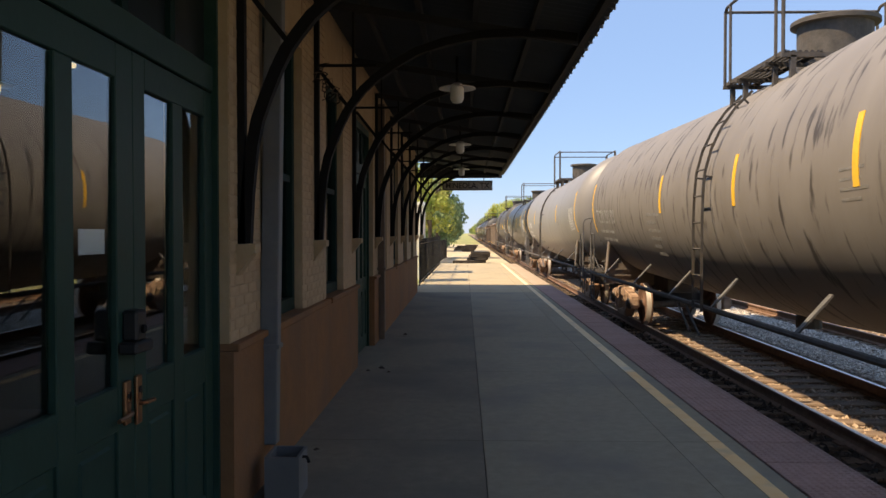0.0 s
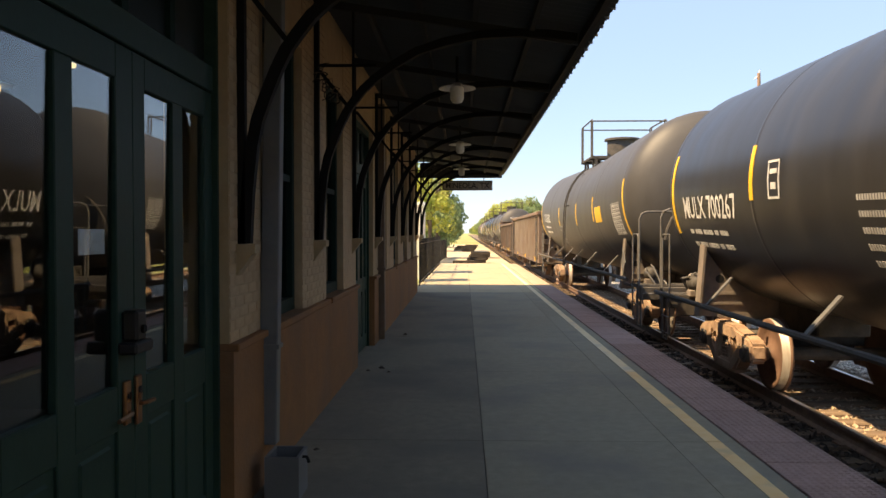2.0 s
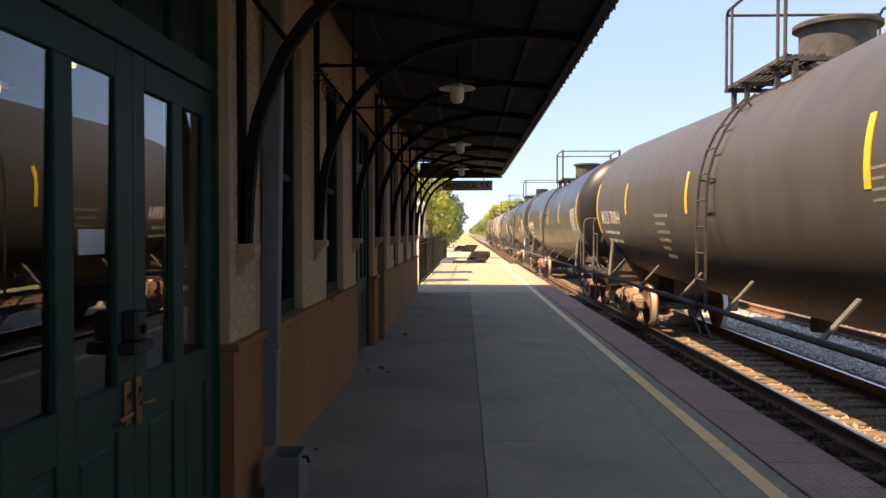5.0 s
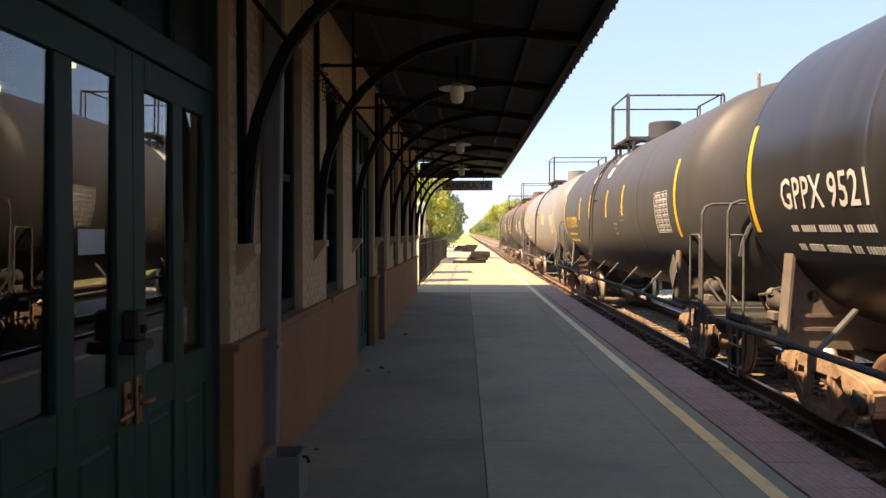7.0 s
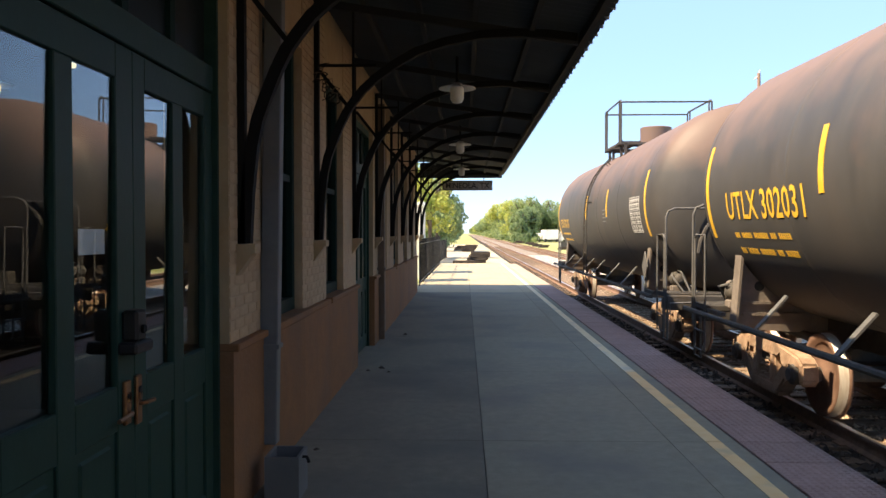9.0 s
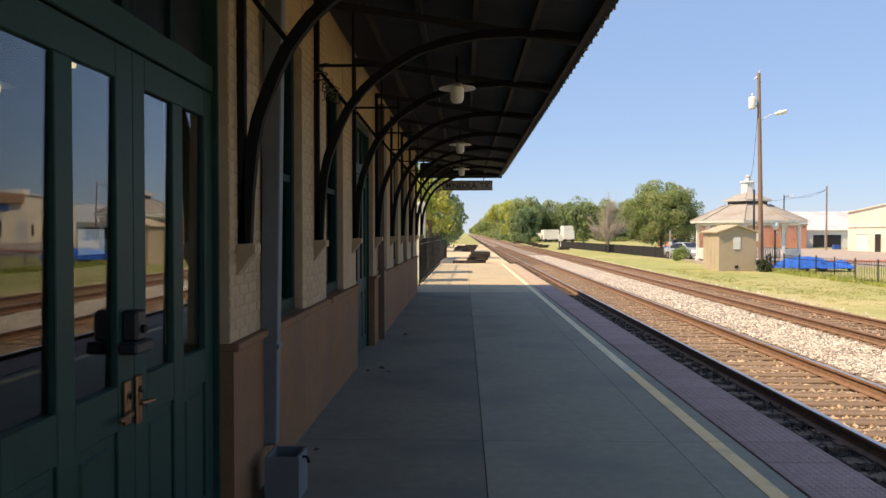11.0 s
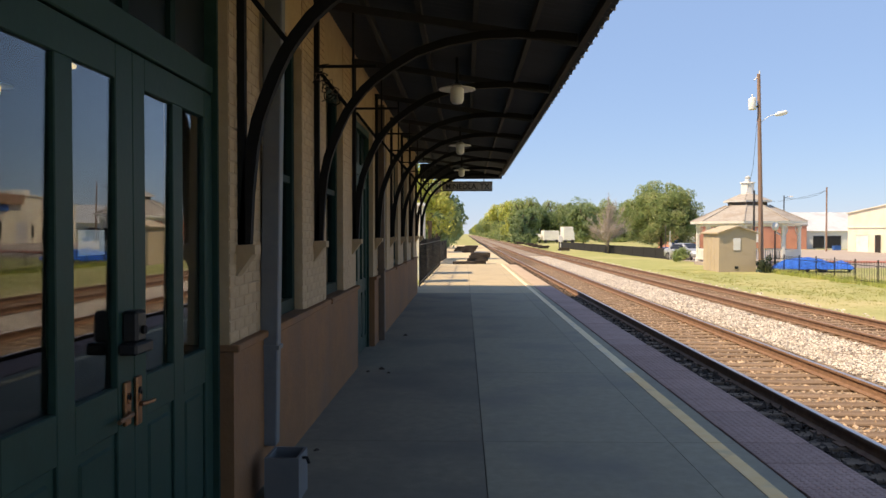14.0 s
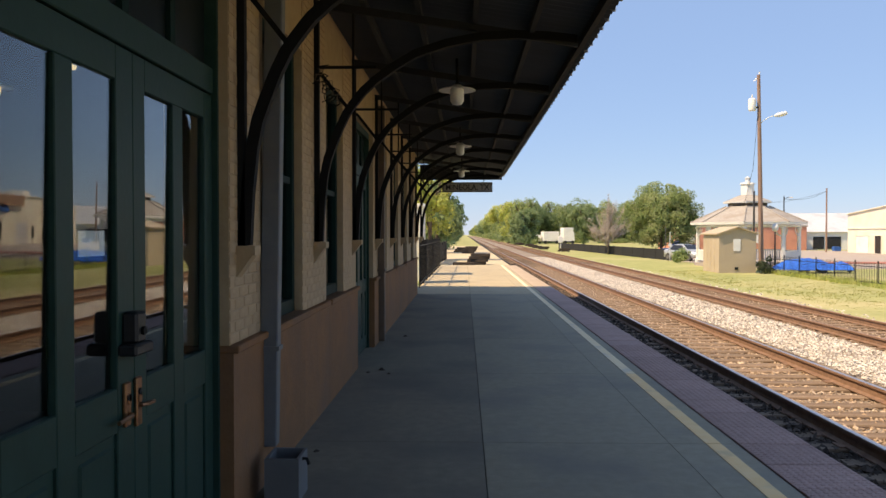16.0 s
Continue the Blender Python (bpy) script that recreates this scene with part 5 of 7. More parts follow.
def tree(x, y, height, rx, rz, seed, leaf, n=5000, size=0.5, label="broad leafy green tree", group="trees along the line", ry=None, lumps=14, clump=(0.28, 0.48)):
    rnd = random.Random(seed)
    t = empty("tree", pose(x, y, GROUND_Z), label, "tree", group)
    bm = bmesh.new()
    ht = height * 0.45
    tube(bm, [(0, 0, -0.2), (0.05, 0, ht * 0.5), (0.1, 0.05, ht)], 0.035 * height * 0.5, 9)
    for k in range(6):
        a = 2 * math.pi * k / 6 + rnd.uniform(-0.3, 0.3)
        z = ht * rnd.uniform(0.6, 1)
        e = Vector((math.cos(a) * rx * 0.6, math.sin(a) * rx * 0.6, height * rnd.uniform(0.6, 0.85)))
        tube(bm, [(0.05, 0, z), (e.x * 0.4, e.y * 0.4, z + (e.z - z) * 0.55), e], 0.06 + 0.004 * height, 6)
    part("trunk", bm, BARK, t)
    leaf_crown("crown", (0, 0, height - rz), rx, ry or rx, rz, n, size, leaf, t, seed, lumps, clump=clump)
    return t


F = dict(
    tan=mat("tan_shed_panel", (0.43, 0.35, 0.245), (0.50, 0.415, 0.295), 22, 0.85, bump=0.4, bscale=60, stain=(0.40, 0.32, 0.22), sscale=0.8),
    shingle=mat("brown_shingle", (0.31, 0.285, 0.255), (0.41, 0.375, 0.335), 5, 0.9, bump=0.5, stretch=(1, 1, 4), stain=(0.25, 0.19, 0.14), sscale=0.7),
    pole=mat("weathered_pole", (0.23, 0.145, 0.11), (0.32, 0.22, 0.165), 4, 0.9, bump=0.4, stretch=(5, 5, 0.4)),
    redbrick=mat("red_brick", (0.56, 0.25, 0.17), (0.63, 0.31, 0.22), 5, 0.85, bump=0.3, stain=(0.36, 0.15, 0.11), sscale=0.6),
    buff=mat("cream_stucco", (0.76, 0.71, 0.58), (0.81, 0.76, 0.64), 2, 0.85, bump=0.1, stain=(0.62, 0.54, 0.40), sscale=0.5),
    tinroof=mat("grey_tin_roof", (0.55, 0.56, 0.57), (0.63, 0.64, 0.65), 2, 0.6, metal=0.2, stain=(0.36, 0.34, 0.33), sscale=0.4),
    tarp=mat("blue_tarpaulin", (0.025, 0.13, 0.62), (0.04, 0.19, 0.76), 3, 0.5, bump=0.5, bscale=5),
    screen=mat("black_fence_screen", (0.010, 0.010, 0.012), (0.02, 0.02, 0.02), 4, 0.9),
    asphalt=mat("pale_asphalt", (0.34, 0.29, 0.25), (0.42, 0.36, 0.31), 4, 0.9, bump=0.2, stain=(0.28, 0.24, 0.21), sscale=0.5),
    kerbred=mat("red_paving", (0.36, 0.13, 0.09), (0.42, 0.17, 0.12), 4, 0.9),
    rusttin=mat("peeling_brown_tin", (0.30, 0.16, 0.09), (0.46, 0.36, 0.27), 3, 0.8, bump=0.2, stretch=(1, 4, 0.5), stain=(0.22, 0.10, 0.05), sscale=0.8, samount=0.8),
    shade_wood=mat("shaded_clerestory_board", (0.09, 0.075, 0.06), (0.13, 0.11, 0.09), 4, 0.9),
    dark=mat("glazing_and_shade", (0.02, 0.022, 0.025), (0.03, 0.032, 0.035), 4, 0.2),
    wire=mat("cable", (0.03, 0.03, 0.03), (0.04, 0.04, 0.04), 4, 0.7),
    bluepaint=mat("blue_paint", (0.03, 0.10, 0.32), (0.04, 0.13, 0.38), 4, 0.5),
    carpaint=mat("silver_car_paint", (0.45, 0.47, 0.50), (0.5, 0.52, 0.55), 4, 0.3, metal=0.4),
)


def shed():
    s = empty("utility_shed", pose(14.69, 46.2, GROUND_Z), "small tan metal utility shed with a low gable roof", "shed")
    w, d, e, r = 2.13, 3.0, 2.30, 2.62
    bm = bmesh.new()
    v = [bm.verts.new(p) for p in ((0, 0, 0), (w, 0, 0), (w, 0, e), (w / 2, 0, r), (0, 0, e), (0, d, 0), (w, d, 0), (w, d, e), (w / 2, d, r), (0, d, e))]
    for f in ((0, 1, 2, 3, 4), (5, 6, 7, 8, 9), (0, 1, 6, 5), (1, 2, 7, 6), (2, 3, 8, 7), (3, 4, 9, 8), (4, 0, 5, 9)):
        bm.faces.new([v[i] for i in f])
    part("wall", bm, F["tan"], s)
    for k in range(1, 4):
        part("panel_joint", B(-0.015, 0, d * k / 4 - 0.012, d * k / 4 + 0.012, 0.05, e), F["tan"], s)
    for sx in (0, 1):
        rf = bmesh.new()
        xe = -0.15 if sx == 0 else w + 0.15
        ze = e - 0.07
        v = [rf.verts.new(p) for p in ((xe, -0.15, ze), (w / 2, -0.15, r + 0.02), (w / 2, d + 0.15, r + 0.02), (xe, d + 0.15, ze), (xe, -0.15, ze + 0.07), (w / 2, -0.15, r + 0.09), (w / 2, d + 0.15, r + 0.09), (xe, d + 0.15, ze + 0.07))]
        for f in ((0, 1, 2, 3), (4, 5, 6, 7), (0, 1, 5, 4), (1, 2, 6, 5), (2, 3, 7, 6), (3, 0, 4, 7)):
            rf.faces.new([v[i] for i in f])
        part("roof", rf, F["tan"], s)
    part("notice", B(0.82, 1.22, -0.03, -0.005, 1.28, 1.98), M["white"], s, "white notice board")
    part("vent", B(0.9, 1.1, -0.03, -0.005, 0.2, 0.35), F["dark"], s)


shed()


def utility_pole():
    p = empty("utility_pole", pose(18.75, 50.6, GROUND_Z, 0, -1.2, 0), "leaning brown wooden utility pole with transformer and lamp arm", "utility pole")
    part("mast", C((0, 0, -0.3), (0, 0, 12.3), 0.165, 0.10, 14), F["pole"], p)
    tr = bmesh.new()
    lathe(tr, [(0.05, 10.05), (0.22, 10.06), (0.23, 10.1), (0.23, 10.75), (0.19, 10.82), (0.05, 10.85)], "Z", 18, (-0.42, 0, 0))
    cyl(tr, (-0.42, 0, 10.85), (-0.42, 0, 11.05), 0.04, seg=8)
    part("transformer", tr, M["white"], p, smooth=True)
    part("transformer_arm", B(-0.25, -0.1, -0.04, 0.04, 10.2, 10.3), F["wire"], p)
    part("lamp_arm", tube(bmesh.new(), [(0.1, 0, 9.3), (0.6, 0, 9.62), (1.0, 0, 9.74)], 0.025, 6), M["white"], p)
    lh = bmesh.new()
    lathe(lh, [(0.02, 0), (0.10, 0.06), (0.15, 0.35), (0.13, 0.75), (0.02, 0.85)], "X", 12)
    ob = part("lamp_head", lh, M["white"], p, smooth=True)
    ob.matrix_basis = pose(0.95, 0, 9.70, 0, -12, 0)
    part("insulator", C((0.05, 0, 12.3), (0.05, 0, 12.5), 0.05, seg=8), M["white"], p)
    part("cut_out", C((-0.3, 0, 11.9), (-0.1, 0, 12.1), 0.03, seg=8), M["white"], p)
    part("guy_wire", tube(bmesh.new(), [(-0.1, 0, 9.8), (-0.5, -0.2, 6.4), (-1.1, -0.3, 4.2)], 0.012, 5), F["wire"], p)


utility_pole()


def pavilion():
    cx, cy = 19.97, 56.6
    p = empty("pavilion", pose(cx, cy, GROUND_Z), "white octagonal park pavilion with a two-tier brown shingle roof", "pavilion")
    N, rad = 8, 3.35

    def ring(r, z):
        return [(r * math.cos(2 * math.pi * (k + 0.5) / N), r * math.sin(2 * math.pi * (k + 0.5) / N), z) for k in range(N)]

    def frust(name, r0, z0, r1, z1, material, parent=None):
        bm = bmesh.new()
        a, b = [bm.verts.new(q) for q in ring(r0, z0)], [bm.verts.new(q) for q in ring(r1, z1)]
        for k in range(N):
            bm.faces.new((a[k], a[(k + 1) % N], b[(k + 1) % N], b[k]))
        bm.faces.new(a)
        bm.faces.new(b)
        return part(name, bm, material, parent or p)

    frust("floor", 3.6, 0, 3.6, 0.22, F["asphalt"])
    pts = [Vector(q) for q in ring(rad, 0)]
    for q in pts:
        post = part("post", B(q.x - 0.10, q.x + 0.10, q.y - 0.10, q.y + 0.10, 0.22, 2.86, bev=0.015), M["white"], p)
        for z0, z1, w in ((0.22, 0.50, 0.14), (2.62, 2.74, 0.14)):
            part("collar", B(q.x - w, q.x + w, q.y - w, q.y + w, z0, z1, bev=0.015), M["white"], post)
    for k in range(N):
        a, b = pts[k], pts[(k + 1) % N]
        part("frieze", ribbon(bmesh.new(), [(a.x, a.y, 2.80), (b.x, b.y, 2.80)], 0.10, 0.26, (0, 0, 1)), M["white"], p)
        # curved corner brackets under the frieze
        for e, f in ((a, b), (b, a)):
            d = (f - e).normalized()
            part("corner_bracket", tube(bmesh.new(), [e + d * (0.62 * math.sin(t)) + Vector((0, 0, 2.12 + 0.55 * (1 - math.cos(t)))) for t in [radians(v) for v in (0, 22, 45, 68, 90)]], 0.035, 5), M["white"], p)
        if k != 5:
            rl = bmesh.new()
            for z in (0.42, 1.12):
                tube(rl, [(a.x, a.y, z), (b.x, b.y, z)], 0.04, 5)
            for j in range(1, 15):
                c = a.lerp(b, j / 15)
                tube(rl, [(c.x, c.y, 0.42), (c.x, c.y, 1.12)], 0.045, 6)
            part("balustrade", rl, M["white"], p)
    frust("eave_board", 3.87, 2.92, 3.90, 3.08, M["white"])
    lower = frust("lower_roof", 3.87, 3.083, 1.40, 4.22, F["shingle"])
    for q0, q1 in zip(ring(3.90, 3.09), ring(1.42, 4.235)):
        part("hip_cap", tube(bmesh.new(), [q0, q1], 0.05, 5), F["shingle"], lower)
    # Band below the upper eave, with the eave's shade put into its colour.
    frust("clerestory", 1.31, 4.10, 1.31, 4.46, F["shade_wood"])
    frust("upper_eave", 1.61, 4.44, 1.64, 4.55, M["white"])
    frust("upper_roof", 1.61, 4.553, 0.52, 5.03, F["shingle"])
    frust("cupola", 0.44, 5.0, 0.44, 5.78, M["white"])
    frust("cupola_cap", 0.53, 5.783, 0.48, 5.88, M["white"])
    part("finial", lathe(bmesh.new(), [(0.03, 5.86), (0.22, 5.90), (0.16, 6.08), (0.20, 6.22), (0.04, 6.34)], "Z", 12), F["tinroof"], p)


pavilion()


def picket_fence(name, x0, y0, x1, y1, height, label, group, post_gap=2.4, gap=0.12, z=GROUND_Z, bar=0.016):
    f = empty(name, label=label, category="fence", group=group)
    a, b = Vector((x0, y0, z)), Vector((x1, y1, z))
    d = (b - a)
    n = max(1, round(d.length / post_gap))
    for k in range(n + 1):
        c = a.lerp(b, k / n)
        part("post", B(c.x - 0.022, c.x + 0.022, c.y - 0.022, c.y + 0.022, z - 0.1, z + height + 0.08), M["black"], f)
    pk = mesh_of(B(-bar, bar, -bar, bar, 0.05, height), "picket", M["black"])
    for k in range(n):
        p, q = a.lerp(b, k / n), a.lerp(b, (k + 1) / n)
        for zz in (0.15, height - 0.18):
            part("fence_rail", tube(bmesh.new(), [p + Vector((0, 0, zz)), q + Vector((0, 0, zz))], 0.022, 4), M["black"], f)
        m = int((q - p).length / gap)
        for j in range(1, m):
            c = p.lerp(q, j / m)
            place("picket", pk, f, at=Matrix.Translation(c))
    return f


picket_fence("iron_fence", 17.7, 46.4, 17.7, 24.4, 1.02, "black iron picket fence by the park", "park fences", 2.0, 0.14, GROUND_Z, 0.007)


def tarp_boat():
    b = empty("covered_boat", pose(19.95, 46.3, GROUND_Z), "boat on a trailer under a crumpled blue tarpaulin", "boat")
    bm = bmesh.new()
    nx, ny = 30, 14
    g = []
    for i in range(nx + 1):
        row = []
        for j in range(ny + 1):
            u, v = i / nx, j / ny * 2 - 1
            prof = (math.sin(math.pi * min(1, u * 1.15)) ** 0.55 if u < 0.85 else 0.45 + 0.25 * math.sin((u - 0.85) * 20)) * (1 - abs(v) ** 2.6)
            z = 0.22 + 0.62 * max(0, prof) + 0.10 * noise.noise(Vector((u * 9, v * 4, 2)))
            row.append(bm.verts.new((u * 4.1 - 2.05, v * 1.0, max(0.22, z))))
        g.append(row)
    for i in range(nx):
        for j in range(ny):
            bm.faces.new((g[i][j], g[i + 1][j], g[i + 1][j + 1], g[i][j + 1]))
    ob = part("tarpaulin", bm, F["tarp"], b)
    part("trailer", B(-1.9, 2.3, -0.5, 0.5, 0.18, 0.28), F["wire"], b)
    for x in (-0.6, 0.4):
        part("wheel", C((x, -0.75, 0.28), (x, -0.55, 0.28), 0.28, seg=16), F["wire"], b)
    part("hitch", C((2.2, 0, 0.1), (2.45, 0, 0.3), 0.1, seg=8), F["wire"], b)


tarp_boat()


def block_building(label, x0, x1, y0, y1, h, material, roof=None, openings=(), parapet=0.0, gable=0.0):
    b = empty("building", pose(x0, y0, GROUND_Z), label, "building", "buildings across the park")
    w, d = x1 - x0, y1 - y0
    part("wall", B(0, w, 0, d, 0, h), material, b)
    if gable:
        g = bmesh.new()
        v = [g.verts.new(p) for p in ((-0.3, -0.3, h), (w + 0.3, -0.3, h), (w + 0.3, d / 2, h + gable), (-0.3, d / 2, h + gable), (-0.3, d + 0.3, h), (w + 0.3, d + 0.3, h),
                                      )]
        for f in ((0, 1, 2, 3), (3, 2, 5, 4), (0, 3, 4), (1, 5, 2), (0, 4, 5, 1)):
            g.faces.new([v[i] for i in f])
        part("roof", g, roof, b)
    else:
        part("roof", B(-0.1, w + 0.1, -0.1, d + 0.1, h + 0.003, h + 0.25), roof or material, b)
    for name, a, c, z0, z1, m in openings:
        if name.startswith("side_"):
            part(name[5:], B(-0.06, 0.05, a, c, z0, z1), m, b)
        else:
            part(name, B(a, c, -0.06, 0.05, z0, z1), m, b)
    return b


block_building("red brick building with white windows", 30, 48.6, 114, 124, 3.3, F["redbrick"], F["shingle"], (("window", 1.5, 2.8, 1.0, 2.6, M["white"]), ("window", 6, 7.3, 1.0, 2.6, M["white"]), ("window", 11, 12.3, 1.0, 2.6, M["white"])))
# The open front is flat dark panels; the shade inside is their colour.
block_building("long tin-roofed shop with an open front", 48.9, 62, 117, 130, 2.6, M["white"], F["tinroof"], (("opening", 1.9, 3.5, 0.1, 1.9, F["dark"]), ("opening", 3.8, 5.9, 0.1, 1.9, F["dark"])), gable=2.9)


def stucco_building():
    b = empty("building", pose(47.4, 72, GROUND_Z), "cream stucco gabled building with pale and dark openings", "building", "buildings across the park")
    g = bmesh.new()
    prof = [(0, 0), (27.4, 0), (27.4, 4.7), (21, 5.2), (18, 5.45), (0, 5.45)]
    a, c = [g.verts.new((0, y, z)) for y, z in prof], [g.verts.new((18, y, z)) for y, z in prof]
    g.faces.new(a)
    g.faces.new(c)
    for k in range(len(prof)):
        g.faces.new((a[k], a[(k + 1) % len(prof)], c[(k + 1) % len(prof)], c[k]))
    part("wall", g, F["buff"], b)
    part("parapet_cap", ribbon(bmesh.new(), [(-0.04, 27.5, 4.75), (-0.04, 21, 5.26), (-0.04, 18, 5.51), (-0.04, 15.0, 5.51)], 0.3, 0.10, (1, 0, 0)), F["buff"], b)
    part("rusty_awning", B(-0.5, 0.05, 1.0, 15.0, 4.35, 5.5, bev=0.04), F["rusttin"], b, "faded brown-red tin awning")
    part("shop_sign", B(-0.25, -0.05, 6.0, 12.4, 3.6, 4.3, bev=0.03), F["bluepaint"], b, "plain blue shop sign board")
    for name, y0, y1, z0, z1, m in (("door", 22.2, 25.3, 0.05, 2.15, M["white"]), ("door", 19.35, 20.9, 0.05, 2.15, F["dark"]), ("window", 17.0, 17.8, 0.75, 2.2, F["dark"]), ("garage_door", 13.9, 16.5, 0.05, 2.6, F["tinroof"]), ("window", 8.5, 11.5, 0.6, 2.6, F["dark"])):
        ob = part(name, B(-0.03, 0.05, y0 + 0.08, y1 - 0.08, z0, z1 - 0.08), m, b)
        fr = bmesh.new()
        for c0, c1, e0, e1 in ((y0, y0 + 0.08, z0, z1), (y1 - 0.08, y1, z0, z1), (y0 + 0.08, y1 - 0.08, z1 - 0.08, z1)):
            box(fr, -0.08, 0.05, c0, c1, e0, e1)
        part("frame", fr, F["buff"], ob)
    part("sill_band", B(-0.10, 0.02, 0, 27.4, 2.9, 3.05), F["buff"], b)
    part("roof_unit", B(1, 2.4, 17.0, 18.6, 5.45, 6.2), M["white"], b)
    part("roof_unit", B(1.2, 2.6, 14.0, 15.4, 5.45, 5.95), F["tinroof"], b)


stucco_building()
tagged(part("street", B(18, 200, 52, 110, GROUND_Z - 0.2, GROUND_Z + 0.03), F["asphalt"]), "pale asphalt street and parking area", "street", kind="structure")
tagged(part("paved_walk", B(27, 200, 60, 63, GROUND_Z - 0.1, GROUND_Z + 0.10), F["kerbred"]), "red paved walk along the street", "pavement", kind="structure")

# trees and screened fence beyond the shed
tree(22.6, 92.0, 8.45, 5.15, 4.2, 21, LEAF, 46000, 0.25, "large round leafy tree with bright green crown", lumps=230, clump=(0.13, 0.21))
tree(18.6, 125.0, 7.7, 2.7, 3.7, 22, LEAF_D, 7000, 0.38, lumps=50, clump=(0.16, 0.26))
for x, y, hgt, rx, seed, lf in ((11.8, 168, 7.2, 2.4, 24, LEAF_D), (14.0, 178, 8.4, 3.2, 33, LEAF_D), (14.6, 198, 11.7, 4.6, 23, LEAF), (19.5, 206, 12.0, 5.0, 30, LEAF_D), (24.3, 214, 12.2, 5.2, 25, LEAF), (13.4, 224, 12.0, 4.4, 26, LEAF_Y),
                                (17.5, 232, 12.8, 6.0, 34, LEAF), (29.5, 210, 12.0, 5.6, 27, LEAF_D), (35.0, 205, 11.5, 6.0, 28, LEAF), (41.0, 205, 11.0, 6.0, 31, LEAF_D)):
    t = tree(x, y, hgt * 1.03, rx * 1.06, hgt * 0.53, seed, lf, 8000, 0.48, lumps=40, clump=(0.18, 0.32))
    leaf_crown("undergrowth", (0, -1, 1.3), rx * 1.1, rx, 1.8, 1800, 0.5, (LEAF_D, LEAF)[seed % 2], t, seed + 500)
for k in range(22):
    t = tree(14.6 + 1.6 * (k % 3), 246 * 1.105 ** k, 13.4 + (k * 5) % 4 * 0.6, 5.8, 6.6, 40 + k, (LEAF, LEAF_D, LEAF, LEAF_Y)[k % 4], 2800, 0.85)
    leaf_crown("undergrowth", (0, -1, 1.5), 5.4, 6.0, 2.4, 1000, 0.8, LEAF, t, 600 + k)


def bare_tree():
    """Leafless: a short trunk under a wide fan of thin rising twigs."""
    rnd = random.Random(51)
    bt = empty("bare_tree", pose(16.0, 89.0, GROUND_Z), "grey leafless twiggy tree", "tree", "trees along the line")
    bm = bmesh.new()
    tube(bm, [(0, 0, -0.2), (0.03, 0, 0.7), (0.0, 0.05, 1.5)], 0.11, 8)
    verts, faces = [], []

    def stick(p, q, w):
        i = len(verts)
        verts.extend([p + Vector((-w, 0, 0)), p + Vector((w * 0.5, w, 0)), p + Vector((w * 0.5, -w, 0)), q])
        faces.extend([(i, i + 1, i + 3), (i + 1, i + 2, i + 3), (i + 2, i, i + 3)])

    for _ in range(46):
        a, lean = rnd.uniform(0, 6.28), rnd.uniform(0.05, 1.15)
        d = Vector((math.cos(a) * math.sin(lean), math.sin(a) * math.sin(lean), math.cos(lean)))
        length = (5.2 - 2.9 * lean / 1.15) * rnd.uniform(0.75, 1.05)
        base = Vector((0, 0, rnd.uniform(0.8, 1.5)))
        stick(base, base + d * length, 0.035)
        for _ in range(26):
            f = rnd.uniform(0.25, 1.0)
            p = base + d * length * f
            e = (d + Vector((rnd.gauss(0, 0.45), rnd.gauss(0, 0.45), rnd.uniform(0.0, 0.6)))).normalized() * rnd.uniform(0.5, 1.3) * (1.25 - 0.6 * f)
            stick(p, p + e, 0.016)
            for _ in range(3):
                g = p + e * rnd.uniform(0.3, 0.9)
                stick(g, g + Vector((rnd.gauss(0, 0.3), rnd.gauss(0, 0.3), rnd.uniform(0.1, 0.5))), 0.012)
    part("trunk", bm, BARK, bt)
    me = bpy.data.meshes.new("crown")
    me.from_pydata([tuple(v) for v in verts], [], faces)
    me.materials.append(mat("grey_twigs", (0.34, 0.295, 0.26), (0.44, 0.39, 0.345), 3, 0.9))
    new("crown", me).parent = bt


bare_tree()


def screened_fence():
    f = empty("screened_fence", label="chain-link fence hung with black privacy screen", category="fence")
    pts = [Vector((14.4, 122, GROUND_Z)), Vector((17.5, 68.5, GROUND_Z))]
    n = 14
    for k in range(n + 1):
        c = pts[0].lerp(pts[1], k / n)
        part("post", C((c.x, c.y, GROUND_Z - 0.1), (c.x, c.y, GROUND_Z + 1.0), 0.03, seg=8), F["screen"], f)
        if k < n:
            q = pts[0].lerp(pts[1], (k + 1) / n)
            part("screen", ribbon(bmesh.new(), [(c.x, c.y, GROUND_Z + 0.49), (q.x, q.y, GROUND_Z + 0.49)], 0.92, 0.02, (0, 0, 1)), F["screen"], f)


screened_fence()


def trailer(x, y, w, l, h, label):
    t = empty("parked_trailer", pose(x, y, GROUND_Z), label, "trailer", "white trailers")
    part("body", B(0, w, 0, l, 0.6, h, bev=0.06), M["white"], t)
    for a in (0.3, w - 0.6):
        part("wheel", C((a + 0.15, -0.02, 0.4), (a + 0.15, 0.25, 0.4), 0.4, seg=14), F["wire"], t)
    part("bumper", B(0.1, w - 0.1, -0.05, 0.1, 0.45, 0.62), F["wire"], t)


trailer(18.4, 186.0, 3.6, 6.5, 2.9, "white camper trailer parked on grass")
trailer(22.9, 185.0, 2.6, 6, 3.8, "tall white box trailer parked by trees")
trailer(15.8, 188.0, 2.3, 4, 2.1, "low white utility trailer on grass")


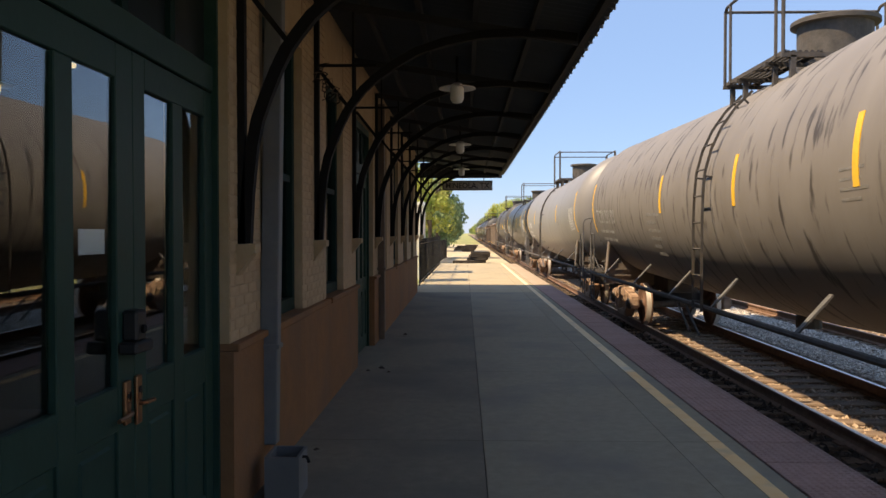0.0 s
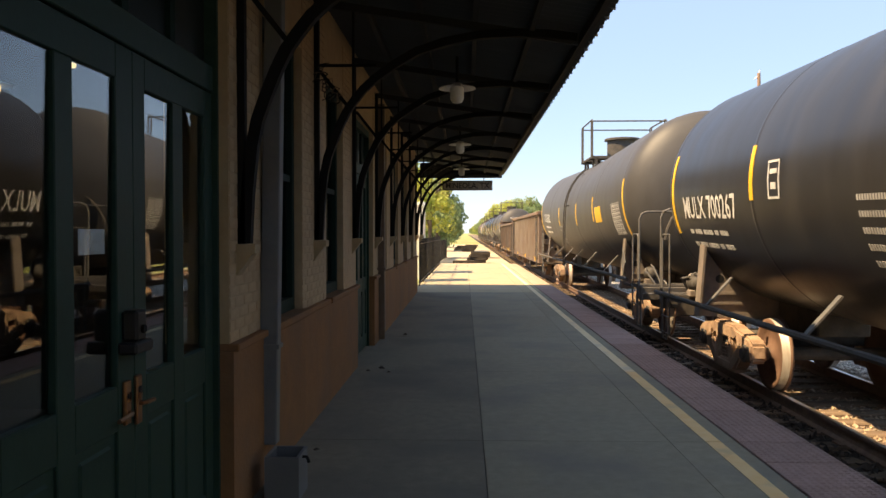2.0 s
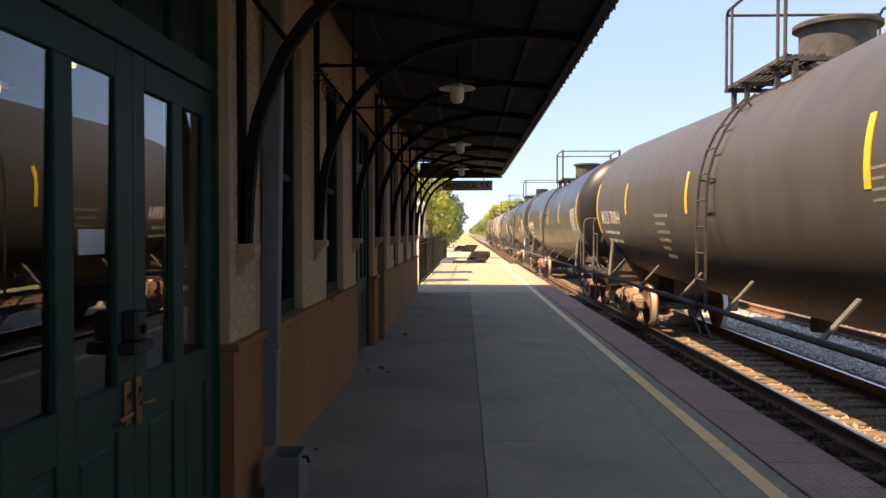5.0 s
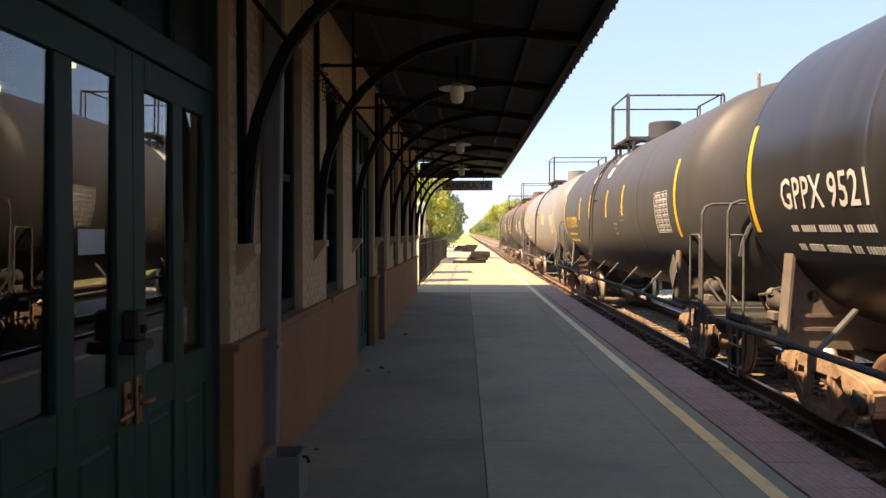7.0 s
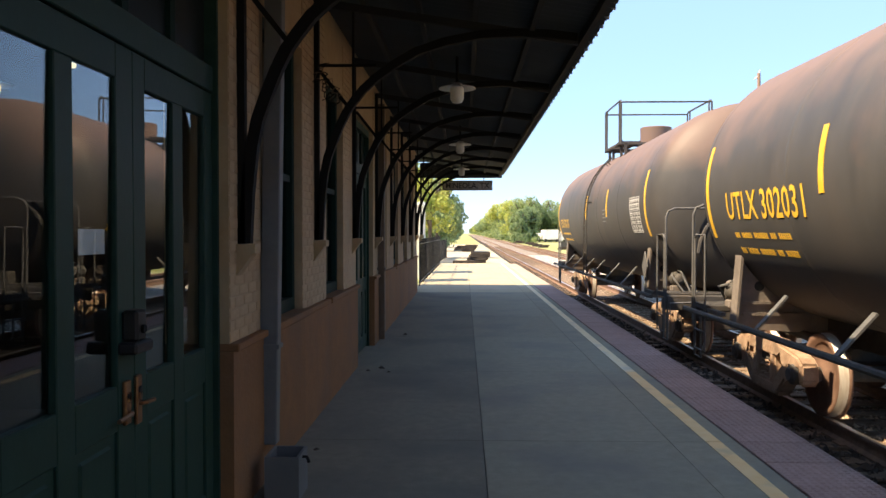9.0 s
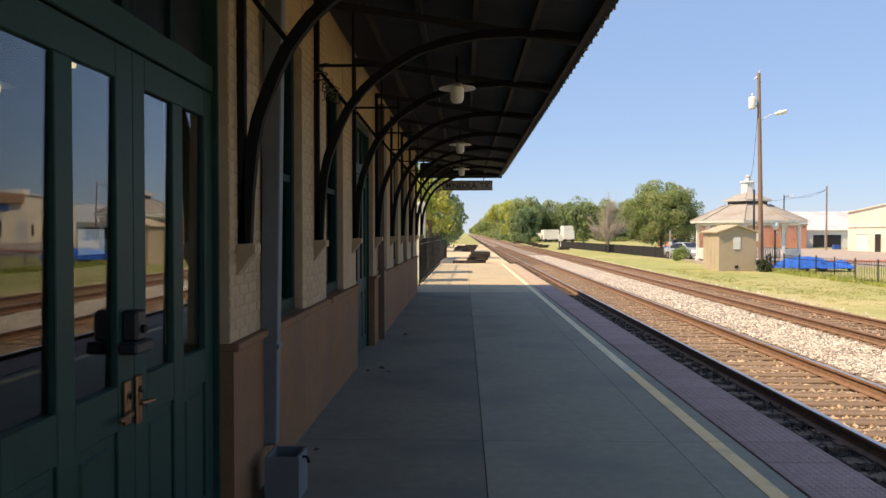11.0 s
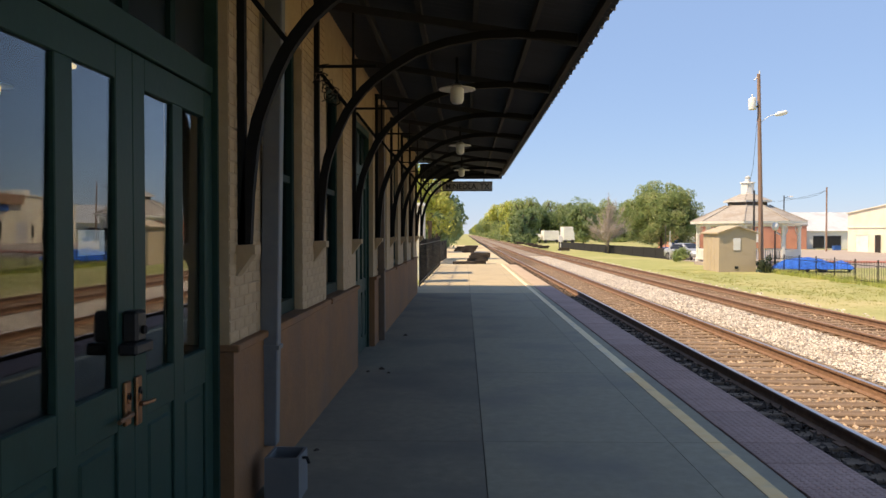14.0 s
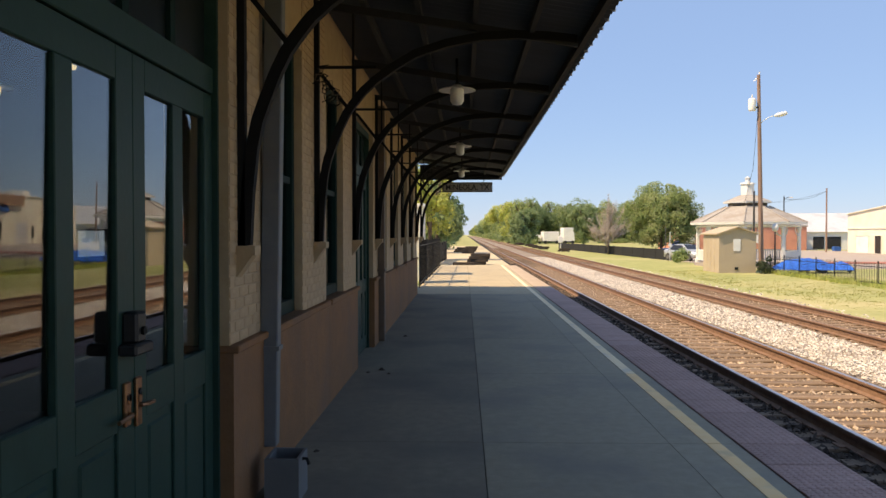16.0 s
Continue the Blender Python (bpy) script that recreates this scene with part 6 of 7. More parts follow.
def sign_post(x, y):
    p = empty("sign_post", pose(x, y, GROUND_Z), "thin pale metal post with a small round sign", "post")
    part("post", C((0, 0, -0.1), (0, 0, 2.45), 0.035, seg=8), F["tinroof"], p)
    part("sign", C((0, -0.05, 1.35), (0, -0.035, 1.35), 0.16, seg=16), M["white"], p)


sign_post(17.35, 67.5)
hb = empty("hedge", pose(16.9, 62.5, GROUND_Z), "small green hedge at the fence's end", "hedge")
leaf_crown("foliage", (0, 0, 0.55), 0.75, 0.9, 0.6, 1400, 0.16, LEAF, hb, 77)

# ---- past the platform's end ----
picket_fence("platform_fence", -1.55, 27.0, -1.42, 45.0, 1.62, "black iron picket fence at the platform's back edge", "platform fences", 2.3, 0.2, 0.0, 0.007)
tree(-2.9, 64.0, 8.9, 2.9, 4.1, 61, LEAF_Y, 4600, 0.36, "sunlit yellow-green tree beside the line", "trees past the platform", lumps=44, clump=(0.12, 0.20))
tree(-3.2, 88.0, 8.5, 3.2, 3.8, 62, LEAF_D, 5000, 0.45, "dark leafy tree beside the line", "trees past the platform")
for k in range(12):
    t = tree(-6.2 - 1.0 * (k % 2), 112 * 1.28 ** k, 10, 5.3, 4.9, 70 + k, (LEAF, LEAF_D)[k % 2], 2600, 0.7, "leafy tree beside the line", "trees past the platform")
    leaf_crown("undergrowth", (0, -1, 1.2), 5.0, 5.0, 2.0, 900, 0.7, LEAF_D, t, 800 + k)
tagged(part("yard_ground", B(-9.0, 3.0, 47.0, 140.0, GROUND_Z - 0.1, -0.25), M["dirt"]), "pale dry dirt yard past the platform", "ground", kind="structure")



def tie_stack(x, y, n, seed, label):
    rnd = random.Random(seed)
    s = empty("tie_stack", pose(x, y, -0.25), label, "timber stack", "stacks of old ties")
    me = mesh_of(B(-0.65, 0.65, -0.115, 0.115, 0, 0.19, bev=0.012), "timber", M["oldtie"])
    for k in range(n):
        r, c = divmod(k, 4)
        place("timber", me, s, at=pose(rnd.uniform(-0.08, 0.08) + 0.12 * r, 0.25 * c, 0.195 * r, 0, 0, rnd.uniform(-5, 5)))
    return s


M["oldtie"] = mat("creosoted_timber", (0.035, 0.028, 0.022), (0.07, 0.055, 0.042), 4, 0.9, bump=0.4, stretch=(0.6, 5, 5))
tie_stack(0.75, 54.0, 14, 1, "stack of black creosoted ties on dirt")
tie_stack(-0.1, 53.2, 4, 2, "low pile of black ties on dirt")
tie_stack(0.35, 86.0, 15, 3, "far stack of black ties on dirt")
tie_stack(-0.6, 92.0, 10, 4, "far pile of old ties beside the track")
picket_fence("yard_fence", -1.9, 52.0, -1.55, 66.0, 1.5, "dark fence beside the dirt yard", "yard fences", 2.5, 0.09, -0.25, 0.03)


# ---- small things across the line ----


def street_pole(x, y, h, r, label, material, lamp=None):
    p = empty("street_pole", pose(x, y, GROUND_Z), label, "pole", "poles in the street")
    part("mast", C((0, 0, 0), (0, 0, h), r, r * 0.7, 10), material, p)
    if lamp == "globe":
        part("globe", lathe(bmesh.new(), [(0.02, h - 0.05), (0.17, h + 0.05), (0.22, h + 0.25), (0.15, h + 0.45), (0.02, h + 0.5)], "Z", 14), M["white"], p, smooth=True)
    if lamp == "arm":
        part("arm", tube(bmesh.new(), [(0, 0, h - 0.4), (0.5, 0, h - 0.1), (0.8, 0, h - 0.1)], 0.03, 6), material, p)
        part("head", B(0.6, 1.05, -0.1, 0.1, h - 0.22, h - 0.08, bev=0.03), M["white"], p)
    return p


street_pole(18.12, 50.2, 4.95, 0.08, "short dark metal pole beside the utility pole", F["wire"])
street_pole(39.0, 98.0, 6.9, 0.09, "dark street pole with a small lamp head", F["wire"], "arm")
street_pole(45.05, 100.0, 8.0, 0.12, "brown wooden street pole", F["pole"])
street_pole(43.6, 118.0, 7.2, 0.10, "far wooden street pole", F["pole"])
street_pole(19.75, 51.0, 2.45, 0.06, "green lamp post with a white globe", F["wire"], "globe")
street_pole(18.6, 74.0, 3.0, 0.035, "thin grey sign post by the fence", T["steel"])


def wire(a, b, sag, label):
    a, b = Vector(a), Vector(b)
    pts = [a.lerp(b, k / 10) - Vector((0, 0, sag * 4 * (k / 10) * (1 - k / 10))) for k in range(11)]
    tagged(part("overhead_wire", tube(bmesh.new(), pts, 0.02, 4), F["wire"]), label, "cable", "overhead wires")


wire((39.0, 98.0, 6.2), (45.05, 100.0, 7.2), 0.5, "thin black overhead wire between poles")
wire((45.05, 100.0, 7.2), (43.6, 118.0, 6.5), 0.4, "thin black overhead wire between poles")


def parked_car(x, y, turn, paint, label):
    c = empty("parked_car", pose(x, y, GROUND_Z, 0, 0, turn), label, "car", "parked cars")
    # station by station: along, half width at the sill, half width at the top, sill height, top height
    rows = ((-2.20, 0.66, 0.60, 0.42, 0.86), (-2.05, 0.80, 0.70, 0.30, 0.96), (-1.55, 0.86, 0.74, 0.27, 1.00), (-0.95, 0.88, 0.60, 0.26, 1.36), (-0.35, 0.88, 0.62, 0.26, 1.43),
            (0.30, 0.88, 0.61, 0.26, 1.38), (1.05, 0.88, 0.74, 0.26, 0.98), (1.70, 0.86, 0.70, 0.27, 0.86), (2.10, 0.78, 0.62, 0.32, 0.74), (2.25, 0.64, 0.54, 0.42, 0.64))
    body = bmesh.new()
    rings = []
    for u, w0, w1, z0, z1 in rows:
        belt = min(z1 - 0.04, 0.88)
        rings.append([body.verts.new((u, a, b)) for a, b in ((-w0, z0), (-w0, belt), (-w1, z1), (w1, z1), (w0, belt), (w0, z0))])
    for a, b in zip(rings, rings[1:]):
        for k in range(6):
            body.faces.new((a[k], a[(k + 1) % 6], b[(k + 1) % 6], b[k]))
    body.faces.new(rings[0])
    body.faces.new(rings[-1])
    bmesh.ops.recalc_face_normals(body, faces=body.faces)
    bmesh.ops.bevel(body, geom=list(body.edges), offset=0.03, segments=2, affect="EDGES")
    part("body", body, paint, c, smooth=True)
    for name, quad in (("windscreen", ((1.02, -0.70, 1.005), (1.02, 0.70, 1.005), (0.34, 0.57, 1.385), (0.34, -0.57, 1.385))), ("rear_window", ((-1.50, 0.66, 1.045), (-1.50, -0.66, 1.045), (-0.98, -0.54, 1.365), (-0.98, 0.54, 1.365)))):
        g = bmesh.new()
        g.faces.new([g.verts.new((px, py, pz + 0.012)) for px, py, pz in quad])
        part(name, g, F["dark"], c)
    for s in (-1, 1):
        g = bmesh.new()
        g.faces.new([g.verts.new(q) for q in ((0.80, s * 0.865, 0.93), (0.24, s * 0.665, 1.34), (-0.85, s * 0.665, 1.34), (-1.30, s * 0.865, 0.93))])
        part("side_window", g, F["dark"], c)
        part("headlight", B(2.08, 2.20, s * 0.58 - 0.14, s * 0.58 + 0.14, 0.56, 0.68, bev=0.03), M["white"], c)
        part("tail_light", B(-2.22, -2.12, s * 0.58 - 0.12, s * 0.58 + 0.12, 0.68, 0.84, bev=0.03), F["redbrick"], c)
        for px in (-1.4, 1.4):
            w = part("wheel", C((px, s * 0.70, 0.32), (px, s * 0.89, 0.32), 0.32, seg=18), F["wire"], c)
            part("rim", C((px, s * 0.89, 0.32), (px, s * 0.90, 0.32), 0.19, seg=12), T["steel"], w)
    part("bumper", B(2.18, 2.28, -0.60, 0.60, 0.34, 0.52, bev=0.04), F["wire"], c)
    return c


parked_car(18.75, 67.5, 292, F["carpaint"], "silver car parked beside the pavilion")
parked_car(25.9, 97.0, 80, F["bluepaint"], "dark blue car parked by the trees")


def dumpster(x, y, s, label):
    d = empty("dumpster", pose(x, y, GROUND_Z), label, "dumpster", "blue bins")
    part("bin", B(-0.8 * s, 0.8 * s, -0.6 * s, 0.6 * s, 0.1, 1.1 * s, bev=0.03), F["bluepaint"], d)
    part("lid", B(-0.82 * s, 0.82 * s, -0.62 * s, 0.62 * s, 1.1 * s + 0.003, 1.1 * s + 0.08, bev=0.02), F["bluepaint"], d)


dumpster(47.7, 103.0, 0.55, "blue steel dumpster by the street")
dumpster(19.2, 74.5, 0.8, "blue bin behind the screened fence")


def signal_box():
    s = empty("track_marker", pose(11.9, 99.0, GROUND_Z), "white trackside marker box on a post", "marker")
    part("post", C((0, 0, 0), (0, 0, 1.2), 0.06, seg=8), M["white"], s)
    part("box", B(-0.25, 0.25, -0.2, 0.2, 1.2, 2.0, bev=0.03), M["white"], s)
    part("dish", C((0, 0, 2.0), (0, 0, 2.3), 0.12, 0.03, 8), M["white"], s)


signal_box()
tie_stack(12.0, 96.0, 6, 7, "low pile of rusty ties beside the second track")
tie_stack(10.9, 110.0, 8, 8, "pile of old ties beside the second track")
for k in range(7):
    tie_stack(10.7 + 0.35 * (k % 3), 118.0 + 11.5 * k, 5 + k % 4, 20 + k, "low pile of old ties beside the second track")


def masonry_pier(x, y, w, l, h, label):
    k = empty("masonry_pier", pose(x, y, -0.25), label, "pier", "beige piers by the fence")
    part("shaft", B(0, w, 0, l, 0, h - 0.16, bev=0.015), F["buff"], k)
    part("cap", B(-0.06, w + 0.06, -0.06, l + 0.06, h - 0.157, h, bev=0.02), M["white"], k)
    part("base", B(-0.04, w + 0.04, -0.04, l + 0.04, 0, 0.30, bev=0.01), F["buff"], k)


# First pier is out of sight, added to throw a bar of shadow.
masonry_pier(-2.65, 29.3, 0.36, 1.3, 3.75, "unseen pier behind the station, added to cast a shadow bar")
masonry_pier(-2.22, 35.3, 0.36, 1.8, 3.45, "tall beige rendered pier with a white cap by the fence")
# Plain steel post without a lamp.
fence_post = empty("fence_end_post", pose(-1.66, 29.4, -0.02), "thin pale steel post at the fence's near end", "post")
part("shaft", C((0, 0, 0), (0, 0, 2.9), 0.045, seg=10), F["tinroof"], fence_post)
part("cap", C((0, 0, 2.9), (0, 0, 2.98), 0.06, 0.02, 10), F["tinroof"], fence_post)


sb = empty("shrub", pose(16.95, 45.2, GROUND_Z), "small dark shrub at the utility pole's foot", "shrub")
leaf_crown("foliage", (0, 0, 0.5), 0.5, 0.5, 0.55, 900, 0.12, leaves("dark_shrub_leaves", (0.05, 0.07, 0.04), (0.08, 0.11, 0.05), (0.10, 0.12, 0.06)), sb, 78)

# ---- fittings of the station ----


def downpipes():
    d = empty("downpipe", pose(-1.395, 5.70, 0), "blue-grey square downpipe ending in a cast boot", "downpipe")
    bm = bmesh.new()
    v = []
    for z, dx in ((0.28, -0.045), (4.0, 0.02)):
        v += [bm.verts.new((x + dx, y, z)) for x, y in ((-0.065, 0), (0.065, 0), (0.065, 0.11), (-0.065, 0.11))]
    for f in ((0, 1, 2, 3), (4, 5, 6, 7), (0, 1, 5, 4), (1, 2, 6, 5), (2, 3, 7, 6), (3, 0, 4, 7)):
        bm.faces.new([v[i] for i in f])
    bmesh.ops.bevel(bm, geom=list(bm.edges), offset=0.008, segments=1, affect="EDGES")
    part("pipe", bm, M["pipe"], d)
    part("strap", B(-0.125, 0.045, -0.012, 0.122, 0.985, 1.015), M["pipe"], d)
    bt = bmesh.new()
    for x0, x1, y0, y1 in ((0.03, 0.05, -0.38, -0.08), (0.245, 0.265, -0.38, -0.08), (0.05, 0.245, -0.38, -0.36), (0.05, 0.245, -0.10, -0.08)):
        box(bt, x0, x1, y0, y1, 0.0, 0.30)
    box(bt, 0.05, 0.245, -0.36, -0.10, 0.0, 0.03)
    boot = part("boot", bt, M["pipe"], d)
    boot.matrix_basis = pose(0, 0, 0)
    part("hook", tube(bmesh.new(), [(0.265, -0.25, 0.27), (0.295, -0.25, 0.27), (0.31, -0.25, 0.23)], 0.012, 6), M["iron"], d)
    e = empty("downpipe", pose(-1.47, 13.35, 0), "brown square downpipe against the base wall", "downpipe")
    part("pipe", B(0, 0.11, 0, 0.11, 0.02, 4.0, bev=0.01), M["pipebrown"], e)
    for z in (1.2, 2.6):
        part("strap", B(-0.02, 0.125, -0.012, 0.122, z, z + 0.04), M["pipebrown"], e)


downpipes()


def canopy_lamp(y):
    l = empty("canopy_lamp", pose(-0.10, y, 3.62), "white enamel canopy lamp with a glass jar, unlit", "lamp", "canopy lamps")
    sh = bmesh.new()
    lathe(sh, [(0.05, 0.07), (0.08, 0.045), (0.225, 0.012), (0.232, 0.0), (0.225, 0.0), (0.08, 0.03), (0.05, 0.03)], "Z", 28)
    part("shade", sh, M["white"], l, smooth=True)
    part("stem", C((0, 0, 0.06), (0, 0, 0.42), 0.018, seg=8), M["iron"], l)
    jar = bmesh.new()
    lathe(jar, [(0.06, 0.03), (0.085, 0.01), (0.085, -0.13), (0.06, -0.17), (0.02, -0.18)], "Z", 20)
    part("jar", jar, M["white"], l, smooth=True)


for y in (9.9, 16.2, 22.5):
    canopy_lamp(y)


def station_sign():
    s = empty("station_sign", pose(0.08, 26.70, 3.25), "hanging grey board sign with dark station name letters", "sign")
    part("board", B(-0.80, 0.80, -0.03, 0.03, 0.04, 0.29), M["signboard"], s)
    fr = bmesh.new()
    for a in ((-0.84, 0.84, -0.045, 0.045, 0.0, 0.04), (-0.84, 0.84, -0.045, 0.045, 0.29, 0.33), (-0.84, -0.80, -0.045, 0.045, 0.04, 0.29), (0.80, 0.84, -0.045, 0.045, 0.04, 0.29)):
        box(fr, *a)
    part("frame", fr, M["signframe"], s)
    vs, fs = letters("MINEOLA, TX", 0.265)
    w = max(v.x for v in vs)
    bm = bmesh.new()
    vv = [bm.verts.new((-0.74 + v.x * 1.48 / w, -0.034, 0.075 + v.y)) for v in vs]
    for f in fs:
        bm.faces.new([vv[i] for i in f])
    part("lettering", bm, M["black"], s)
    for x in (-0.55, 0.55):
        part("hanger", B(x - 0.012, x + 0.012, -0.012, 0.012, 0.33, 0.48), M["iron"], s)


M["signboard"] = mat("weathered_sign_board", (0.33, 0.30, 0.26), (0.40, 0.37, 0.32), 4, 0.8, bump=0.1)
M["signframe"] = mat("sign_frame", (0.10, 0.095, 0.09), (0.14, 0.13, 0.12), 4, 0.8)
station_sign()


def door_hardware():
    """Brass locks and levers on the meeting stiles, a black key box, a notice on the glass."""
    x = GLAZE_X + 0.025
    for y, z0, z1, s in ((3.63, 0.935, 1.14, -1), (3.755, 0.91, 1.145, 1)):
        k = empty("door_lock", pose(x, y, 0), "worn brass lock plate with a lever handle", "door handle", "door locks")
        part("plate", B(0, 0.02, -0.03, 0.03, z0, z1, bev=0.005), M["brass"], k)
        part("cylinder", C((0.0, 0, z1 - 0.07), (0.028, 0, z1 - 0.07), 0.018, seg=12), M["black"], k)
        zl = z0 + 0.055 if s < 0 else z0 + 0.10
        part("lever", tube(bmesh.new(), [(0.01, 0, zl), (0.035, 0, zl), (0.045, s * 0.02, zl), (0.045, s * (0.16 if s < 0 else 0.11), zl - 0.005)], 0.011, 8), M["brass"], k)
        part("thumb_turn", B(0.02, 0.028, -0.015, 0.015, (z0 + z1) / 2, (z0 + z1) / 2 + 0.05, bev=0.004), M["brass"], k)
    b = empty("key_box", pose(x, 3.655, 1.28), "black metal key box on the door's meeting stile", "key box")
    part("body", B(0, 0.075, -0.055, 0.055, 0.045, 0.19, bev=0.012), M["black"], b)
    part("base", B(0, 0.09, -0.10, 0.10, -0.01, 0.045, bev=0.01), M["black"], b)
    part("dial", C((0.075, 0, 0.10), (0.09, 0, 0.10), 0.02, seg=12), M["iron"], b)
    n = tagged(part("paper_notice", B(GLAZE_X - 0.0085, GLAZE_X - 0.0065, 3.265, 3.505, 1.735, 1.845), M["paper"]), "small white paper notice on the door glass", "notice")


door_hardware()


def room_lamp(x, y, z):
    l = empty("ceiling_lamp", pose(x, y, z), "warm lit ceiling lamp in the waiting room", "lamp", "waiting room lamps")
    part("jar", lathe(bmesh.new(), [(0.01, -0.075), (0.04, -0.07), (0.05, -0.03), (0.05, 0.0), (0.02, 0.02)], "Z", 18), M["lampglow"], l, smooth=True)
    part("shade", lathe(bmesh.new(), [(0.03, 0.035), (0.135, 0.008), (0.14, 0.0), (0.055, 0.004)], "Z", 24), M["white"], l, smooth=True)
    part("stem", C((0, 0, 0.03), (0, 0, 4.0 - z), 0.012, seg=8), M["iron"], l)


room_lamp(-3.62, 6.0, 2.96)
room_lamp(-3.27, 6.5, 3.27)

# ---- stones, ties and tufts ----


def stones(name, x0, x1, y0, y1, n, s0, s1, z, material, label, seed, keep=None):
    rng = np.random.default_rng(seed)
    base = np.array([(1, 0, 0), (-1, 0, 0), (0, 1, 0), (0, -1, 0), (0, 0, 1), (0, 0, -1)], float)
    tri = np.array([(0, 2, 4), (2, 1, 4), (1, 3, 4), (3, 0, 4), (2, 0, 5), (1, 2, 5), (3, 1, 5), (0, 3, 5)])
    u = rng.random(n)
    y = y0 + (y1 - y0) * u ** 1.6
    x = x0 + (x1 - x0) * rng.random(n)
    r = s0 + (s1 - s0) * rng.random(n) ** 2
    v = base[None] * (0.55 + 0.9 * rng.random((n, 6, 1))) + 0.35 * rng.standard_normal((n, 6, 3))
    v[:, :, 2] *= 0.75
    v = v * r[:, None, None] * 0.55
    a = rng.random(n) * 6.28
    c, s = np.cos(a)[:, None], np.sin(a)[:, None]
    vx, vy = v[:, :, 0] * c - v[:, :, 1] * s, v[:, :, 0] * s + v[:, :, 1] * c
    v = np.stack([vx + x[:, None], vy + y[:, None], v[:, :, 2] + (z + 0.25 * r)[:, None]], 2).reshape(-1, 3)
    f = (tri[None] + 6 * np.arange(n)[:, None, None]).reshape(-1, 3)
    return stuff_mesh(name, v.tolist(), f.tolist(), material, label, "ballast stones")


def island_vary(m, amount):
    """Gives each stone or leaf of a joined mesh its own shade."""
    n, l = m.node_tree.nodes, m.node_tree.links
    p = n["Principled BSDF"]
    src = p.inputs["Base Color"].links[0].from_socket
    g, mr, hs = n.new("ShaderNodeNewGeometry"), n.new("ShaderNodeMapRange"), n.new("ShaderNodeHueSaturation")
    mr.inputs[3].default_value, mr.inputs[4].default_value = 1 - amount, 1 + amount
    l.new(g.outputs["Random Per Island"], mr.inputs[0])
    l.new(mr.outputs[0], hs.inputs["Value"])
    l.new(src, hs.inputs["Color"])
    l.new(hs.outputs[0], p.inputs["Base Color"])


island_vary(M["stone"], 0.45)
island_vary(M["stone_brown"], 0.5)
island_vary(M["stone_dark"], 0.5)
stones("light_ballast", 6.0, 7.75, 3, 75, 60000, 0.026, 0.055, -0.35, M["stone"], "loose pale crushed stone between the two tracks", 1)
stones("brown_ballast", 3.98, 6.05, 2, 60, 27000, 0.026, 0.06, -0.41, M["stone_brown"], "brown stained stone between the ties", 2)
stones("brown_ballast", 7.7, 10.4, 6, 70, 14000, 0.03, 0.07, -0.41, M["stone_brown"], "brown stained stone of the second track", 3)
stones("edge_ballast", 3.02, 3.95, 2, 60, 9000, 0.04, 0.09, -0.40, M["stone_dark"], "stone in a shade-dark colour along the platform edge", 4)
stones("verge_ballast", 10.3, 11.2, 8, 70, 1100, 0.05, 0.09, -0.44, M["stone"], "scattered stone along the grass verge", 5)


def ties():
    me = mesh_of(B(-1.3, 1.3, -0.115, 0.115, -0.555, -0.371, bev=0.012), "tie", M["tie"])
    pm = mesh_of(B(-0.10, 0.10, -0.09, 0.09, -0.371, -0.352, bev=0.004), "tie_plate", M["rail"])
    rnd = random.Random(9)
    for t, y0 in ((TA, -7.32), (TB, -5.32)):
        for k in range(120):
            tie = place("tie", me, t, at=pose(rnd.uniform(-0.05, 0.05), y0 + 0.52 * k + rnd.uniform(-0.02, 0.02), rnd.uniform(-0.006, 0.0), 0, 0, rnd.uniform(-1.0, 1.0)))
            for s in (-0.755, 0.755):
                place("tie_plate", pm, tie, at=pose(s, 0, 0))
        far = bmesh.new()
        for k in range(120, 256):
            box(far, -1.3, 1.3, y0 + 0.52 * k - 0.115, y0 + 0.52 * k + 0.115, -0.5, -0.373)
        tagged(part("far_ties", far, M["tie"], t), kind="stuff")


ties()


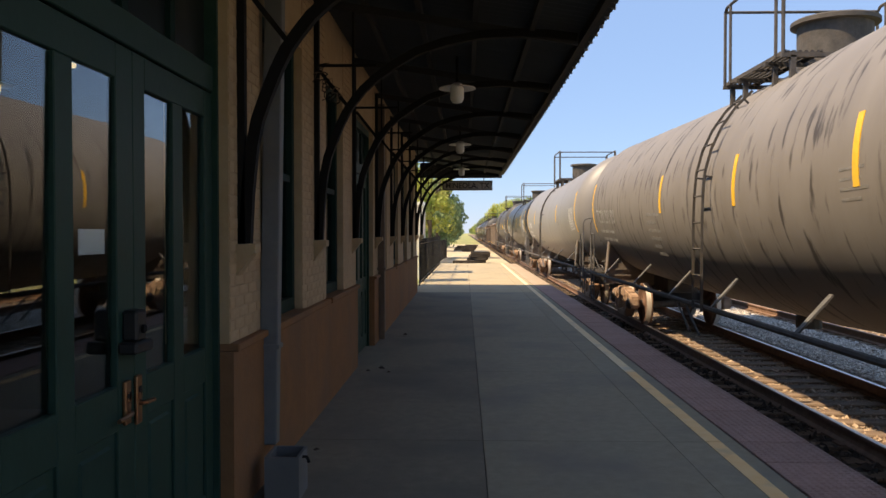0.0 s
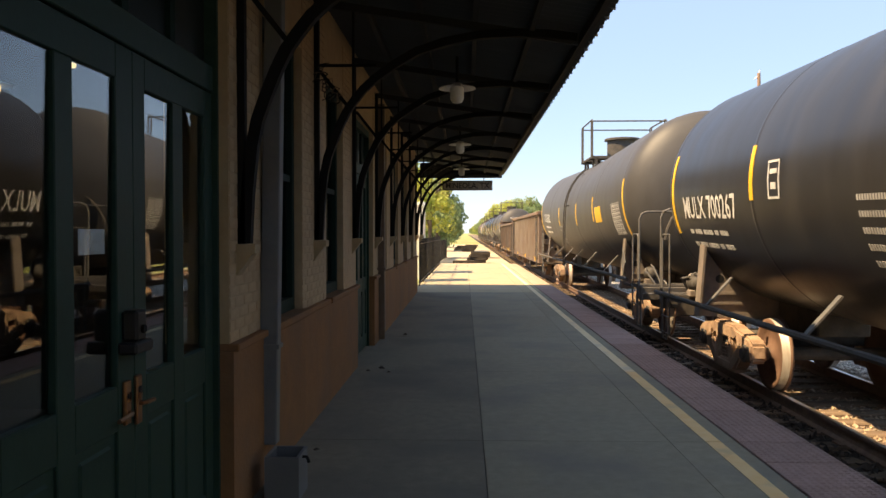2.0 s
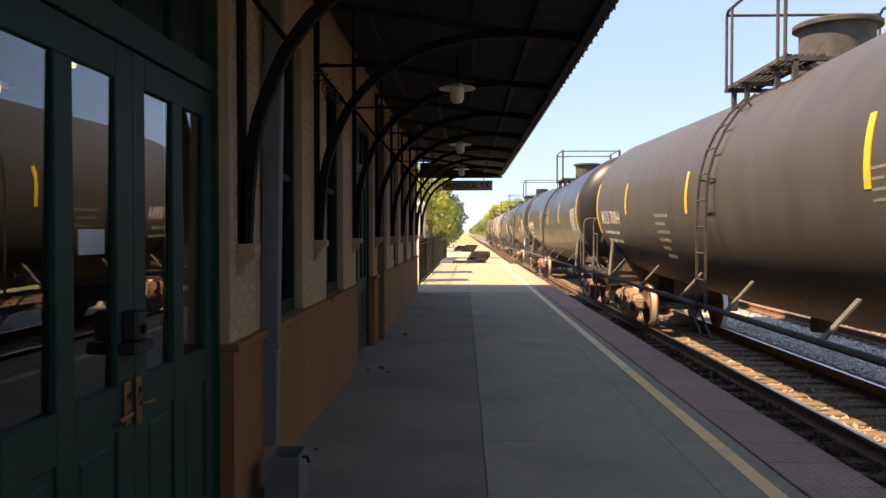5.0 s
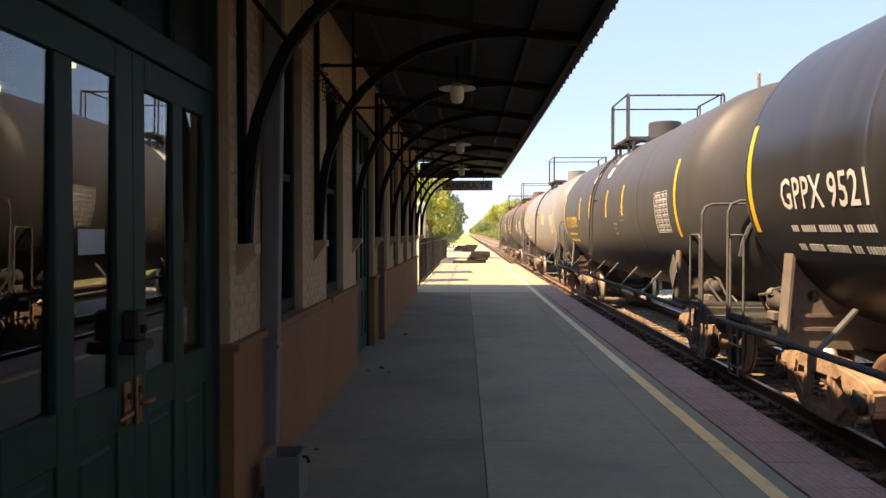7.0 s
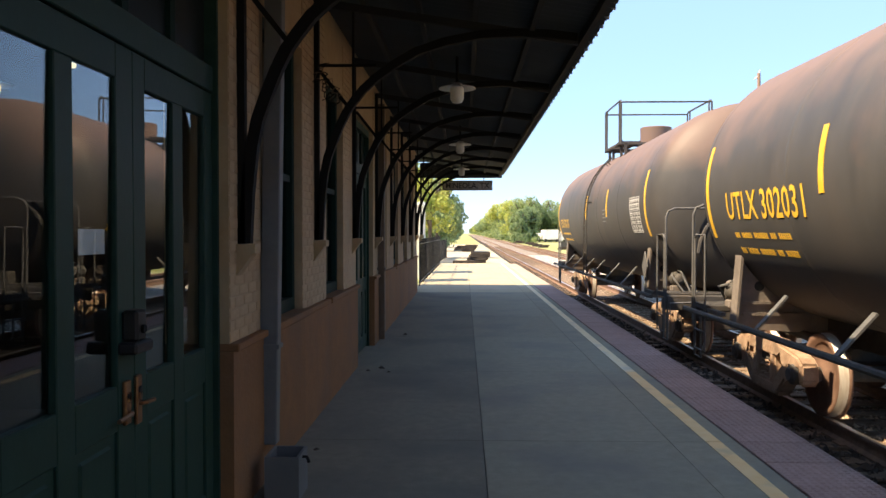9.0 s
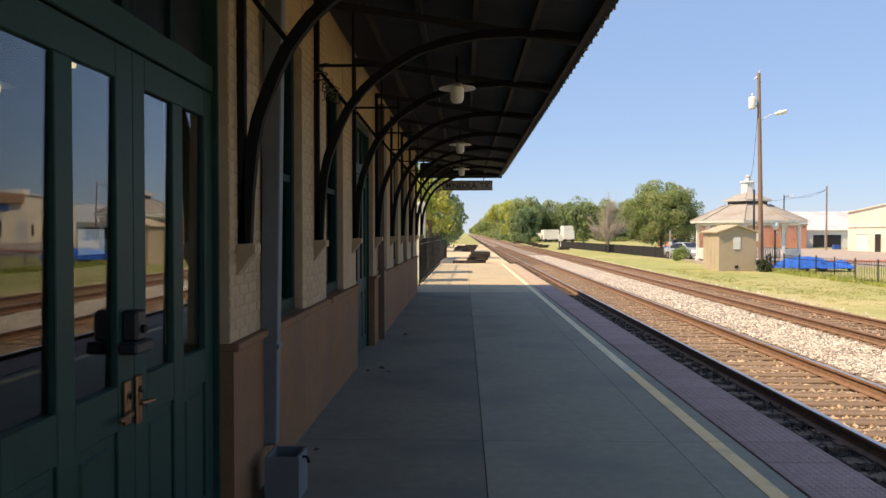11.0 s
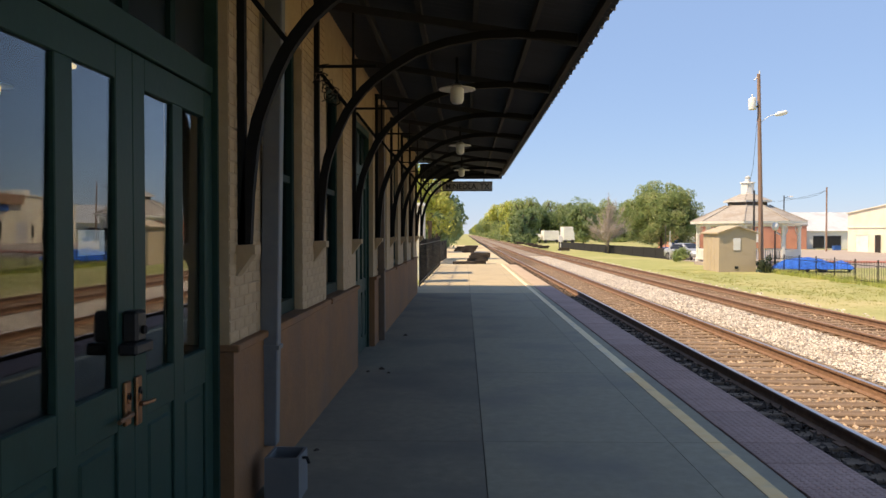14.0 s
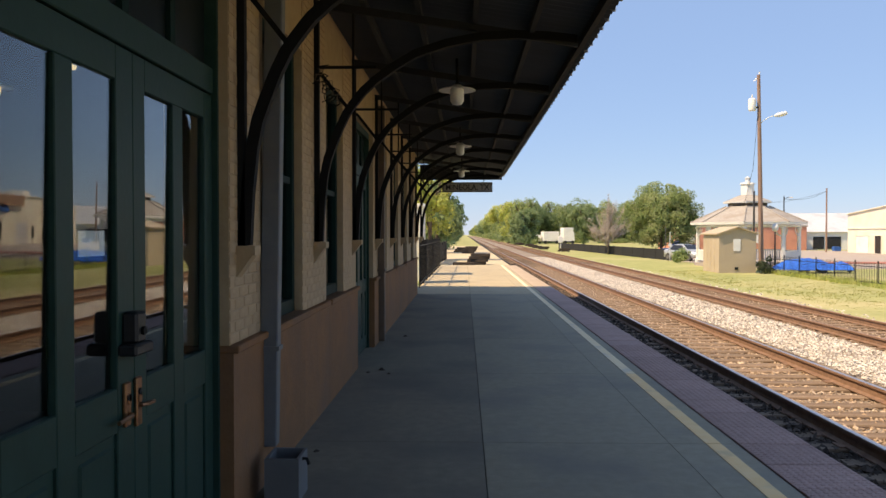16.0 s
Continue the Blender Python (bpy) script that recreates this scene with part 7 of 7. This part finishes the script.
def tufts(name, n, x0, x1, y0, y1, h, material, label, seed, z=GROUND_Z):
    """Grass in clumps of bent blades."""
    rnd = random.Random(seed)
    vs, fs = [], []
    for _ in range(n):
        cx, cy = rnd.uniform(x0, x1), rnd.uniform(y0, y1)
        for _ in range(7):
            a, hh, w = rnd.uniform(0, 6.28), h * rnd.uniform(0.5, 1.2), 0.02
            bx, by = cx + rnd.gauss(0, 0.08), cy + rnd.gauss(0, 0.08)
            dx, dy = math.cos(a), math.sin(a)
            i = len(vs)
            vs += [(bx - dy * w, by + dx * w, z - 0.02), (bx + dy * w, by - dx * w, z - 0.02), (bx + dx * hh * 0.5, by + dy * hh * 0.5, z + hh)]
            fs.append((i, i + 1, i + 2))
    return stuff_mesh(name, vs, fs, material, label, "grass")


GRASS = leaves("grass_blades", (0.36, 0.37, 0.10), (0.48, 0.45, 0.16), (0.55, 0.50, 0.22))
tufts("grass", 2600, 11.6, 17.5, 15, 50, 0.03, GRASS, "short dry grass on the verge", 31)
tufts("weeds", 500, 17.1, 18.3, 25, 46, 0.30, LEAF_Y, "taller weeds along the iron fence", 32)
tufts("weeds", 260, 21.5, 24.0, 68, 76, 0.7, LEAF, "weeds by the pavilion", 33)


def debris(x, y, s, turn):
    d = bmesh.new()
    v = [d.verts.new(p) for p in ((-s, -s * 0.5, 0.002), (s * 0.8, -s * 0.6, 0.002), (s, s * 0.5, 0.002), (-s * 0.6, s * 0.7, 0.002), (0, 0, s * 0.7), (s * 0.4, s * 0.1, s * 0.55))]
    for f in ((0, 1, 5, 4), (1, 2, 5), (2, 3, 4, 5), (3, 0, 4), (0, 3, 2, 1)):
        d.faces.new([v[i] for i in f])
    ob = tagged(part("debris", d, M["oldtie"]), "small dark scrap lying on the platform", "debris", "scraps on the platform")
    ob.matrix_basis = pose(x, y, 0, 0, 0, turn)


for x, y, s, turn in ((-1.07, 14.1, 0.05, 20), (-1.28, 10.4, 0.035, 70), (-1.12, 10.6, 0.05, 130), (-1.0, 10.3, 0.03, 10), (-1.25, 6.6, 0.03, 50)):
    debris(x, y, s, turn)


def motions():
    """The train rolls past at an even pace and out of sight behind."""
    for car, s in KEYED:
        walk(car, [(t, pose(TRACK_A, s - 23.575 * t, RAIL_Z)) for t in (0, 2, 4, 6, 8, 10, 12, 14, 16)])


motions()
